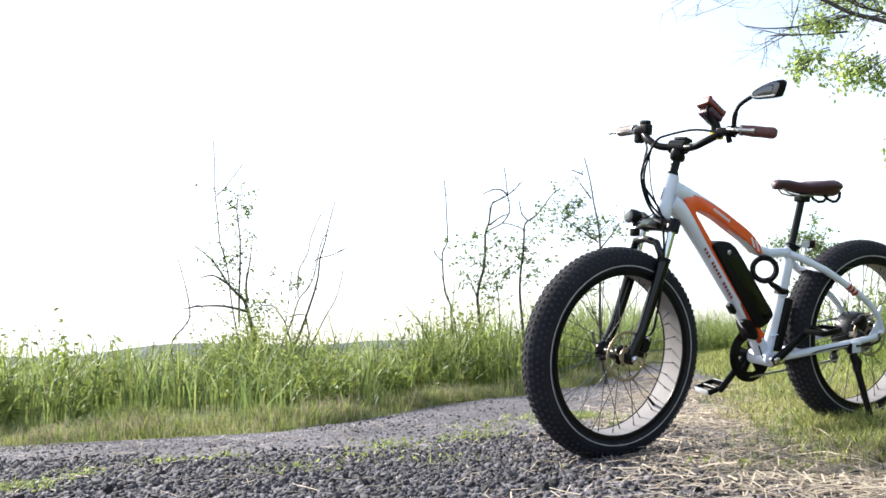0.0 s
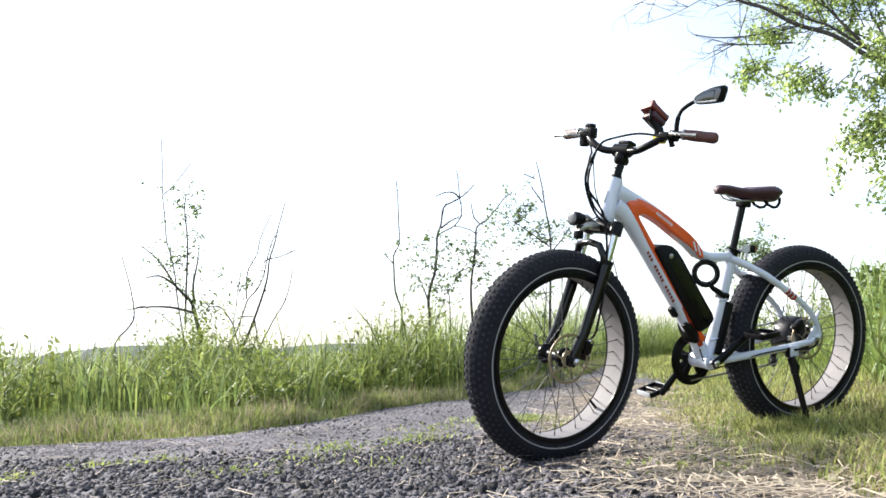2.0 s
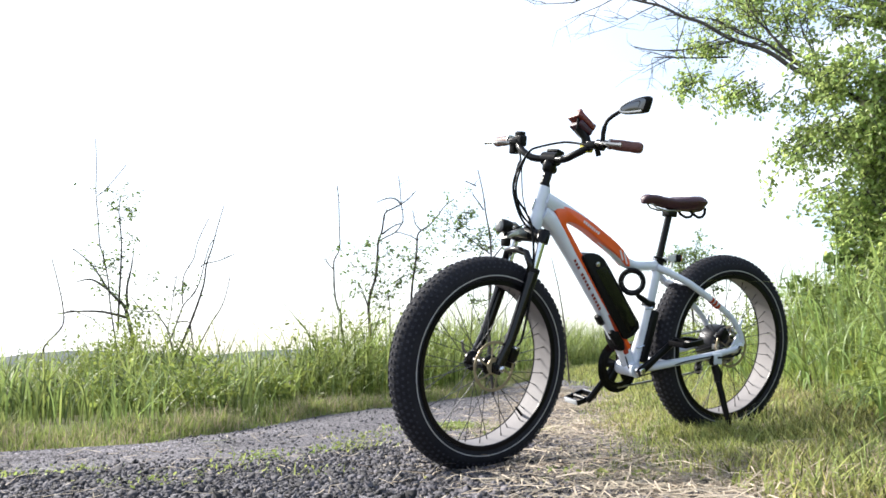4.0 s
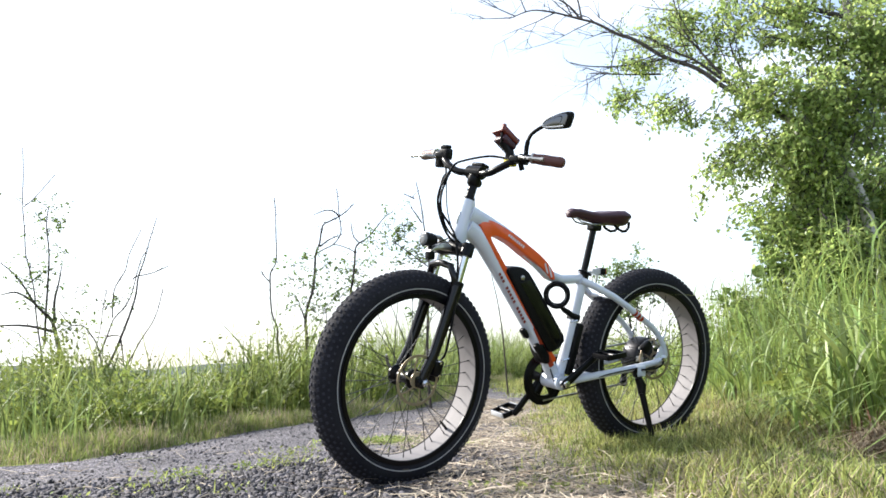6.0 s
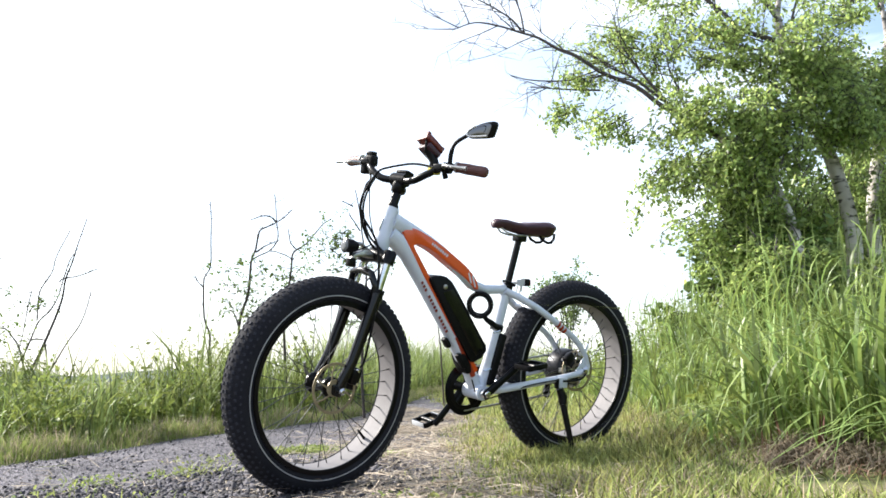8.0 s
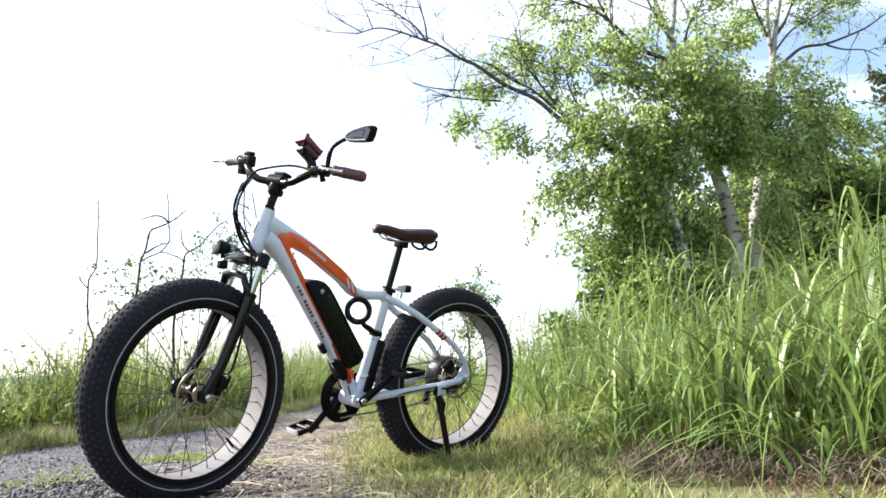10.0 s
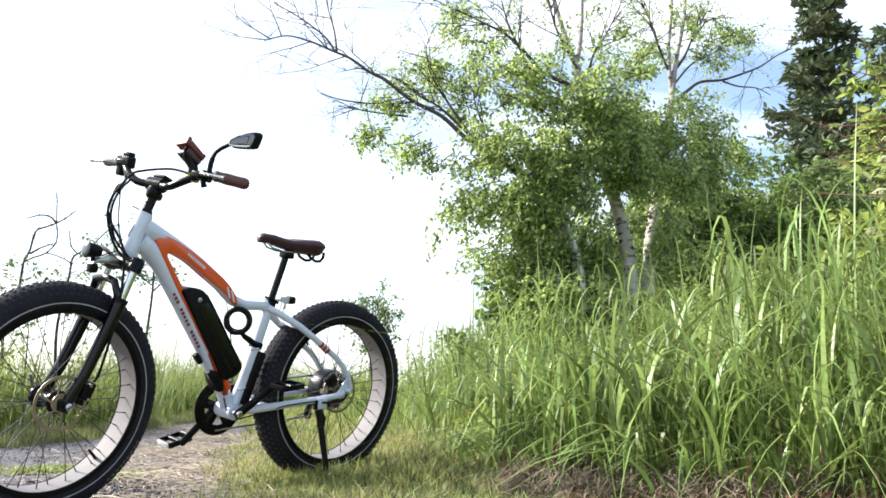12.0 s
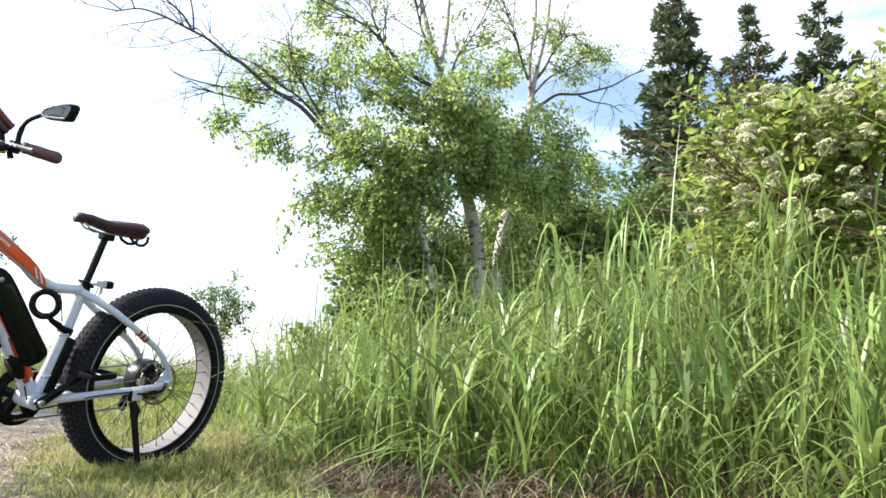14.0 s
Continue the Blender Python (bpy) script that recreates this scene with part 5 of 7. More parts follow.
tree("birch_tree", "leaning white-barked birch with a long outstretched limb", "tree", BIRCH_BARK, BARK, BIRCH_LEAF,
     [([(4.80, 6.00, hz(4.8, 6.0) - 0.05), (4.84, 6.00, 0.9), (4.87, 6.02, 1.44), (4.72, 6.15, 2.0), (4.45, 6.40, 2.42)], 0.055, 0.045)],
     [([(4.43, 6.35, 2.38), (4.19, 6.44, 2.55), (3.98, 6.52, 2.70), (3.80, 6.61, 2.89), (3.53, 6.70, 3.03), (3.31, 6.78, 3.21), (3.18, 6.87, 3.30), (3.02, 6.95, 3.43), (2.88, 7.04, 3.51), (2.69, 7.13, 3.60), (2.49, 7.21, 3.65), (2.32, 7.30, 3.61)], 0.025, 0.005, 12, False),
      ([(4.32, 6.50, 2.54), (4.03, 6.60, 2.79), (3.82, 6.70, 3.01), (3.67, 6.80, 3.12), (3.51, 6.90, 3.29)], 0.017, 0.005, 9, True),
      ([(2.92, 7.10, 3.54), (2.84, 7.15, 3.68), (2.68, 7.20, 3.81), (2.52, 7.25, 3.91), (2.38, 7.30, 3.99)], 0.011, 0.004, 3, False),
      ([(2.94, 7.10, 3.53), (2.92, 7.13, 3.75), (2.88, 7.17, 3.93), (2.85, 7.20, 4.09)], 0.01, 0.004, 3, False),
      ([(3.62, 6.90, 3.08), (3.36, 6.90, 3.03), (3.11, 6.90, 3.00), (2.88, 6.90, 3.00), (2.72, 6.90, 3.03)], 0.01, 0.004, 3, False),
      ([(3.59, 6.90, 2.94), (3.33, 6.90, 2.93), (3.12, 6.90, 2.93), (2.90, 6.90, 2.93)], 0.01, 0.004, 3, False),
      ([(4.14, 6.60, 2.69), (4.01, 6.67, 2.92), (3.91, 6.75, 3.12), (3.80, 6.83, 3.36), (3.78, 6.90, 3.56)], 0.016, 0.005, 6, True),
      ([(4.23, 6.50, 2.57), (4.24, 6.60, 2.84), (4.21, 6.70, 3.09), (4.24, 6.80, 3.30)], 0.013, 0.004, 6, True)],
     [((3.64, 6.90, 2.72), (0.11, 0.14, 0.05), 6, (4.1, 6.7, 2.7), 0.20),
      ((3.33, 6.90, 2.76), (0.06, 0.14, 0.05), 5, (4.1, 6.7, 2.7), 0.16),
      ((3.92, 6.80, 2.64), (0.06, 0.14, 0.05), 5, (4.2, 6.7, 2.7), 0.20),
      ((3.83, 6.95, 3.40), (0.20, 0.14, 0.15), 16, (4.1, 6.7, 2.9), 0.24),
      ((3.58, 6.90, 3.05), (0.07, 0.14, 0.05), 5, (4.1, 6.7, 2.9), 0.20),
      ((4.22, 6.50, 2.24), (0.10, 0.14, 0.20), 18, (4.5, 6.4, 2.3), 0.26),
      ((4.47, 6.20, 2.01), (0.24, 0.14, 0.39), 77, (4.5, 6.3, 2.1), 0.28),
      ((4.36, 6.20, 1.55), (0.20, 0.14, 0.11), 26, (4.6, 6.3, 1.6), 0.26),
      ((4.52, 6.15, 1.30), (0.18, 0.14, 0.11), 24, (4.6, 6.3, 1.5), 0.26),
      ((4.26, 6.40, 2.50), (0.17, 0.14, 0.08), 13, (4.5, 6.4, 2.3), 0.26),
      ((4.26, 6.90, 3.22), (0.17, 0.14, 0.26), 13, (4.3, 6.6, 2.6), 0.24),
      ((4.56, 5.80, 1.34), (0.13, 0.14, 0.18), 21, (4.7, 6.1, 1.6), 0.26),
      ((4.39, 5.95, 1.03), (0.15, 0.14, 0.09), 14, (4.7, 6.1, 1.3), 0.26)],
     0.044, 8, 3, "birches on the bank", hang=0.9, upper=GREY_BIRCH)
tree("birch_tree", "white-barked birch with drooping bright green leaves", "tree", BIRCH_BARK, BARK, BIRCH_LEAF,
     [([(5.52, 6.20, hz(5.52, 6.2) - 0.05), (5.56, 6.20, 0.9), (5.60, 6.20, 1.54), (5.44, 6.20, 2.20), (5.28, 6.25, 2.65)], 0.082, 0.052), ([(5.29, 6.25, 2.63), (5.24, 6.40, 3.2), (5.30, 6.55, 3.65)], 0.052, 0.034), ([(5.30, 6.55, 3.63), (5.20, 6.62, 4.0), (5.08, 6.7, 4.6), (5.0, 6.8, 5.4)], 0.030, 0.014), ([(5.30, 6.56, 3.62), (5.42, 6.62, 4.1), (5.50, 6.7, 4.8), (5.52, 6.8, 5.6)], 0.026, 0.012)],
     [([(5.17, 6.40, 3.33), (4.84, 6.48, 3.46), (4.68, 6.56, 3.67), (4.52, 6.64, 3.85), (4.35, 6.72, 3.95), (4.11, 6.80, 4.06)], 0.026, 0.006, 7, True),
      ([(4.73, 6.50, 3.42), (4.65, 6.57, 3.67), (4.55, 6.63, 3.94), (4.51, 6.70, 4.23)], 0.018, 0.006, 6, True),
      ([(5.40, 6.50, 3.55), (5.51, 6.53, 3.81), (5.68, 6.57, 4.03), (5.88, 6.60, 4.36)], 0.014, 0.006, 9, True),
      ([(5.32, 6.50, 3.48), (5.16, 6.53, 3.79), (5.06, 6.57, 4.02), (5.00, 6.60, 4.33)], 0.02, 0.007, 10, True),
      ([(5.27, 6.25, 2.62), (5.02, 6.23, 2.81), (4.76, 6.22, 2.91), (4.52, 6.20, 3.01)], 0.016, 0.005, 4, True)],
     [((4.68, 6.30, 3.28), (0.26, 0.16, 0.23), 35, (5.0, 6.3, 2.9), 0.30),
      ((4.52, 6.10, 2.58), (0.34, 0.20, 0.28), 55, (5.2, 6.3, 2.7), 0.30),
      ((5.46, 6.40, 3.20), (0.20, 0.14, 0.24), 29, (5.2, 6.3, 2.9), 0.30),
      ((4.98, 6.60, 2.16), (0.31, 0.18, 0.34), 69, (5.4, 6.3, 2.3), 0.30),
      ((4.46, 6.80, 4.00), (0.38, 0.23, 0.18), 11, (4.7, 6.5, 3.5), 0.26),
      ((5.36, 6.70, 4.01), (0.37, 0.22, 0.22), 7, (5.3, 6.5, 3.6), 0.26),
      ((4.55, 6.70, 3.69), (0.12, 0.14, 0.08), 5, (4.7, 6.5, 3.4), 0.24),
      ((5.61, 6.30, 3.55), (0.09, 0.14, 0.06), 5, (5.2, 6.3, 3.3), 0.22),
      ((4.72, 5.95, 2.12), (0.16, 0.14, 0.16), 20, (5.4, 6.3, 2.5), 0.28),
      ((5.12, 5.95, 2.76), (0.21, 0.14, 0.18), 25, (5.3, 6.3, 2.8), 0.28),
      ((4.66, 6.30, 1.68), (0.21, 0.14, 0.16), 23, (5.3, 6.3, 1.9), 0.28),
      ((4.88, 6.15, 2.98), (0.17, 0.14, 0.15), 19, (5.2, 6.3, 2.9), 0.28),
      ((4.88, 5.90, 2.51), (0.10, 0.14, 0.13), 14, (5.3, 6.3, 2.8), 0.28),
      ((5.02, 6.00, 3.11), (0.19, 0.14, 0.19), 29, (5.2, 6.3, 3.1), 0.28),
      ((4.99, 6.30, 2.53), (0.19, 0.14, 0.19), 29, (5.3, 6.3, 2.7), 0.28)],
     0.044, 8, 5, "birches on the bank", hang=0.9, upper=GREY_BIRCH)
tree("birch_tree", "forked white-barked birch with a bare side branch", "tree", BIRCH_BARK, BARK, BIRCH_LEAF,
     [([(5.78, 6.26, hz(5.78, 6.26) - 0.05), (5.82, 6.24, 0.9), (5.86, 6.22, 1.73), (6.08, 6.34, 2.28)], 0.070, 0.052), ([(6.07, 6.33, 2.26), (6.50, 6.60, 3.05), (6.72, 6.75, 3.60)], 0.050, 0.036), ([(6.71, 6.74, 3.58), (6.86, 6.80, 4.1), (7.06, 6.85, 4.7), (7.20, 6.9, 5.6)], 0.032, 0.014), ([(6.72, 6.75, 3.59), (6.77, 6.82, 4.2), (6.88, 6.85, 4.8), (6.9, 6.9, 5.5)], 0.024, 0.012)],
     [([(6.68, 6.70, 3.51), (6.93, 6.73, 3.70), (7.17, 6.76, 3.86), (7.54, 6.79, 3.96), (7.92, 6.81, 4.12), (8.23, 6.84, 4.27), (8.57, 6.87, 4.49), (8.88, 6.90, 4.65)], 0.021, 0.006, 4, False),
      ([(7.55, 6.80, 3.95), (7.80, 6.80, 3.93), (8.10, 6.80, 3.96), (8.32, 6.80, 3.91)], 0.012, 0.004, 2, False),
      ([(6.76, 6.80, 3.88), (6.96, 6.80, 4.11), (7.12, 6.80, 4.40), (7.25, 6.80, 4.69)], 0.02, 0.007, 12, True),
      ([(6.73, 6.80, 3.94), (6.61, 6.80, 4.19), (6.52, 6.80, 4.43), (6.43, 6.80, 4.61)], 0.018, 0.006, 12, True),
      ([(6.79, 6.80, 3.76), (7.07, 6.80, 4.06), (7.37, 6.80, 4.24), (7.68, 6.80, 4.42)], 0.014, 0.005, 10, True)],
     [((6.06, 6.50, 3.13), (0.26, 0.15, 0.28), 35, (6.5, 6.6, 3.2), 0.30),
      ((6.68, 6.40, 3.01), (0.26, 0.16, 0.28), 38, (6.6, 6.6, 3.1), 0.30),
      ((7.38, 6.60, 3.02), (0.19, 0.14, 0.21), 23, (6.6, 6.6, 2.9), 0.30),
      ((6.46, 6.40, 3.41), (0.16, 0.14, 0.11), 12, (6.5, 6.6, 3.4), 0.26),
      ((7.20, 6.70, 4.30), (0.38, 0.23, 0.32), 10, (6.7, 6.7, 4.0), 0.26),
      ((6.70, 6.80, 4.26), (0.37, 0.22, 0.35), 11, (6.7, 6.7, 4.0), 0.26),
      ((7.55, 6.80, 4.74), (0.44, 0.26, 0.34), 10, (6.8, 6.7, 4.3), 0.26),
      ((6.31, 6.70, 3.88), (0.08, 0.14, 0.06), 5, (6.6, 6.7, 3.8), 0.24),
      ((5.47, 6.50, 1.84), (0.20, 0.14, 0.20), 24, (5.5, 6.3, 2.1), 0.28),
      ((7.33, 6.80, 2.60), (0.34, 0.20, 0.31), 36, (6.6, 6.6, 2.7), 0.28),
      ((6.64, 6.90, 2.63), (0.39, 0.23, 0.26), 38, (6.3, 6.6, 2.6), 0.30),
      ((5.59, 6.00, 2.46), (0.14, 0.14, 0.24), 22, (6.3, 6.6, 2.9), 0.28),
      ((6.08, 6.10, 2.60), (0.20, 0.14, 0.21), 24, (6.5, 6.6, 3.0), 0.28),
      ((6.46, 6.90, 2.24), (0.25, 0.15, 0.16), 21, (6.2, 6.6, 2.5), 0.28),
      ((5.47, 6.05, 2.61), (0.15, 0.14, 0.29), 33, (6.3, 6.6, 2.9), 0.28),
      ((6.06, 6.20, 2.97), (0.21, 0.14, 0.21), 29, (6.5, 6.6, 3.2), 0.28),
      ((6.43, 6.30, 2.58), (0.24, 0.15, 0.20), 30, (6.5, 6.6, 2.8), 0.28),
      ((5.83, 5.95, 2.00), (0.14, 0.14, 0.20), 19, (6.3, 6.4, 2.5), 0.28),
      ((5.51, 6.20, 3.05), (0.14, 0.14, 0.20), 24, (6.4, 6.6, 3.2), 0.28)],
     0.044, 8, 8, "birches on the bank", hang=0.9, upper=GREY_BIRCH)

# thicket behind and beside the birches
for spot, r, n, seed in (((8.6, 8.6, 1.7), (1.5, 1.1, 1.35), 190, 21), ((10.6, 7.6, 2.0), (1.7, 1.3, 1.6), 210, 22), ((7.2, 7.9, 1.35), (1.2, 0.9, 1.0), 120, 23),
                         ((12.6, 6.6, 2.1), (1.7, 1.5, 1.7), 90, 24), ((9.6, 10.8, 2.3), (2.0, 1.2, 1.9), 80, 25), ((6.2, 7.4, 1.0), (1.2, 0.7, 0.75), 90, 26),
                         ((5.0, 6.6, 0.80), (0.65, 0.6, 0.5), 60, 27), ((7.6, 6.9, 1.60), (0.8, 0.6, 1.0), 100, 28), ((9.0, 7.4, 1.85), (1.0, 0.8, 1.35), 130, 29)):
    z0 = hz(spot[0], spot[1])
    stems = [([(spot[0] + 0.1 * k, spot[1], z0 - 0.03), (spot[0] + 0.25 * k, spot[1] + 0.1, z0 + 0.5 * r[2]), (spot[0] + 0.5 * k, spot[1], spot[2] + 0.2 * r[2])], 0.03, 0.012) for k in (-1, 0, 1)]
    tree("shrub", "dense dark green leafy shrub in the thicket", "shrub", BARK, TWIG, DARK_LEAF, stems, [], [(spot, r, int(n * 1.65), (spot[0], spot[1], z0), 0.45)], 0.084, 9, seed, "thicket shrubs", kids=2)

# flowering elder
ELDER_SPOTS = [((4.34, 2.20, 1.48), (0.34, 0.36, 0.36), 52), ((4.68, 1.82, 1.54), (0.48, 0.42, 0.38), 66), ((4.26, 2.22, 1.10), (0.40, 0.40, 0.34), 52), ((4.70, 1.85, 1.05), (0.45, 0.4, 0.34), 36)]
ez = hz(4.6, 1.8)
elder = tree("elder_shrub", "flowering elder shrub with flat cream flower heads", "shrub", ELDER_TWIG, ELDER_TWIG, ELDER_LEAF,
             [([(4.60 + 0.06 * k, 1.8, ez - 0.03), (4.62 + 0.15 * k, 1.8, 0.75), (4.66 + 0.28 * k, 1.82, 1.5)], 0.018, 0.007) for k in (-1, 0, 1)],
             [([(4.66, 1.70, 0.98), (4.40, 1.95, 1.20), (4.18, 2.20, 1.36), (4.00, 2.46, 1.56)], 0.012, 0.004, 3, False),
              ([(4.62, 1.72, 1.20), (4.38, 1.98, 1.42), (4.20, 2.20, 1.66), (4.10, 2.36, 1.72)], 0.011, 0.004, 3, False),
              ([(4.60, 1.75, 1.35), (4.46, 1.92, 1.62), (4.40, 2.02, 1.74)], 0.010, 0.004, 2, False),
              ([(4.55, 1.62, 1.05), (4.38, 1.80, 1.12), (4.16, 2.02, 1.22)], 0.010, 0.004, 3, False)],
             [(c, r, n, (4.6, 1.8, 0.6), 0.20) for c, r, n in ELDER_SPOTS], 0.066, 7, 31, ratio=0.42)
umbel = []
er = random.Random(5)
for k in range(76):
    a, q = er.uniform(0, 2 * math.pi), math.sqrt(er.random())
    p = Vector((math.cos(a) * q * 0.058, math.sin(a) * q * 0.058, 0.030 * (1 - q * q) + er.gauss(0, 0.003)))
    umbel.append((p, er.uniform(0.0065, 0.0105)))
head = Build()
for p, r in umbel:
    head.add([p + Vector((r, 0, 0)), p + Vector((0, r, 0)), p + Vector((-r, 0, 0)), p + Vector((0, -r, 0)), p + Vector((0, 0, r)), p + Vector((0, 0, -r))],
             [(0, 1, 4), (1, 2, 4), (2, 3, 4), (3, 0, 4), (1, 0, 5), (2, 1, 5), (3, 2, 5), (0, 3, 5)])
for k in range(9):
    a = k * 0.7
    head.tube([(0, 0, -0.06), (0.018 * math.cos(a), 0.018 * math.sin(a), -0.02), (0.042 * math.cos(a), 0.042 * math.sin(a), 0.004)], 0.0012, 4)
umbel_mesh = head.mesh("flower_head", FLOWER, 20)
for k in range(150):
    c, r, _ = ELDER_SPOTS[(0, 1, 0, 1, 2, 1, 0, 3)[k % 8]]
    d = Vector((er.gauss(-0.7, 0.6), er.gauss(-0.3, 0.6), er.uniform(-0.35, 1.1))).normalized() * er.uniform(0.75, 1.2)
    p = Vector((c[0] + d.x * r[0], c[1] + d.y * r[1], c[2] + d.z * r[2] + 0.05))
    ob = new("flower_head", umbel_mesh)
    ob.parent = elder
    s = er.uniform(0.44, 0.76)
    ob.matrix_basis = Matrix.Translation(p - elder.matrix_basis.translation) @ Matrix.Rotation(er.gauss(0, 0.35), 4, "X") @ Matrix.Rotation(er.gauss(-0.25, 0.35), 4, "Y") @ Matrix.Rotation(er.uniform(0, 6), 4, "Z") @ Matrix.Scale(s, 4)


def spruce(spot, tall, wide, seed, label):
    """A conifer: straight trunk, whorls of boughs that sag and turn up, each with rows of needle sprays."""
    rnd = random.Random(seed)
    top = new("spruce_tree")
    z0 = hz(spot[0], spot[1])
    top.matrix_basis = Matrix.Translation((spot[0], spot[1], z0))
    tagged(top, label, "tree", "spruces behind the thicket")
    Build().tube([(0, 0, -0.1), (0.05, 0, tall * 0.5), (0.02, 0.03, tall)], [0.17, 0.10, 0.012], 10, up=(1, 0, 0)).put("trunk", BARK, top)
    boughs = Build()
    V, F, k0 = [], [], 0
    z = tall * 0.16
    while z < tall * 0.99:
        u = z / tall
        reach = wide * min(1.0, 1.75 * (1 - u)) ** 0.8 * rnd.uniform(0.62, 1.12) + 0.10
        for k in range(11 if u < 0.8 else 7):
            a = rnd.uniform(0, 2 * math.pi)
            L = reach * rnd.uniform(0.40, 1.08) * (0.84 + 0.30 * math.sin(2 * a + z * 1.7 + seed))
            d = Vector((math.cos(a), math.sin(a), 0))
            lift = rnd.uniform(-0.10, 0.22)
            pts = [Vector((0, 0, z)), Vector((0, 0, z - 0.05 * L)) + d * L * 0.45, Vector((0, 0, z - 0.10 * L + lift * L * 0.4)) + d * L * 0.8, Vector((0, 0, z + lift * L)) + d * L]
            p = spline(pts, 2)
            boughs.tube(p, [0.018 * (1 - i / len(p)) + 0.004 for i in range(len(p))], 4, up=(0, 0, 1))
            side = Vector((-d.y, d.x, 0))
            for j in range(max(24, int(L * 92))):
                t = rnd.uniform(0.06, 1.0) ** 0.8
                i = t * (len(p) - 1)
                q = p[int(i)].lerp(p[min(int(i) + 1, len(p) - 1)], i % 1)
                q = q + side * rnd.gauss(0, 0.12 * L + 0.02) + Vector((0, 0, rnd.gauss(0.0, 0.055) - 0.05 * t * L))
                w = (d * rnd.uniform(0.2, 0.9) + side * rnd.choice((-1, 1)) * rnd.uniform(0.1, 1.0) + Vector((0, 0, rnd.gauss(0.12, 0.45)))).normalized()
                ln = rnd.uniform(0.15, 0.30)
                cross = w.cross(Vector((rnd.gauss(0, 0.8), rnd.gauss(0, 0.8), 1))).normalized()
                V += [q - cross * 0.010, q + cross * 0.010, q + w * ln * 0.5 + cross * 0.050, q + w * ln, q + w * ln, q + w * ln * 0.5 - cross * 0.050]
                F += [(k0, k0 + 1, k0 + 2, k0 + 5), (k0 + 5, k0 + 2, k0 + 3, k0 + 4)]
                k0 += 6
        z += tall * rnd.uniform(0.030, 0.046)
    tagged(boughs.put("bough", BARK, top, sharp=80), kind="stuff")
    crown = new("crown", sheet_mesh("crown", np.array([tuple(v) for v in V]), np.array(F), NEEDLE))
    crown.parent = top


spruce((18.2, 13.6), 11.4, 2.4, 41, "tall dark spruce with brownish cone-laden top")
spruce((24.6, 15.6), 13.2, 2.7, 42, "dark green spruce rising over the thicket")
spruce((27.0, 14.4), 14.3, 3.1, 43, "tall dark spruce with ragged boughs")
spruce((21.0, 16.2), 9.0, 1.9, 44, "lower dark spruce between taller ones")

# thin, half-dead saplings on the seaward side
def sapling(y, r, label, stems, leafy=(), seed=0):
    """Thin stems given by (x, z) in one upright plane, with short spurs; leafy: patches of leaves at (x, z, reach, count)."""
    rnd = random.Random(seed)
    x0 = stems[0][0][0]
    base = Vector((x0, y, hz(x0, y)))
    top = new("sapling")
    top.matrix_basis = Matrix.Translation(base)
    tagged(top, label, "sapling", "saplings by the path")
    for i, line in enumerate(stems):
        depth = rnd.uniform(-0.5, 0.5) if i else 0.0
        z0 = line[0][1]
        pts = [Vector((x, y + depth * 0.25 * (z - z0), z)) for x, z in line]
        if i == 0:
            pts.insert(0, Vector((pts[0].x + 0.02, y, base.z - 0.05)))
        b = Build()
        thick = r if i == 0 else r * rnd.uniform(0.40, 0.58)
        p = spline(pts, 3)
        m = len(p) - 1
        b.tube(p, [0.0046 + (thick - 0.0046) * (1 - k / m) for k in range(m + 1)], 7, up=(0.31, 0.77, 0.2))
        for k in range(m // 2):
            q = p[rnd.randrange(m // 4, m)]
            grow(rnd, b, q, Vector((rnd.gauss(0, 1), rnd.gauss(0, 1), 0.7)), rnd.uniform(0.03, 0.17), 0.0034, 0, [], 0.0, 0.6, 2)
        b.put("stem", TWIG, top, m=Matrix.Translation(-base), sharp=80)
    twigs, tips = Build(), []
    for x, z, reach, count in leafy:
        for k in range(max(3, count // 2)):
            q = Vector((x + rnd.gauss(0, reach * 0.6), y + rnd.gauss(0, reach * 0.5), z + rnd.gauss(0, reach * 0.6)))
            d = Vector((rnd.gauss(0, 0.7), rnd.gauss(0, 0.7), rnd.uniform(-0.2, 0.9)))
            grow(rnd, twigs, q, d, rnd.uniform(0.10, 0.22), 0.0036, 1, tips, 0.0, 0.6, 2)
    if tips:
        tagged(twigs.put("twig", TWIG, top, m=Matrix.Translation(-base), sharp=80), kind="stuff")
        v, f = leaf_cloud(tips, 2, 0.036, 0.024)
        ob = new("leaves", sheet_mesh("leaves", v, f, DARK_LEAF))
        ob.parent = top
        ob.matrix_basis = Matrix.Translation(-base)


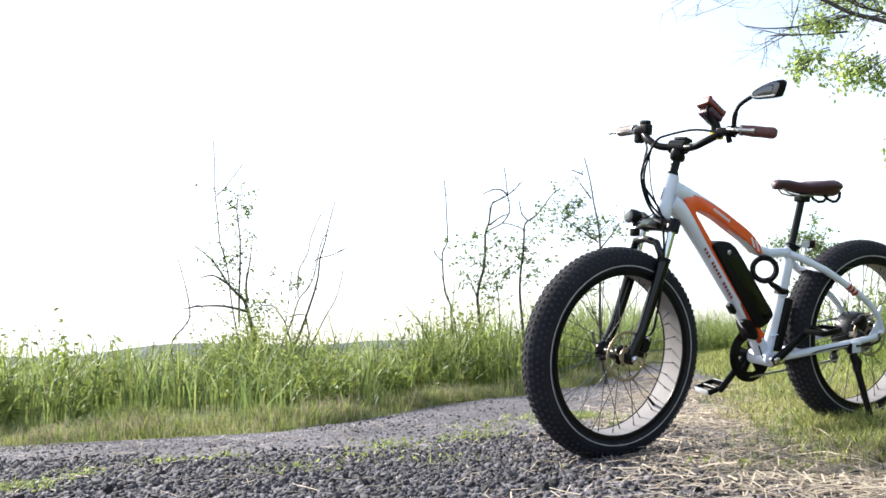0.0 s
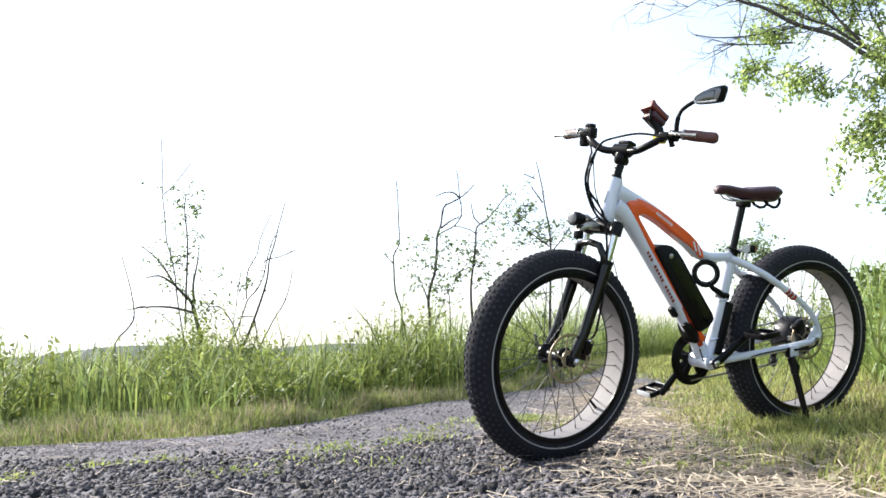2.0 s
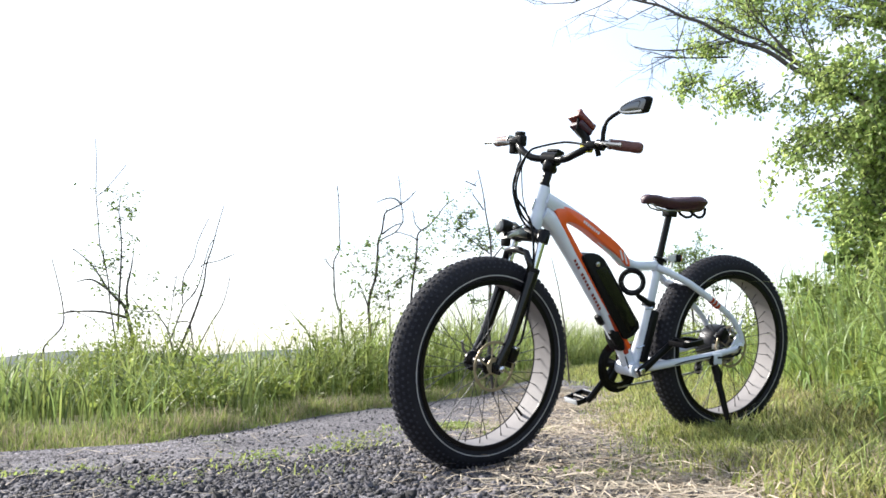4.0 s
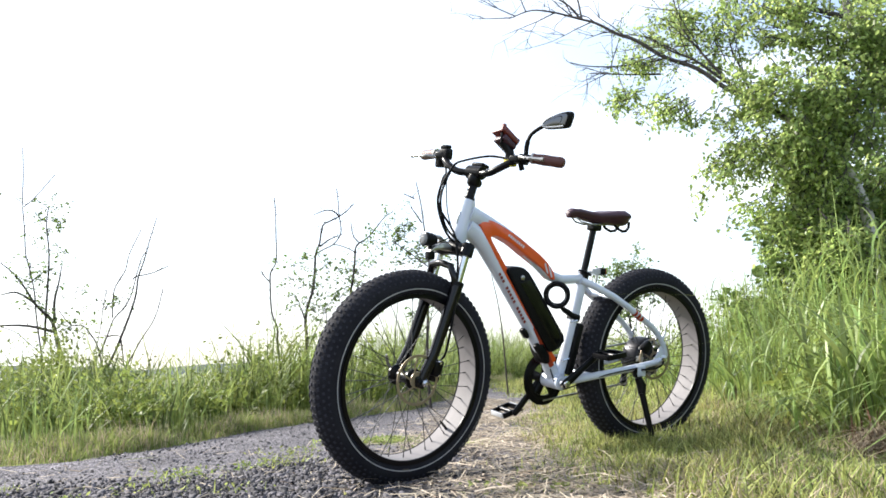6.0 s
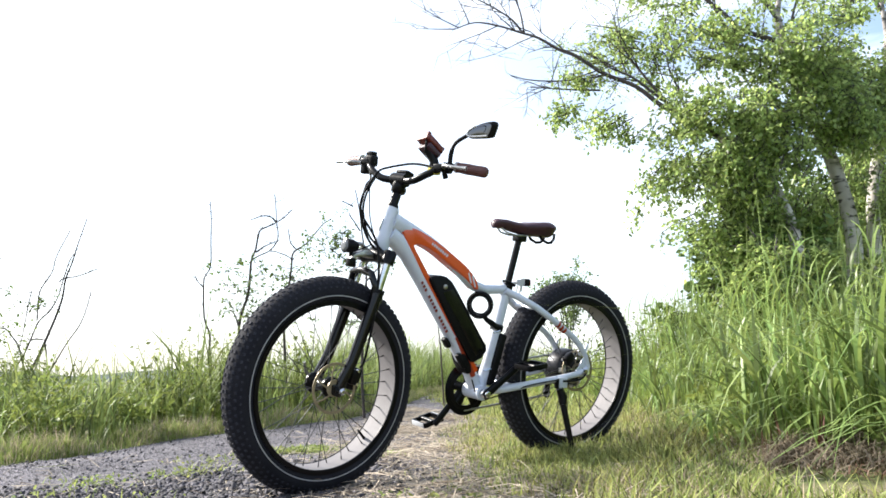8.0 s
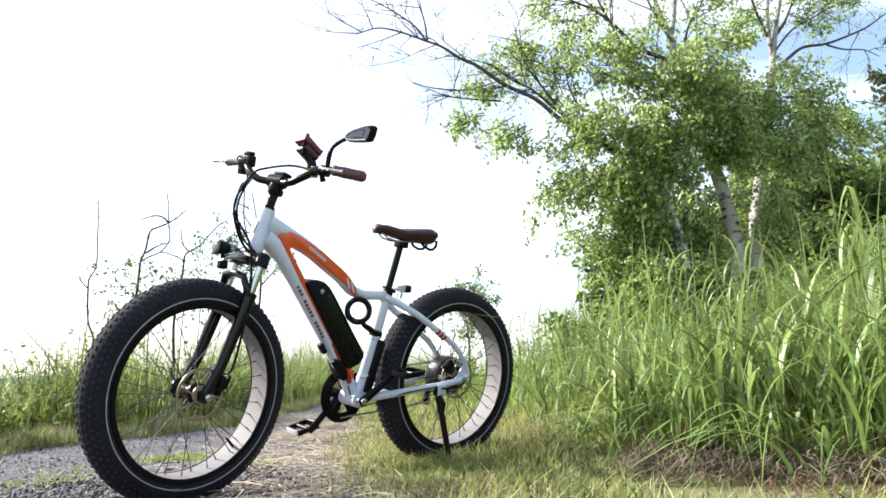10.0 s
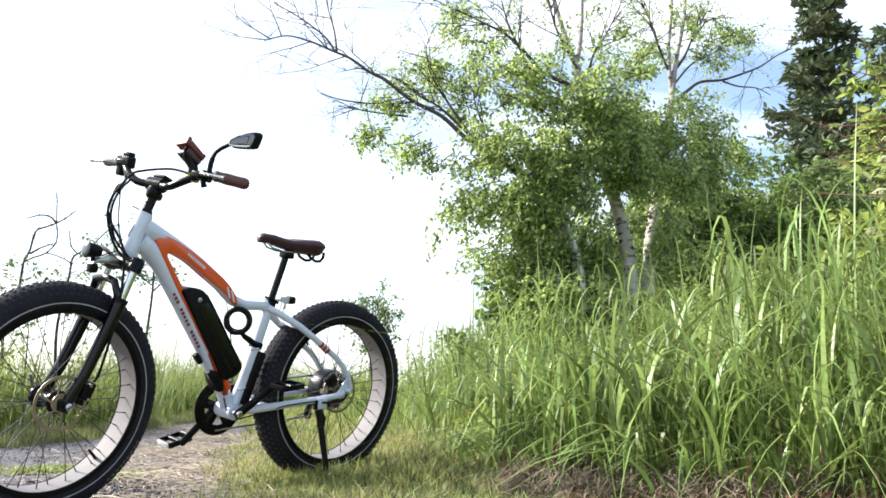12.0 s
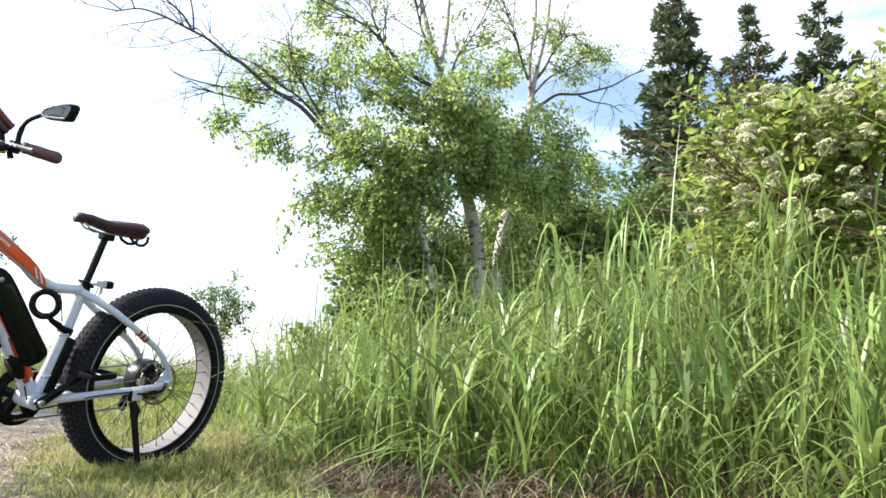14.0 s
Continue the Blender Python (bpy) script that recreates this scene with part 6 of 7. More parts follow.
sapling(8.0, 0.027, "half-dead sapling with a thick crooked stem and few leaves",
        [[(-1.69, 0.30), (-1.78, 0.55), (-1.83, 0.71), (-1.88, 0.91), (-1.96, 1.00), (-2.04, 1.09), (-2.11, 1.21), (-2.21, 1.35), (-2.35, 1.47)],
         [(-1.86, 0.82), (-2.08, 0.88), (-2.31, 0.89), (-2.49, 0.87)], [(-1.86, 0.91), (-1.87, 1.09), (-1.84, 1.26), (-1.82, 1.42)],
         [(-1.94, 0.71), (-1.93, 0.96), (-1.91, 1.26), (-1.90, 1.52), (-1.92, 1.78), (-1.90, 1.93)], [(-2.04, 1.09), (-2.18, 1.18), (-2.32, 1.16)]],
        [(-2.12, 1.24, 0.07, 14), (-2.03, 1.06, 0.05, 8), (-1.81, 0.84, 0.06, 10), (-1.75, 1.10, 0.06, 8), (-1.90, 1.88, 0.09, 16), (-1.98, 1.54, 0.07, 10), (-1.80, 1.58, 0.07, 8), (-1.98, 1.75, 0.06, 7),
         (-1.76, 1.85, 0.05, 7), (-1.83, 1.30, 0.07, 8), (-1.66, 0.88, 0.05, 7), (-2.05, 1.32, 0.06, 7)], 61)
sapling(8.02, 0.009, "tall thin bare upright sapling stem",
        [[(-1.94, 0.36), (-1.96, 0.56), (-1.99, 0.76), (-2.02, 0.96), (-2.04, 1.17), (-2.08, 1.37), (-2.12, 1.52), (-2.14, 1.78), (-2.16, 1.99), (-2.16, 2.25), (-2.17, 2.51)],
         [(-2.15, 1.96), (-2.06, 2.04), (-1.89, 2.26)], [(-1.98, 0.64), (-2.10, 0.75), (-2.19, 0.83), (-2.31, 0.88)]], [(-2.06, 1.30, 0.05, 7)], 62)
sapling(8.0, 0.016, "bare grey forked twigs of a dead sapling",
        [[(-1.53, 0.24), (-1.43, 0.44), (-1.36, 0.59), (-1.30, 0.74), (-1.21, 0.99), (-1.17, 1.14), (-1.15, 1.30), (-1.10, 1.45), (-1.06, 1.61), (-0.99, 1.85)],
         [(-1.60, 0.30), (-1.53, 0.52), (-1.47, 0.64), (-1.41, 0.82), (-1.37, 0.93), (-1.29, 1.02), (-1.23, 1.14), (-1.20, 1.27), (-1.15, 1.48), (-1.10, 1.56)],
         [(-1.20, 1.27), (-1.17, 1.30), (-1.03, 1.33), (-0.89, 1.39)], [(-1.37, 0.93), (-1.37, 1.10), (-1.35, 1.22), (-1.27, 1.36), (-1.24, 1.51), (-1.14, 1.74)],
         [(-1.42, 0.76), (-1.36, 0.77), (-1.30, 0.76)], [(-1.30, 0.74), (-1.28, 0.63), (-1.26, 0.48)]], [(-1.42, 1.02, 0.06, 8), (-1.33, 1.08, 0.05, 7)], 63)
sapling(7.9, 0.009, "thin leaning dead stem", [[(-1.36, 0.24), (-1.27, 0.41), (-1.18, 0.58), (-1.10, 0.73), (-1.01, 0.87), (-0.96, 1.00), (-0.92, 1.18)]], (), 64)
sapling(7.9, 0.010, "hooked dead stem with a side twig",
        [[(-1.39, 0.29), (-1.43, 0.49), (-1.48, 0.69), (-1.54, 0.79), (-1.60, 0.86), (-1.70, 0.87), (-1.80, 1.00)], [(-1.48, 0.68), (-1.46, 0.79), (-1.44, 0.94), (-1.42, 1.09), (-1.40, 1.19)]], [(-1.64, 0.90, 0.05, 7)], 65)
sapling(7.6, 0.013, "bent dead sapling stem without leaves",
        [[(-2.19, 0.10), (-2.34, 0.28), (-2.44, 0.39), (-2.45, 0.56), (-2.32, 0.71), (-2.29, 0.81), (-2.32, 1.02), (-2.40, 1.33)], [(-2.29, 0.85), (-2.23, 0.87), (-2.17, 0.86)]], (), 66)
sapling(8.0, 0.012, "thin bare sapling stem",
        [[(0.11, 0.43), (0.09, 0.66), (0.09, 0.79), (0.04, 0.94), (0.03, 1.22), (0.04, 1.32), (0.09, 1.42), (0.09, 1.65), (0.09, 1.86), (0.08, 2.03)], [(0.03, 1.22), (-0.01, 1.26), (-0.05, 1.33)]], (), 67)
sapling(8.0, 0.018, "crooked sapling with looping bare top and small leaves below",
        [[(0.36, 0.36), (0.36, 0.68), (0.35, 0.84), (0.38, 1.00), (0.43, 1.15), (0.45, 1.37), (0.46, 1.48), (0.50, 1.59), (0.53, 1.75), (0.61, 1.80), (0.69, 1.84), (0.77, 1.90), (0.84, 1.97)],
         [(0.46, 1.48), (0.53, 1.52), (0.63, 1.57), (0.70, 1.67), (0.70, 1.78), (0.69, 1.84), (0.68, 2.03), (0.67, 2.11)], [(0.50, 1.55), (0.58, 1.61), (0.67, 1.65)],
         [(0.69, 1.84), (0.64, 1.89), (0.56, 1.90), (0.45, 1.86)], [(0.35, 0.84), (0.31, 0.97), (0.27, 1.01)]],
        [(0.28, 1.20, 0.12, 26), (0.33, 1.00, 0.10, 18), (0.46, 0.90, 0.09, 14), (0.26, 1.34, 0.07, 9), (0.52, 1.38, 0.06, 8)], 68)
sapling(8.0, 0.015, "forked sapling with small leaves",
        [[(0.77, 0.56), (0.76, 0.88), (0.78, 1.09), (0.81, 1.25), (0.83, 1.42), (0.84, 1.53), (0.88, 1.58), (0.96, 1.63), (1.04, 1.72), (1.13, 1.83), (1.21, 1.88)],
         [(0.88, 1.58), (0.82, 1.65), (0.80, 1.78)], [(0.83, 1.42), (0.82, 1.50), (0.68, 1.56), (0.63, 1.56)]],
        [(0.87, 1.32, 0.10, 18), (0.68, 1.30, 0.12, 20), (0.72, 1.10, 0.12, 18), (0.90, 1.05, 0.10, 14), (0.95, 1.20, 0.08, 10), (0.60, 1.00, 0.09, 12)], 69)
sapling(7.6, 0.015, "tall upright sapling with leafy side twigs",
        [[(1.43, 0.41), (1.46, 0.92), (1.48, 1.18), (1.48, 1.44), (1.45, 1.66), (1.43, 1.87), (1.39, 2.09)], [(1.37, 1.93), (1.33, 1.95), (1.27, 1.98)], [(1.43, 1.70), (1.38, 1.78), (1.33, 1.85)],
         [(1.47, 1.29), (1.35, 1.39), (1.23, 1.48), (1.15, 1.54)], [(1.48, 1.23), (1.58, 1.34), (1.66, 1.44)]],
        [(1.12, 1.58, 0.10, 22), (1.23, 1.52, 0.09, 18), (1.28, 1.34, 0.11, 20), (1.10, 1.44, 0.08, 12), (1.40, 1.40, 0.10, 14), (1.62, 1.44, 0.10, 14), (1.30, 1.62, 0.08, 10), (1.56, 1.34, 0.08, 10), (1.40, 0.80, 0.14, 16)], 70)
sapling(7.8, 0.008, "short leafy sapling stem", [[(0.54, 0.45), (0.54, 0.66), (0.54, 0.87), (0.52, 0.98)]], [(0.54, 0.92, 0.07, 8), (0.56, 0.76, 0.09, 10)], 71)
sapling(9.0, 0.010, "thin leaning bare stem beyond the path", [[(2.52, 0.51), (2.51, 0.73), (2.47, 1.07), (2.44, 1.23), (2.41, 1.40)]], (), 72)
tree("shrub", "small far-off leafy shrub where the path turns", "shrub", BARK, TWIG, DARK_LEAF,
     [([(5.2, 11.9, hz(5.2, 11.9) - 0.03), (5.25, 11.9, 0.8), (5.15, 11.9, 1.6)], 0.025, 0.01)], [], [((5.25, 11.9, 1.25), (0.22, 0.22, 0.46), 42, (5.2, 11.9, 0.7), 0.24)], 0.05, 7, 33)


# ---- grass, straw and stones ----
def scatter(n, x0, x1, y0, y1, keep):
    x, y = rng.uniform(x0, x1, n), rng.uniform(y0, y1, n)
    k = keep(x, y)
    return x[k], y[k]


def rooted(x, y, sink=0.01):
    return np.column_stack([x, y, height(x, y) - sink])


def clump(x, y, size=2.6):
    """0 to 1, in patches."""
    return 0.5 + 0.25 * (np.sin(size * x + 1.7 * np.sin(size * 0.7 * y)) + np.sin(size * 1.3 * y + 1.1 * np.sin(size * 0.9 * x + 2)))


def plants(x, y, tall, wide, per, leaf, shoots=5):
    """Leafy plants: a few bending shoots from each root, with leaves along them."""
    i = np.repeat(np.arange(len(x)), shoots)
    n = len(i)
    a = rng.uniform(0, 2 * np.pi, n)
    up = tall[i] * rng.uniform(0.6, 1.1, n)
    lean = wide[i] / tall[i] * rng.uniform(0.3, 1.4, n)
    base = rooted(x[i] + rng.normal(0, 0.02, n), y[i] + rng.normal(0, 0.02, n))
    stems = blades(base, up, np.full(n, 0.006), lean, np.zeros(n), 4, heading=a, sharp=3.0)
    k = np.repeat(np.arange(n), max(1, per // shoots))
    s = rng.uniform(0.2, 1.0, len(k))
    at = base[k].copy()
    reach = up[k] * lean[k] * s ** 2
    at[:, 0] += np.cos(a[k]) * reach
    at[:, 1] += np.sin(a[k]) * reach
    at[:, 2] += up[k] * s
    return join([stems, leaves(at, leaf * rng.uniform(0.6, 1.3, len(k)) * (1.15 - 0.5 * s), ratio=0.5, hang=-0.1)])


# reed grass on the bank
def tall_zone(x, y):
    return x > tall_x(y) + 0.07 * np.sin(7 * y) + 0.06 * np.sin(17 * y + 2 * x)


pieces = []
x, y = scatter(36000, 2.0, 9.5, 0.2, 10.5, tall_zone)
edge = x - tall_x(y)
keep = rng.random(len(x)) < np.where(edge < 0.7, 0.15 + 0.85 * (clump(x, y, 9.0) > 0.55), 1.0) * np.where(edge < 0.4, np.interp(y, [2.1, 2.8], [0.20, 0.38]), np.where(edge < 1.2, 0.62, 0.42)) * (0.12 + 0.88 * clump(x, y, 3.3))
x, y, edge = x[keep], y[keep], edge[keep]
h = (0.34 + 0.76 * ease(edge / 1.1)) * rng.uniform(0.55, 1.15, len(x)) * (0.8 + 0.35 * clump(x, y, 1.3))
h *= np.interp(y, [0, 1.9, 2.7, 3.6, 7.0, 10.0], [0.88, 0.88, 0.76, 0.74, 0.68, 0.64])
near = edge < 1.3
fine = (y > 2.95 + 0.25 * np.sin(5 * x)) & (edge < 1.6)
fx, fy, fh = x[fine], y[fine], h[fine]
x, y, h, near = x[~fine], y[~fine], h[~fine], near[~fine]
pieces.append(blades(rooted(x[near], y[near]), h[near], rng.uniform(0.005, 0.012, near.sum()), rng.gamma(2.0, 0.36, near.sum()), rng.uniform(0.2, 0.95, near.sum()), 7))
pieces.append(blades(rooted(x[~near], y[~near]), h[~near], rng.uniform(0.008, 0.019, (~near).sum()), rng.gamma(2.0, 0.26, (~near).sum()), rng.uniform(0.08, 0.55, (~near).sum()), 5))
# broad arching blades set along stalks
x, y = scatter(11000, 2.4, 7.0, 0.6, 8.0, tall_zone)
keep = rng.random(len(x)) < clump(x, y, 2.7)
x, y = x[keep], y[keep]
base = rooted(x, y)
base[:, 2] += rng.uniform(0.1, 0.75, len(x)) * ease((x - tall_x(y)) / 0.7 + 0.15)
pieces.append(blades(base, rng.uniform(0.20, 0.52, len(x)), rng.uniform(0.006, 0.014, len(x)), rng.uniform(0.4, 1.2, len(x)), rng.uniform(0.3, 0.95, len(x)), 7))
# tall stalks
x, y = scatter(150, 2.9, 6.5, 1.9, 6.0, lambda x, y: x > tall_x(y) + 0.3)
pieces.append(blades(rooted(x, y), rng.uniform(0.95, 1.42, len(x)), rng.uniform(0.006, 0.010, len(x)), rng.uniform(0.02, 0.20, len(x)), rng.uniform(0, 0.05, len(x)), 6, sharp=2.5))
# reeds: stalks in clusters, with broad blades set alternately along them
cx, cy = scatter(540, 2.0, 5.2, 0.4, 5.5, lambda x, y: (x > tall_x(y) - 0.14) & (x < tall_x(y) + 1.5) & (rng.random(len(x)) < np.interp(y, [2.5, 3.1], [1.0, 0.06])))
i = np.repeat(np.arange(len(cx)), 5)
x, y = cx[i] + rng.normal(0, 0.035, len(i)), cy[i] + rng.normal(0, 0.035, len(i))
stalk_base = rooted(x, y)
up = (0.30 + 0.58 * ease((x - tall_x(y)) / 0.9)) * rng.uniform(0.75, 1.1, len(i)) * rng.uniform(0.6, 1.25, len(cx))[i] * np.interp(y, [1.0, 2.0, 2.6, 3.2], [0.96, 0.88, 0.70, 0.58])
head_way, tip = rng.uniform(0, 2 * np.pi, len(i)), rng.uniform(0.02, 0.25, len(i))
pieces.append(blades(stalk_base, up, np.full(len(i), 0.010), tip, np.zeros(len(i)), 5, heading=head_way, sharp=3.0))
k = np.repeat(np.arange(len(i)), 6)
q = np.tile(np.linspace(0.18, 0.92, 6), len(i)) + rng.normal(0, 0.04, len(k))
at = stalk_base[k].copy()
at[:, 0] += np.cos(head_way[k]) * up[k] * tip[k] * q ** 2
at[:, 1] += np.sin(head_way[k]) * up[k] * tip[k] * q ** 2
at[:, 2] += up[k] * q
turn = head_way[k] + np.tile([0, np.pi], len(k) // 2) + rng.normal(0, 0.7, len(k))
pieces.append(blades(at, rng.uniform(0.24, 0.62, len(k)), np.clip(rng.gamma(3.0, 0.0042, len(k)) + 0.003, 0, 0.022), rng.gamma(2.0, 0.27, len(k)), rng.uniform(0.15, 1.05, len(k)), 7, heading=turn))
stub_x, stub_y = x, y
# long blades that arch out over the foot of the bank
y = rng.uniform(0.8, 3.0, 420)
x = tall_x(y) + rng.normal(0.03, 0.10, 420)
out_way = np.pi + rng.normal(0.35, 0.9, 420)
pieces.append(blades(rooted(x, y), rng.uniform(0.16, 0.48, 420), rng.uniform(0.008, 0.018, 420), rng.uniform(0.5, 1.5, 420), rng.uniform(0.5, 1.1, 420), 8, heading=out_way))
stuff("tall_grass", pieces, GRASS_TALL, "tall bright green reed grass on the bank beside the path", "grass")
i = np.repeat(np.arange(len(fx)), 8)
x, y = fx[i] + rng.normal(0, 0.06, len(i)), fy[i] + rng.normal(0, 0.06, len(i))
at = rooted(rng.normal(2.30, 0.10, 130), rng.normal(3.25, 0.16, 130))
bent = blades(at, rng.uniform(0.12, 0.34, 130), rng.uniform(0.010, 0.018, 130), rng.uniform(0.5, 1.3, 130), rng.uniform(0.6, 1.1, 130), 7, heading=np.pi * 1.25 + rng.normal(0, 0.6, 130))
stuff("bank_grass", [bent, blades(rooted(x, y), fh[i] * rng.uniform(0.5, 1.15, len(i)), rng.uniform(0.004, 0.010, len(i)), rng.gamma(2.0, 0.17, len(i)), rng.uniform(0.05, 0.7, len(i)), 5)], GRASS_BANK, "fine light green grass on the bank behind the bicycle", "grass")

# herbs among the grass
x, y = scatter(1000, 2.4, 8.5, 1.6, 13.0, lambda x, y: (x > tall_x(y) + np.interp(y, [2.6, 3.4], [0.30, 0.08])) & (clump(x, y, 1.9) > 0.36))
tall = (0.35 + 0.6 * ease((x - tall_x(y)) / 1.2)) * rng.uniform(0.7, 1.15, len(x))
stuff("bank_herbs", [plants(x, y, tall, rng.uniform(0.10, 0.22, len(x)), 45, 0.06)], HERB, "leafy yellow-green weeds among the tall grass", "weeds")

# dead thatch at the foot of the tall grass
MATS = ((2.05, 2.44, 330, 0.06), (2.12, 2.36, 330, 0.06), (2.18, 2.28, 200, 0.07), (2.36, 3.40, 220, 0.06), (2.30, 2.02, 260, 0.09), (2.12, 2.12, 200, 0.10), (2.30, 1.80, 200, 0.10), (2.62, 1.75, 260, 0.10), (3.0, 1.40, 200, 0.12))
x, y = scatter(3200, 1.9, 3.8, 1.0, 6.0, lambda x, y: (x > tall_x(y) - 0.10) & (x < tall_x(y) + 0.30))
keep = rng.random(len(x)) < clump(x, y, 4.1) ** 2 * 0.8 + 0.06
x, y = x[keep], y[keep]
at = rooted(x, y, 0.0)
at[:, 2] += rng.uniform(0, 0.05, len(x)) * clump(x, y, 4.1)
pieces = [blades(at, rng.uniform(0.03, 0.12, len(x)), rng.uniform(0.003, 0.006, len(x)), rng.uniform(0.6, 2.4, len(x)), rng.uniform(0.5, 1.3, len(x)), 4)]
for mx, my, n, r in MATS:
    x, y = rng.normal(mx, r, n), rng.normal(my, r * 0.7, n)
    at = rooted(x, y, 0.0)
    at[:, 2] += np.abs(rng.normal(0, 0.025, n))
    pieces.append(blades(at, rng.uniform(0.04, 0.13, n), rng.uniform(0.004, 0.008, n), rng.uniform(0.8, 2.6, n), rng.uniform(0.6, 1.4, n), 5))
stuff("dead_grass", pieces, DEAD, "matted grey-brown dead grass under the tall grass", "dead grass")
n = len(stub_x)
x, y = scatter(6500, 1.9, 4.6, 0.6, 3.4, lambda x, y: (x > tall_x(y) - np.interp(y, [1.8, 2.2, 2.6], [0.70, 0.45, 0.12])) & (x < tall_x(y) + 0.55))
litter = rooted(x, y, 0.0)
litter[:, 2] += rng.uniform(0.0, 0.03, len(x))
stuff("reed_litter", [blades(litter, rng.uniform(0.02, 0.06, len(x)), rng.uniform(0.004, 0.009, len(x)), rng.uniform(0.8, 3.0, len(x)), rng.uniform(0.6, 1.2, len(x)), 3)], REED_BASE, "brown broken reed litter on the ground", "dead grass")
stuff("reed_stubble", [blades(rooted(stub_x, stub_y), rng.uniform(0.08, 0.20, n), rng.uniform(0.010, 0.014, n), rng.uniform(0, 0.2, n), np.zeros(n), 3, sharp=3.0)], REED_BASE, "red-brown stalk bases of the tall grass", "dead grass")


# short grass between path and bank, thinning on to the path
def lawn_zone(x, y):
    return (x > right_x(y) - 0.25 + 0.2 * np.sin(3.7 * y) * np.sin(2.1 * x)) & (x < tall_x(y) + np.interp(y, [0.5, 1.2, 1.8, 2.2, 2.6, 3.2], [0.15, -0.5, -0.78, -0.55, -0.12, 0.2]))


def lawn(n, x0, x1, y0, y1, mat, name, label, lo, hi, width):
    x, y = scatter(n, x0, x1, y0, y1, lawn_zone)
    keep = rng.random(len(x)) < np.clip((x - right_x(y) + 0.3) / 0.5, 0.04, 1.0) * (0.35 + 0.65 * clump(x, y, 10.0))
    x, y = x[keep], y[keep]
    h = rng.uniform(lo, hi, len(x)) * (0.45 + 0.6 * clump(x, y, 3.0) + 0.35 * clump(x, y, 11.0)) * ease((x - right_x(y) + 0.5) / 0.6)
    stuff(name, [blades(rooted(x, y), h, rng.uniform(0.7, 1.3, len(x)) * width, rng.gamma(2.0, 0.28, len(x)), rng.uniform(0, 0.4, len(x)), 3)], mat, label, "grass")


lawn(70000, 0.8, 3.0, 1.5, 5.2, GRASS_SHORT, "short_grass", "short trodden grass beside the path", 0.035, 0.115, 0.0075)
lawn(34000, 0.8, 3.0, 1.5, 5.2, SEED, "dry_grass", "dry yellow blades in the short grass", 0.03, 0.10, 0.0045)
lawn(26000, 0.6, 4.0, -4.0, 1.5, GRASS_SHORT, "short_grass", "short grass back along the path", 0.04, 0.12, 0.009)
lawn(60000, 1.2, 5.5, 5.2, 15.0, GRASS_SHORT, "short_grass", "short grass farther along the path", 0.05, 0.13, 0.009)

x, y = rng.normal(1.60, 0.22, 9000), rng.normal(3.06, 0.16, 9000)
keep = rng.random(9000) < clump(x, y, 9.0)
x, y = x[keep], y[keep]
stuff("wheel_grass", [blades(rooted(x, y), rng.uniform(0.04, 0.095, len(x)), rng.uniform(0.003, 0.006, len(x)), rng.gamma(2.0, 0.25, len(x)), rng.uniform(0, 0.4, len(x)), 3)], GRASS_SHORT, "longer grass round the rear tyre", "grass")

# tufts on the path
px, py = [], []
for cx, cy, n, r in ((0.65, 4.45, 900, 0.075), (0.50, 4.60, 150, 0.10), (-0.55, 3.05, 70, 0.10), (-0.30, 3.35, 60, 0.12), (-1.53, 3.00, 280, 0.09), (-1.42, 3.28, 90, 0.07), (-1.13, 3.46, 70, 0.07), (-0.94, 3.57, 70, 0.07), (0.12, 3.76, 150, 0.09), (-0.25, 3.75, 110, 0.08), (0.9, 3.9, 150, 0.12),
                     (-0.05, 3.1, 45, 0.08), (1.0, 2.55, 200, 0.14), (0.75, 4.3, 120, 0.12), (0.2, 4.2, 90, 0.1)):
    px.append(rng.normal(cx, r, n))
    py.append(rng.normal(cy, r * 0.8, n))
x, y = np.concatenate(px), np.concatenate(py)
at = rooted(x, y, 0.0)
at[:, 2] += rng.uniform(0.0, 0.034, len(x))
stuff("path_weeds", [leaves(at, rng.uniform(0.010, 0.023, len(x)), flat=0.8, ratio=0.5, hang=-0.35), blades(rooted(x, y, 0.0)[::3], rng.uniform(0.015, 0.06, len(x[::3])), rng.uniform(0.003, 0.006, len(x[::3])), rng.gamma(2, 0.4, len(x[::3])), rng.uniform(0, 0.4, len(x[::3])), 4)], VERGE, "small green weed tufts on the gravel", "weeds")


# verge and meadow on the seaward side
def out(x, y):
    return y - left_y(x)


def verge(n, mat, name, label, lo, hi, width, far, group=8.5):
    x = rng.uniform(-5.0, 4.4, n)
    y = left_y(x) - 0.05 + rng.uniform(0, 1, n) ** 1.2 * far + 0.05 * np.sin(9 * x)
    tuft = clump(x, y, group)
    keep = rng.random(n) < (0.25 + 0.8 * tuft) * np.interp(y, [4, 7, 14], [1.0, 0.8, 0.5])
    x, y, tuft = x[keep], y[keep], tuft[keep]
    d = out(x, y)
    h = rng.uniform(lo, hi, len(x)) * (0.5 + 0.7 * tuft) * ease(d / 0.22 + 0.35)
    stuff(name, [blades(rooted(x, y), h, rng.uniform(0.7, 1.3, len(x)) * width, rng.gamma(2.0, 0.22, len(x)), rng.uniform(0, 0.3, len(x)), 3)], mat, label, "grass")


verge(64000, VERGE, "verge_grass", "low soft verge grass along the path edge", 0.05, 0.15, 0.006, 0.60, 5.0)
verge(15000, SEED, "verge_seed_heads", "pale pinkish seed heads of the verge grass", 0.08, 0.19, 0.004, 0.46, 5.0)

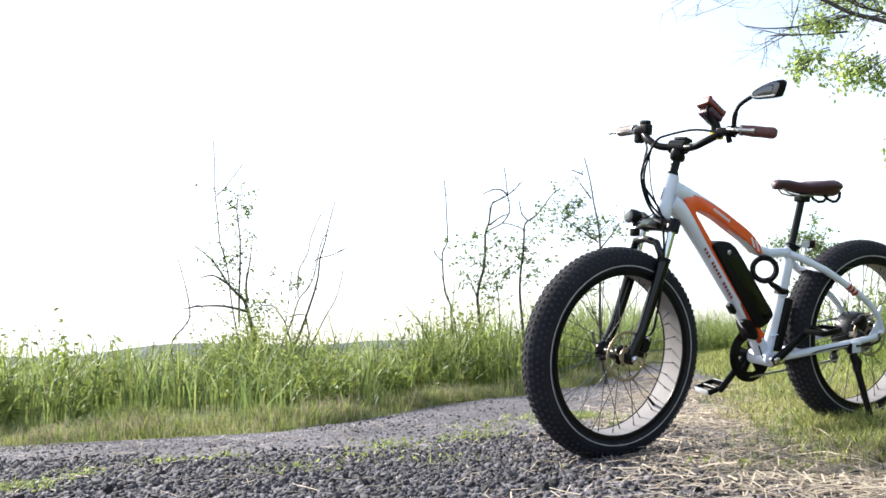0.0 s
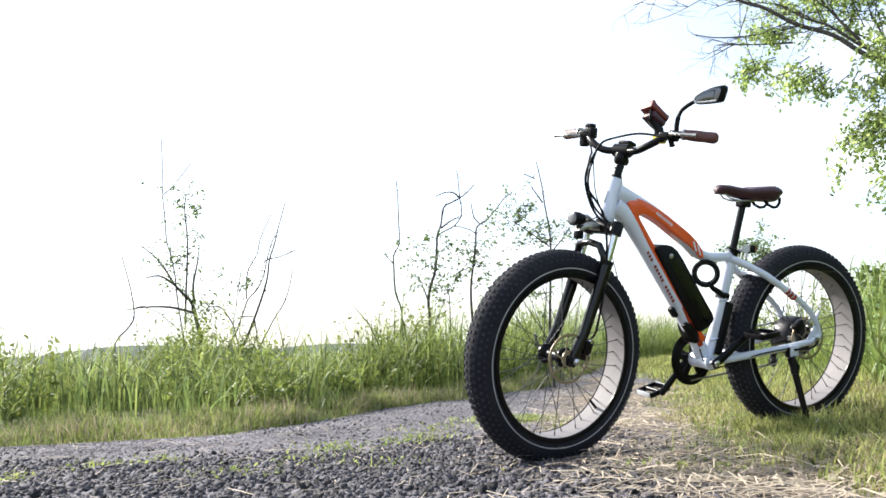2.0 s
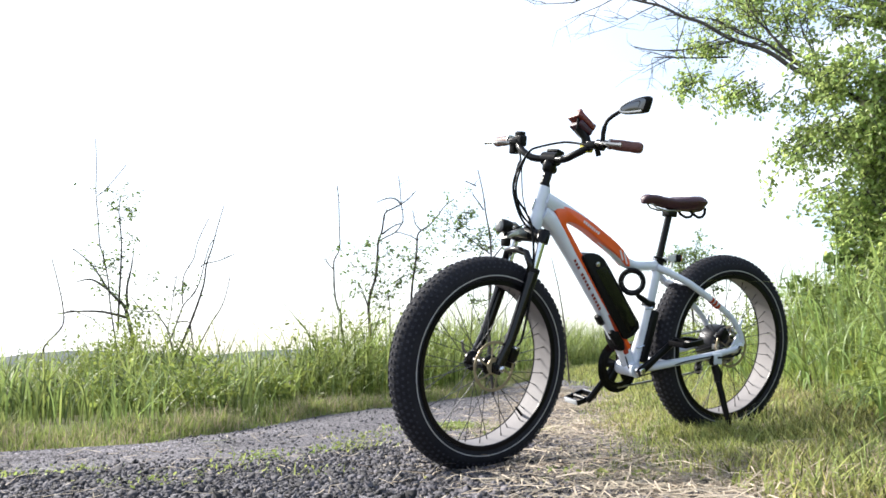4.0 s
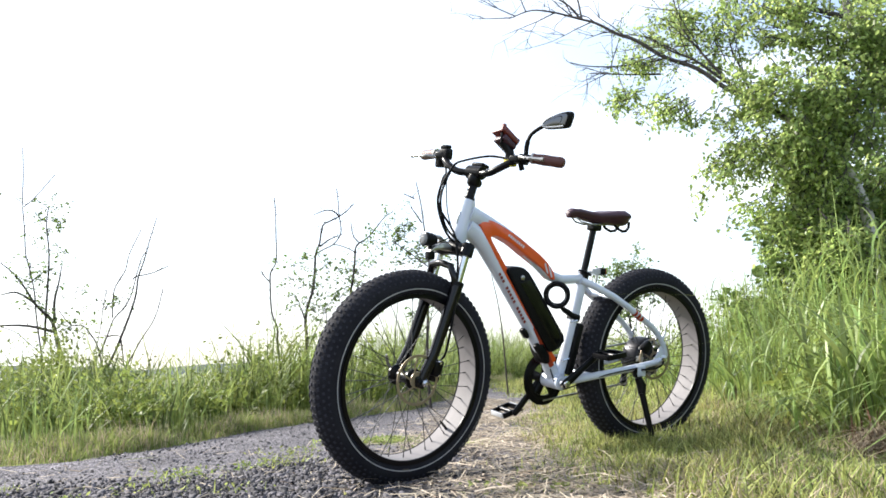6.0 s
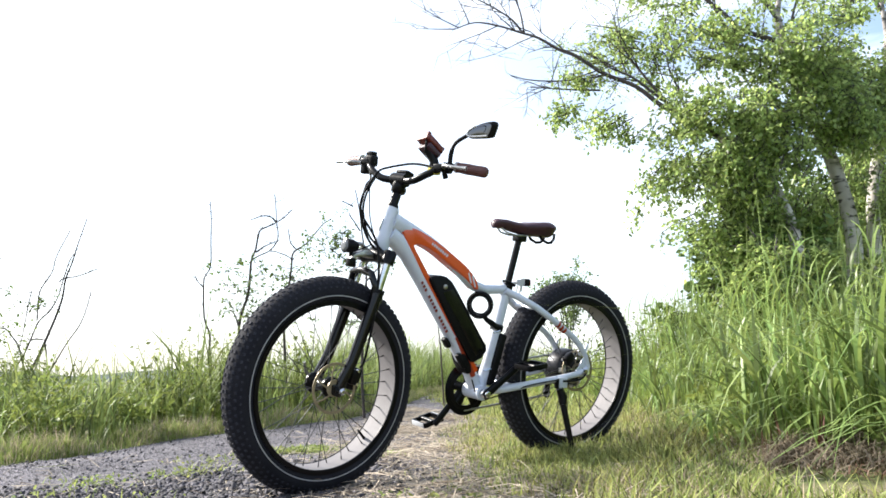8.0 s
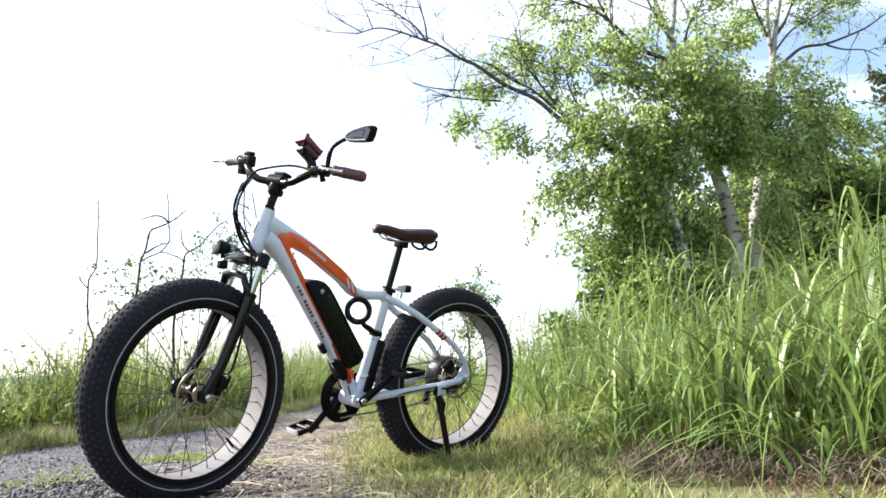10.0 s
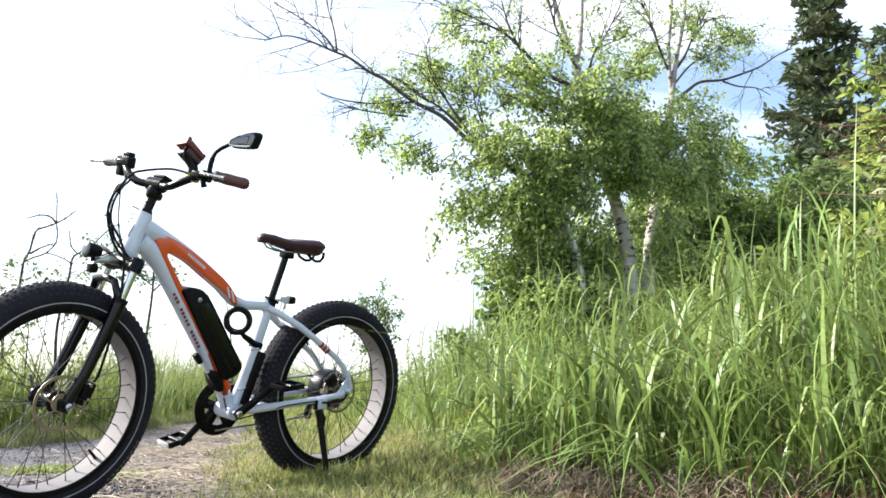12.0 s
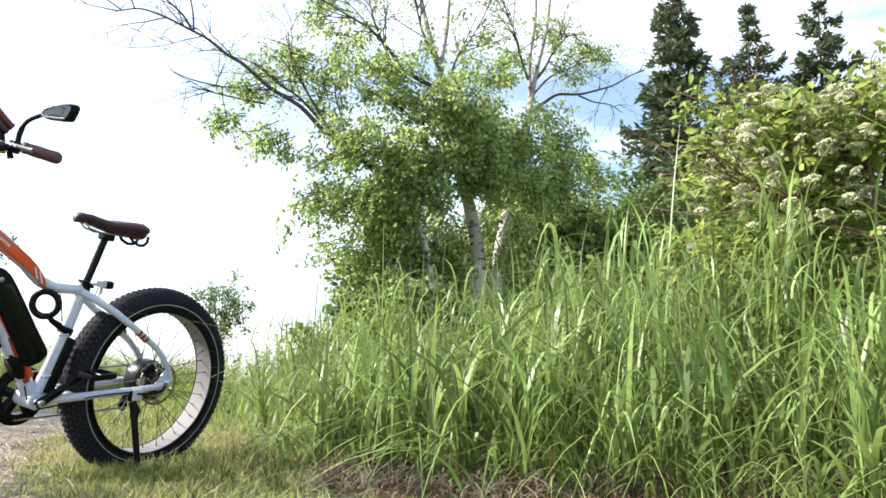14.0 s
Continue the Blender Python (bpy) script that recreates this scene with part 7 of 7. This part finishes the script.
x, y = scatter(230000, -9.0, 9.0, 4.6, 26.0, lambda x, y: (out(x, y) > 0.42 + 0.16 * np.sin(2.3 * x) + 0.08 * np.sin(7 * x)) & (out(x, y) < 6.5))
d = out(x, y)
keep = rng.random(len(x)) < np.where(d < 2.6, 1.0, np.interp(x, [0.8, 1.8], [0.35, 0.7])) * (0.12 + 0.88 * clump(x, y, 4.3)) * (0.35 + 0.65 * clump(x, y, 1.9))
x, y, d = x[keep], y[keep], d[keep]
h = rng.uniform(0.24, 0.58, len(x)) * (0.40 + 0.60 * clump(x, y, 1.5) + 0.38 * clump(x, y, 4.3)) * ease((d - 0.1) / 0.8) * np.interp(x, [-6, -2.6, -1.8, -0.8, 0.8, 1.6, 3.0], [1.42, 1.36, 1.55, 1.45, 1.75, 1.9, 2.0]) * np.interp(y, [8, 13], [1.0, 1.3])
stuff("meadow_grass", [blades(rooted(x, y), h + 0.05, rng.uniform(0.008, 0.018, len(x)), rng.gamma(2.0, 0.27, len(x)), rng.uniform(0, 0.5, len(x)), 5)], GRASS_MEADOW, "knee-high mixed meadow grass seaward of the path", "grass")
x, y = scatter(4300, -7.0, 7.5, 4.8, 19.0, lambda x, y: (out(x, y) > 0.50) & (out(x, y) < 2.7) & (clump(x, y, 1.7) > 0.26))
tall = rng.uniform(0.25, 0.62, len(x)) * np.interp(x, [-6, -2.7, -1.8, 0.8, 4.0], [1.3, 1.1, 1.35, 1.35, 1.4]) * (0.65 + 0.7 * clump(x, y, 1.3))
pieces = [plants(x, y, tall * 0.84, rng.uniform(0.16, 0.30, len(x)), 63, 0.058, 7)]
x, y = rng.normal(-1.72, 0.42, 60), rng.normal(7.5, 0.28, 60)
pieces.append(plants(x, y, rng.uniform(0.50, 0.98, 60) * np.exp(-((x + 1.72) / 1.0) ** 2), rng.uniform(0.18, 0.32, 60), 90, 0.05, 8))
stuff("meadow_herbs", pieces, HERB, "leafy weeds and low bushes among the meadow grass", "weeds")

# grass that goes on past the view: the bank behind, the seaward side beside the path
x, y = scatter(9000, 2.6, 6.5, -4.0, 0.4, tall_zone)
pieces = [blades(rooted(x, y), rng.uniform(0.4, 1.0, len(x)), rng.uniform(0.010, 0.020, len(x)), rng.gamma(2.0, 0.3, len(x)), rng.uniform(0.1, 0.6, len(x)), 4)]
stuff("tall_grass", pieces, GRASS_TALL, "tall green grass farther back on the bank", "grass")
x, y = scatter(13000, -8.0, -3.0, -4.0, 5.2, lambda x, y: (out(x, y) > 0.1) | (x < right_x(y) - 4.85))
stuff("meadow_grass", [blades(rooted(x, y), rng.uniform(0.10, 0.34, len(x)) * (0.5 + clump(x, y, 1.9)), rng.uniform(0.008, 0.016, len(x)), rng.gamma(2.0, 0.25, len(x)), rng.uniform(0, 0.4, len(x)), 3)], GRASS_MEADOW, "rough meadow grass beside the open path", "grass")

# straw on the path
x, y = scatter(100000, -0.6, 2.2, -2.0, 9.0, lambda x, y: (x < right_x(y) + 0.35) & (x > right_x(y) - 1.25))
w = np.exp(-((x - right_x(y) + 0.25) / 0.42) ** 2) * (0.35 + 0.65 * clump(x, y, 2.9)) * np.interp(y, [-2.0, 1.4], [0.0, 1.0])
keep = rng.random(len(x)) < w
x, y = x[keep], y[keep]
bx, by = [], []
for cx, cy, n, r in ((1.32, 2.16, 260, 0.16), (1.34, 2.58, 300, 0.15), (1.04, 2.40, 240, 0.18), (1.62, 2.25, 160, 0.12)):
    bx.append(rng.normal(cx, r, n))
    by.append(rng.normal(cy, r * 0.6, n))
lx, ly = scatter(700, -2.6, 1.2, 1.9, 4.6, lambda x, y: x < right_x(y))
x, y = np.concatenate([x, lx] + bx), np.concatenate([y, ly] + by)
n = len(x)
a = rng.normal(0.5, 0.9, n)
ln, wd = rng.gamma(3.0, 0.025, n) + 0.025, rng.uniform(0.002, 0.005, n)
mid = np.column_stack([x, y, height(x, y) + 0.009 + rng.exponential(0.008, n)])
way = np.column_stack([np.cos(a), np.sin(a), rng.normal(0, 0.08, n)])
side = np.column_stack([-np.sin(a), np.cos(a), rng.normal(0, 0.3, n)])
bend = np.column_stack([-np.sin(a), np.cos(a), 0.5 * np.ones(n)]) * (ln * rng.normal(0, 0.12, n))[:, None]
q = [mid - way * ln[:, None] / 2 - side * wd[:, None] / 2, mid - way * ln[:, None] / 2 + side * wd[:, None] / 2, mid + bend - side * wd[:, None] / 2, mid + bend + side * wd[:, None] / 2,
     mid + way * ln[:, None] / 2 - side * wd[:, None] / 2, mid + way * ln[:, None] / 2 + side * wd[:, None] / 2]
k = np.arange(n)[:, None] * 6
stuff("straw", [(np.stack(q, 1).reshape(-1, 3), np.concatenate([np.stack([k, k + 1, k + 3, k + 2], 2), np.stack([k + 2, k + 3, k + 5, k + 4], 2)], 1).reshape(-1, 4))], STRAW, "dry pale straw strewn over the path", "straw")

# stone chips on the path: a dense coarse bed where it was newly laid, sparser beyond
def chips(x, y, size, name, mat, label):
    n = len(x)
    cube = np.array([(-1, -1, -1), (1, -1, -1), (1, 1, -1), (-1, 1, -1), (-1, -1, 1), (1, -1, 1), (1, 1, 1), (-1, 1, 1)], float) * 0.62
    v = cube[None] * size[:, None, None] * rng.uniform(0.5, 1.3, (n, 8, 3)) * np.array([1, 1, 0.7])
    tip = rng.normal(0, 0.35, (n, 2))
    v[..., 2] += v[..., 0] * tip[:, :1] + v[..., 1] * tip[:, 1:]
    a = rng.uniform(0, 6.28, n)
    ca, sa = np.cos(a)[:, None], np.sin(a)[:, None]
    v = np.stack([v[..., 0] * ca - v[..., 1] * sa, v[..., 0] * sa + v[..., 1] * ca, v[..., 2]], 2)
    v += np.column_stack([x, y, height(x, y) + 0.007 + rng.uniform(0, 0.25, n) * size])[:, None, :]
    k = np.arange(n)[:, None] * 8
    f = np.concatenate([np.stack([k + i for i in q], 2) for q in ((4, 5, 6, 7), (0, 1, 5, 4), (1, 2, 6, 5), (2, 3, 7, 6), (3, 0, 4, 7))], 1).reshape(-1, 4)
    tagged(new(name, sheet_mesh(name, v.reshape(-1, 3), f, mat, smooth=False)), label, "gravel", kind="stuff")


def bed(x, y):
    """0 to 1: how thickly the coarse stone lies."""
    rim = 3.98 + 0.10 * np.sin(2.7 * x) + 0.06 * np.sin(7.1 * x + 1) - y
    start = y - 1.55 - 0.25 * np.sin(1.9 * x + 0.6) - 0.1 * np.sin(5.3 * x)
    return ease(rim / 0.7) * ease((right_x(y) - 0.10 - x) / 0.75) * ease(start / 0.6) * ease((x + 3.2 + 0.2 * np.sin(4 * y)) / 0.7)


x, y = scatter(44000, -3.2, 1.5, 1.5, 4.1, lambda x, y: x < right_x(y))
keep = rng.random(len(x)) < bed(x, y) * np.interp(y, [1.5, 2.1, 3.2, 4.1], [0.35, 1.0, 0.9, 0.6])
x, y = x[keep], y[keep]
chips(x, y, rng.gamma(5.0, 0.00138, len(x)) + 0.0024, "coarse_stone", COARSE, "dark grey coarse crushed stone bed")
x, y = scatter(27000, -4.2, 2.0, 2.0, 7.5, lambda x, y: (x < right_x(y) + 0.05) & (out(x, y) < 0.03))
keep = rng.random(len(x)) < np.interp(y, [2.0, 3.4, 4.8, 7.5], [0.25, 0.95, 0.75, 0.25])
chips(x[keep], y[keep], rng.gamma(2.0, 0.0016, keep.sum()) + 0.0020, "stone_chips", STONE, "loose grey crushed-stone chips on the path")
